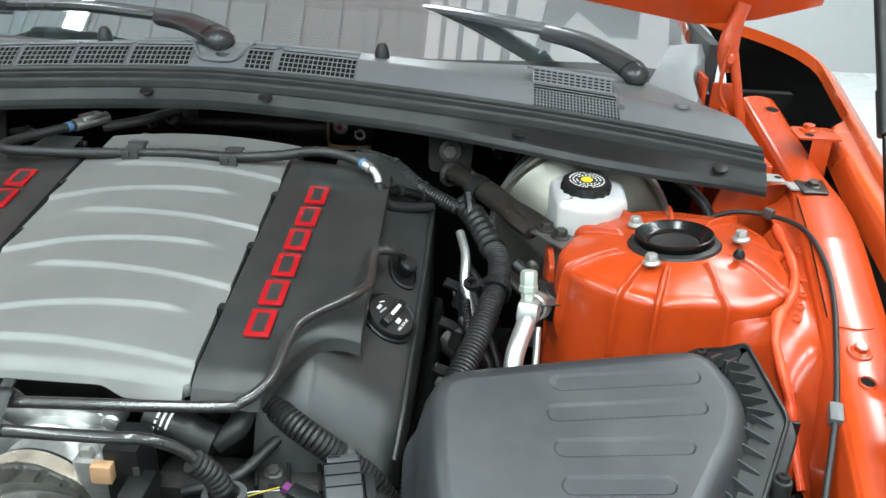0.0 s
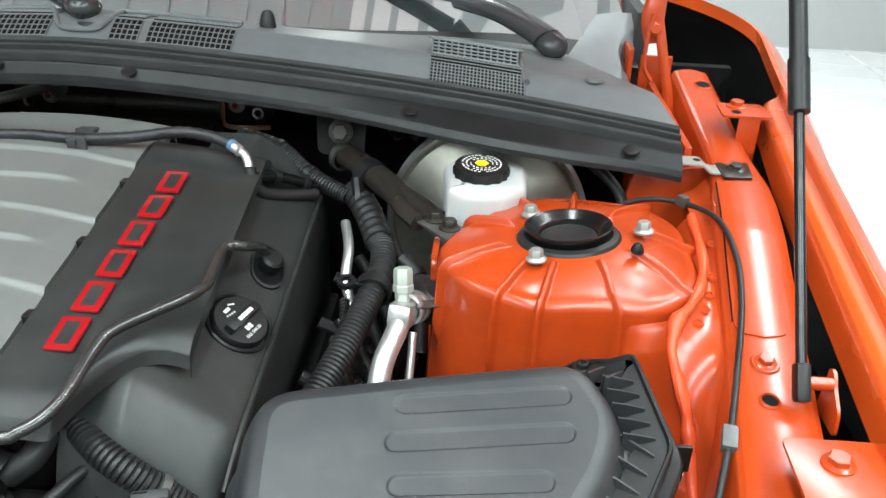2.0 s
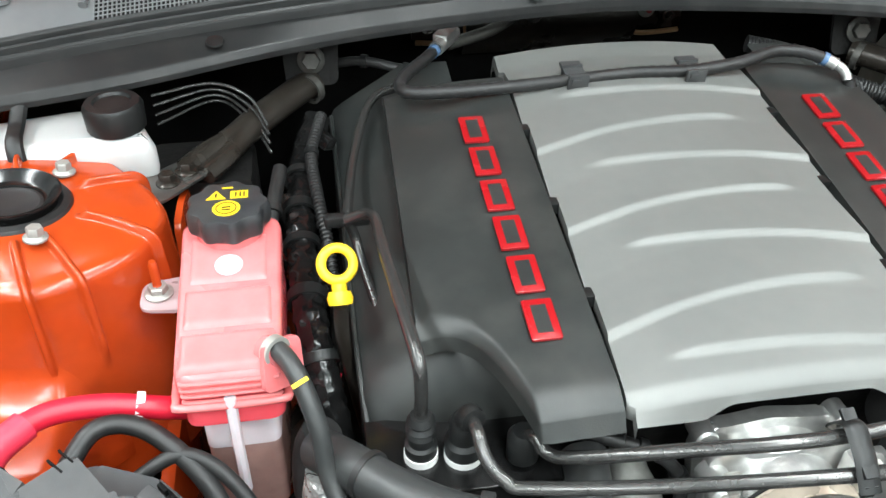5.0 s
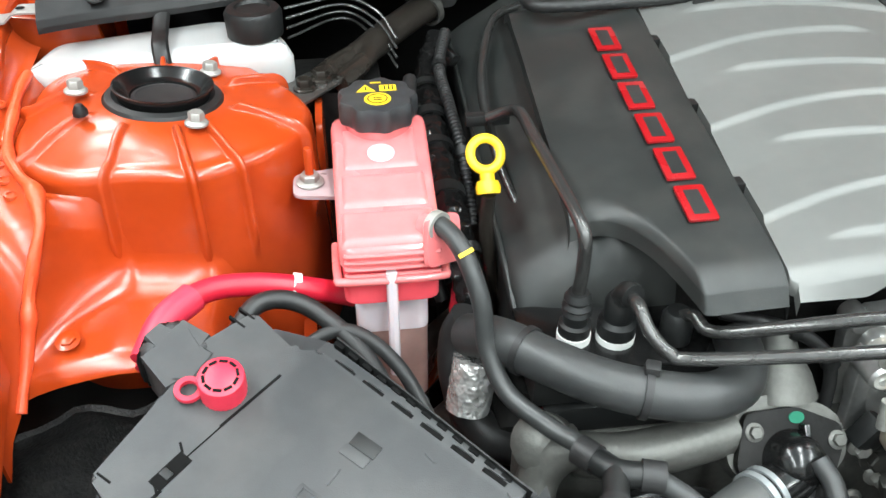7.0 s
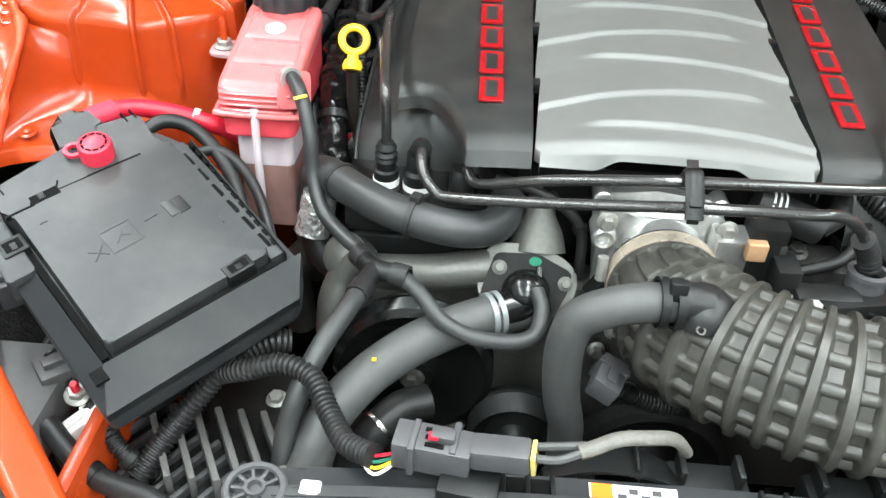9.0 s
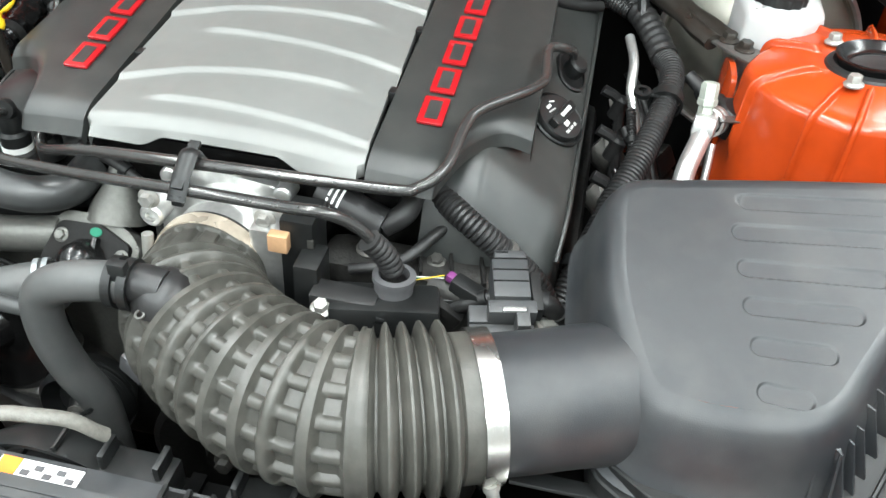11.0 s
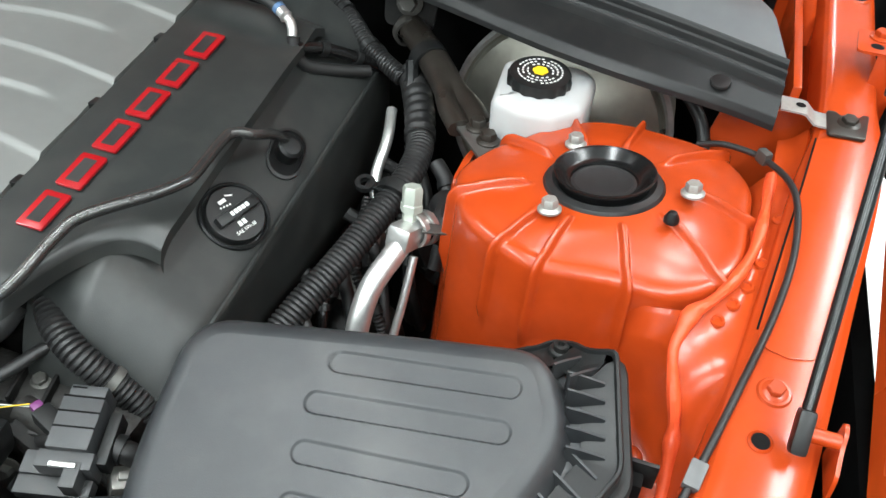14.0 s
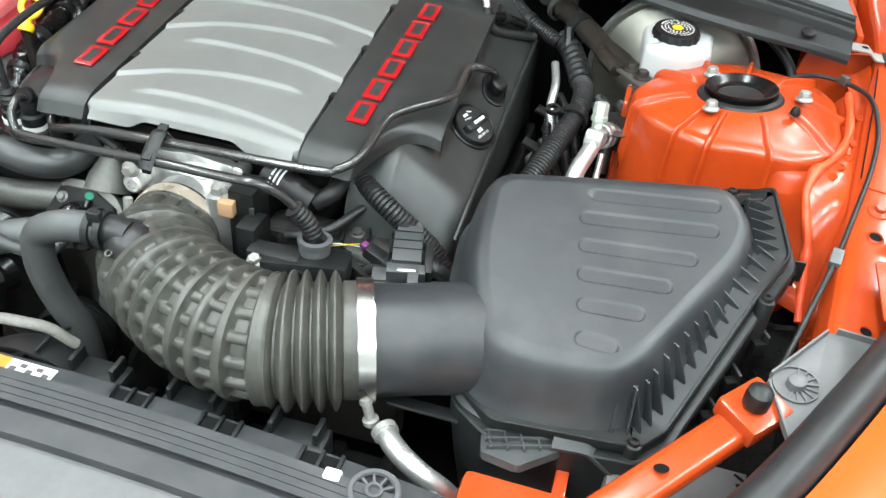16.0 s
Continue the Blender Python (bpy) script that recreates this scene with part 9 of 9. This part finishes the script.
# ribbed black control module below the fuse box
cmod = thing("control_module", "black ribbed control module below the fuse box", "control module", (-0.47, 0.44, 0.62))
bm = B()
box(bm, (0.17, 0.12, 0.05), pose(-0.475, 0.44, 0.625, 0, 0, -35), 0.006)
part("case", bm, PLASTIC, cmod)
for i in range(8):
    bm = B()
    box(bm, (0.006, 0.10, 0.012), pose(-0.475, 0.44, 0.655, 0, 0, -35) @ Matrix.Translation((-0.07 + 0.02 * i, 0, 0)), 0.002)
    part("cooling_fin", bm, GREYCON, cmod)
# belt round the pulleys
bm = B()
tube(bm, [(-0.342, 0.592, 0.665), (-0.30, 0.592, 0.59), (-0.19, 0.572, 0.565), (-0.139, 0.568, 0.548), (-0.09, 0.568, 0.585)], 0.011, 8, 8, flat=0.25)
solo("drive_belt", bm, RUBBER, "black ribbed drive belt", "belt")
# brackets and bolts on the front of the engine
for i in range(16):
    x, z = rng.uniform(-0.10, 0.30), rng.uniform(0.60, 0.74)
    y = 0.652 - 0.01 * rng.random()
    b = thing("front_bolt", "zinc bolt on the engine front", "bolt", (x, y, z), "engine front bolts")
    bolt(b, (x, y, z), (0, -1, 0.2), rng.uniform(0.006, 0.010), 0.012, (ZINC, CASTGREY)[i % 2])
for i in range(10):
    x, y, z = rng.uniform(-0.08, 0.30), rng.uniform(0.62, 0.655), rng.uniform(0.66, 0.78)
    bm = B()
    box(bm, (rng.uniform(0.02, 0.06), 0.02, rng.uniform(0.015, 0.04)), pose(x, y, z, rng.uniform(-20, 20), rng.uniform(-40, 40), rng.uniform(-20, 20)), 0.005)
    solo("engine_bracket", bm, (DARK, CASTGREY, PLASTIC, DARK)[i % 4], "dark bracket on the engine front", "bracket", "engine front brackets")
# hose with a spring clamp below the radiator hose
bm = B()
tube(bm, [(-0.31, 0.50, 0.60), (-0.29, 0.52, 0.635), (-0.265, 0.545, 0.65), (-0.235, 0.56, 0.65)], 0.019, 18, 8)
lh = solo("lower_hose", bm, RUBBER, "black lower hose with spring clamps", "hose", "hoses")
for k in (0, 0.012):
    ring_on(lh, (-0.285 + k, 0.527 + k, 0.640), (0.6, 0.6, 0.3), 0.020, 0.004, CHROME, "clamp_ring", "bright spring clamp")
# foil sleeve and pipe under the coolant tank
bm = B()
tube(bm, [(-0.375, 0.86, 0.80), (-0.385, 0.83, 0.775), (-0.388, 0.80, 0.745), (-0.385, 0.78, 0.70)], 0.013, 14, 8, 0.003, lambda q, a, t: 0.013 + 0.0015 * noise.noise((q * 150, a * 2, 7)))
solo("foil_sleeve", bm, CABLERED, "dark red wrinkled heat sleeve on a pipe", "heat sleeve")
# stamped marks on the right rail
st = thing("stamped_mark", "row of small stamped marks on the rail", "stamp", (0.83, 0.69, 0.89))
for i in range(6):
    bm = B()
    box(bm, (0.006, 0.004, 0.0008), pose(0.832, 0.668 + 0.010 * i, rail_z(0.668 + 0.010 * i) + 0.0036, 12))
    part("bar", bm, SEALER, st)

# ---- floor tiles by the car ----
bm0 = B()
boxat(bm0, (-0.298, -0.298, -0.006), (0.298, 0.298, 0.0), 0.002, 1)
tile_mesh = finish(bm0, "tile", FLOORM)
for i in range(15):
    for j in range(18):
        o = new("tile", tile_mesh)
        o.location = (X0 + 0.3 + 0.6 * i, Y0 + 0.3 + 0.6 * j, 0)
        o.parent = floor
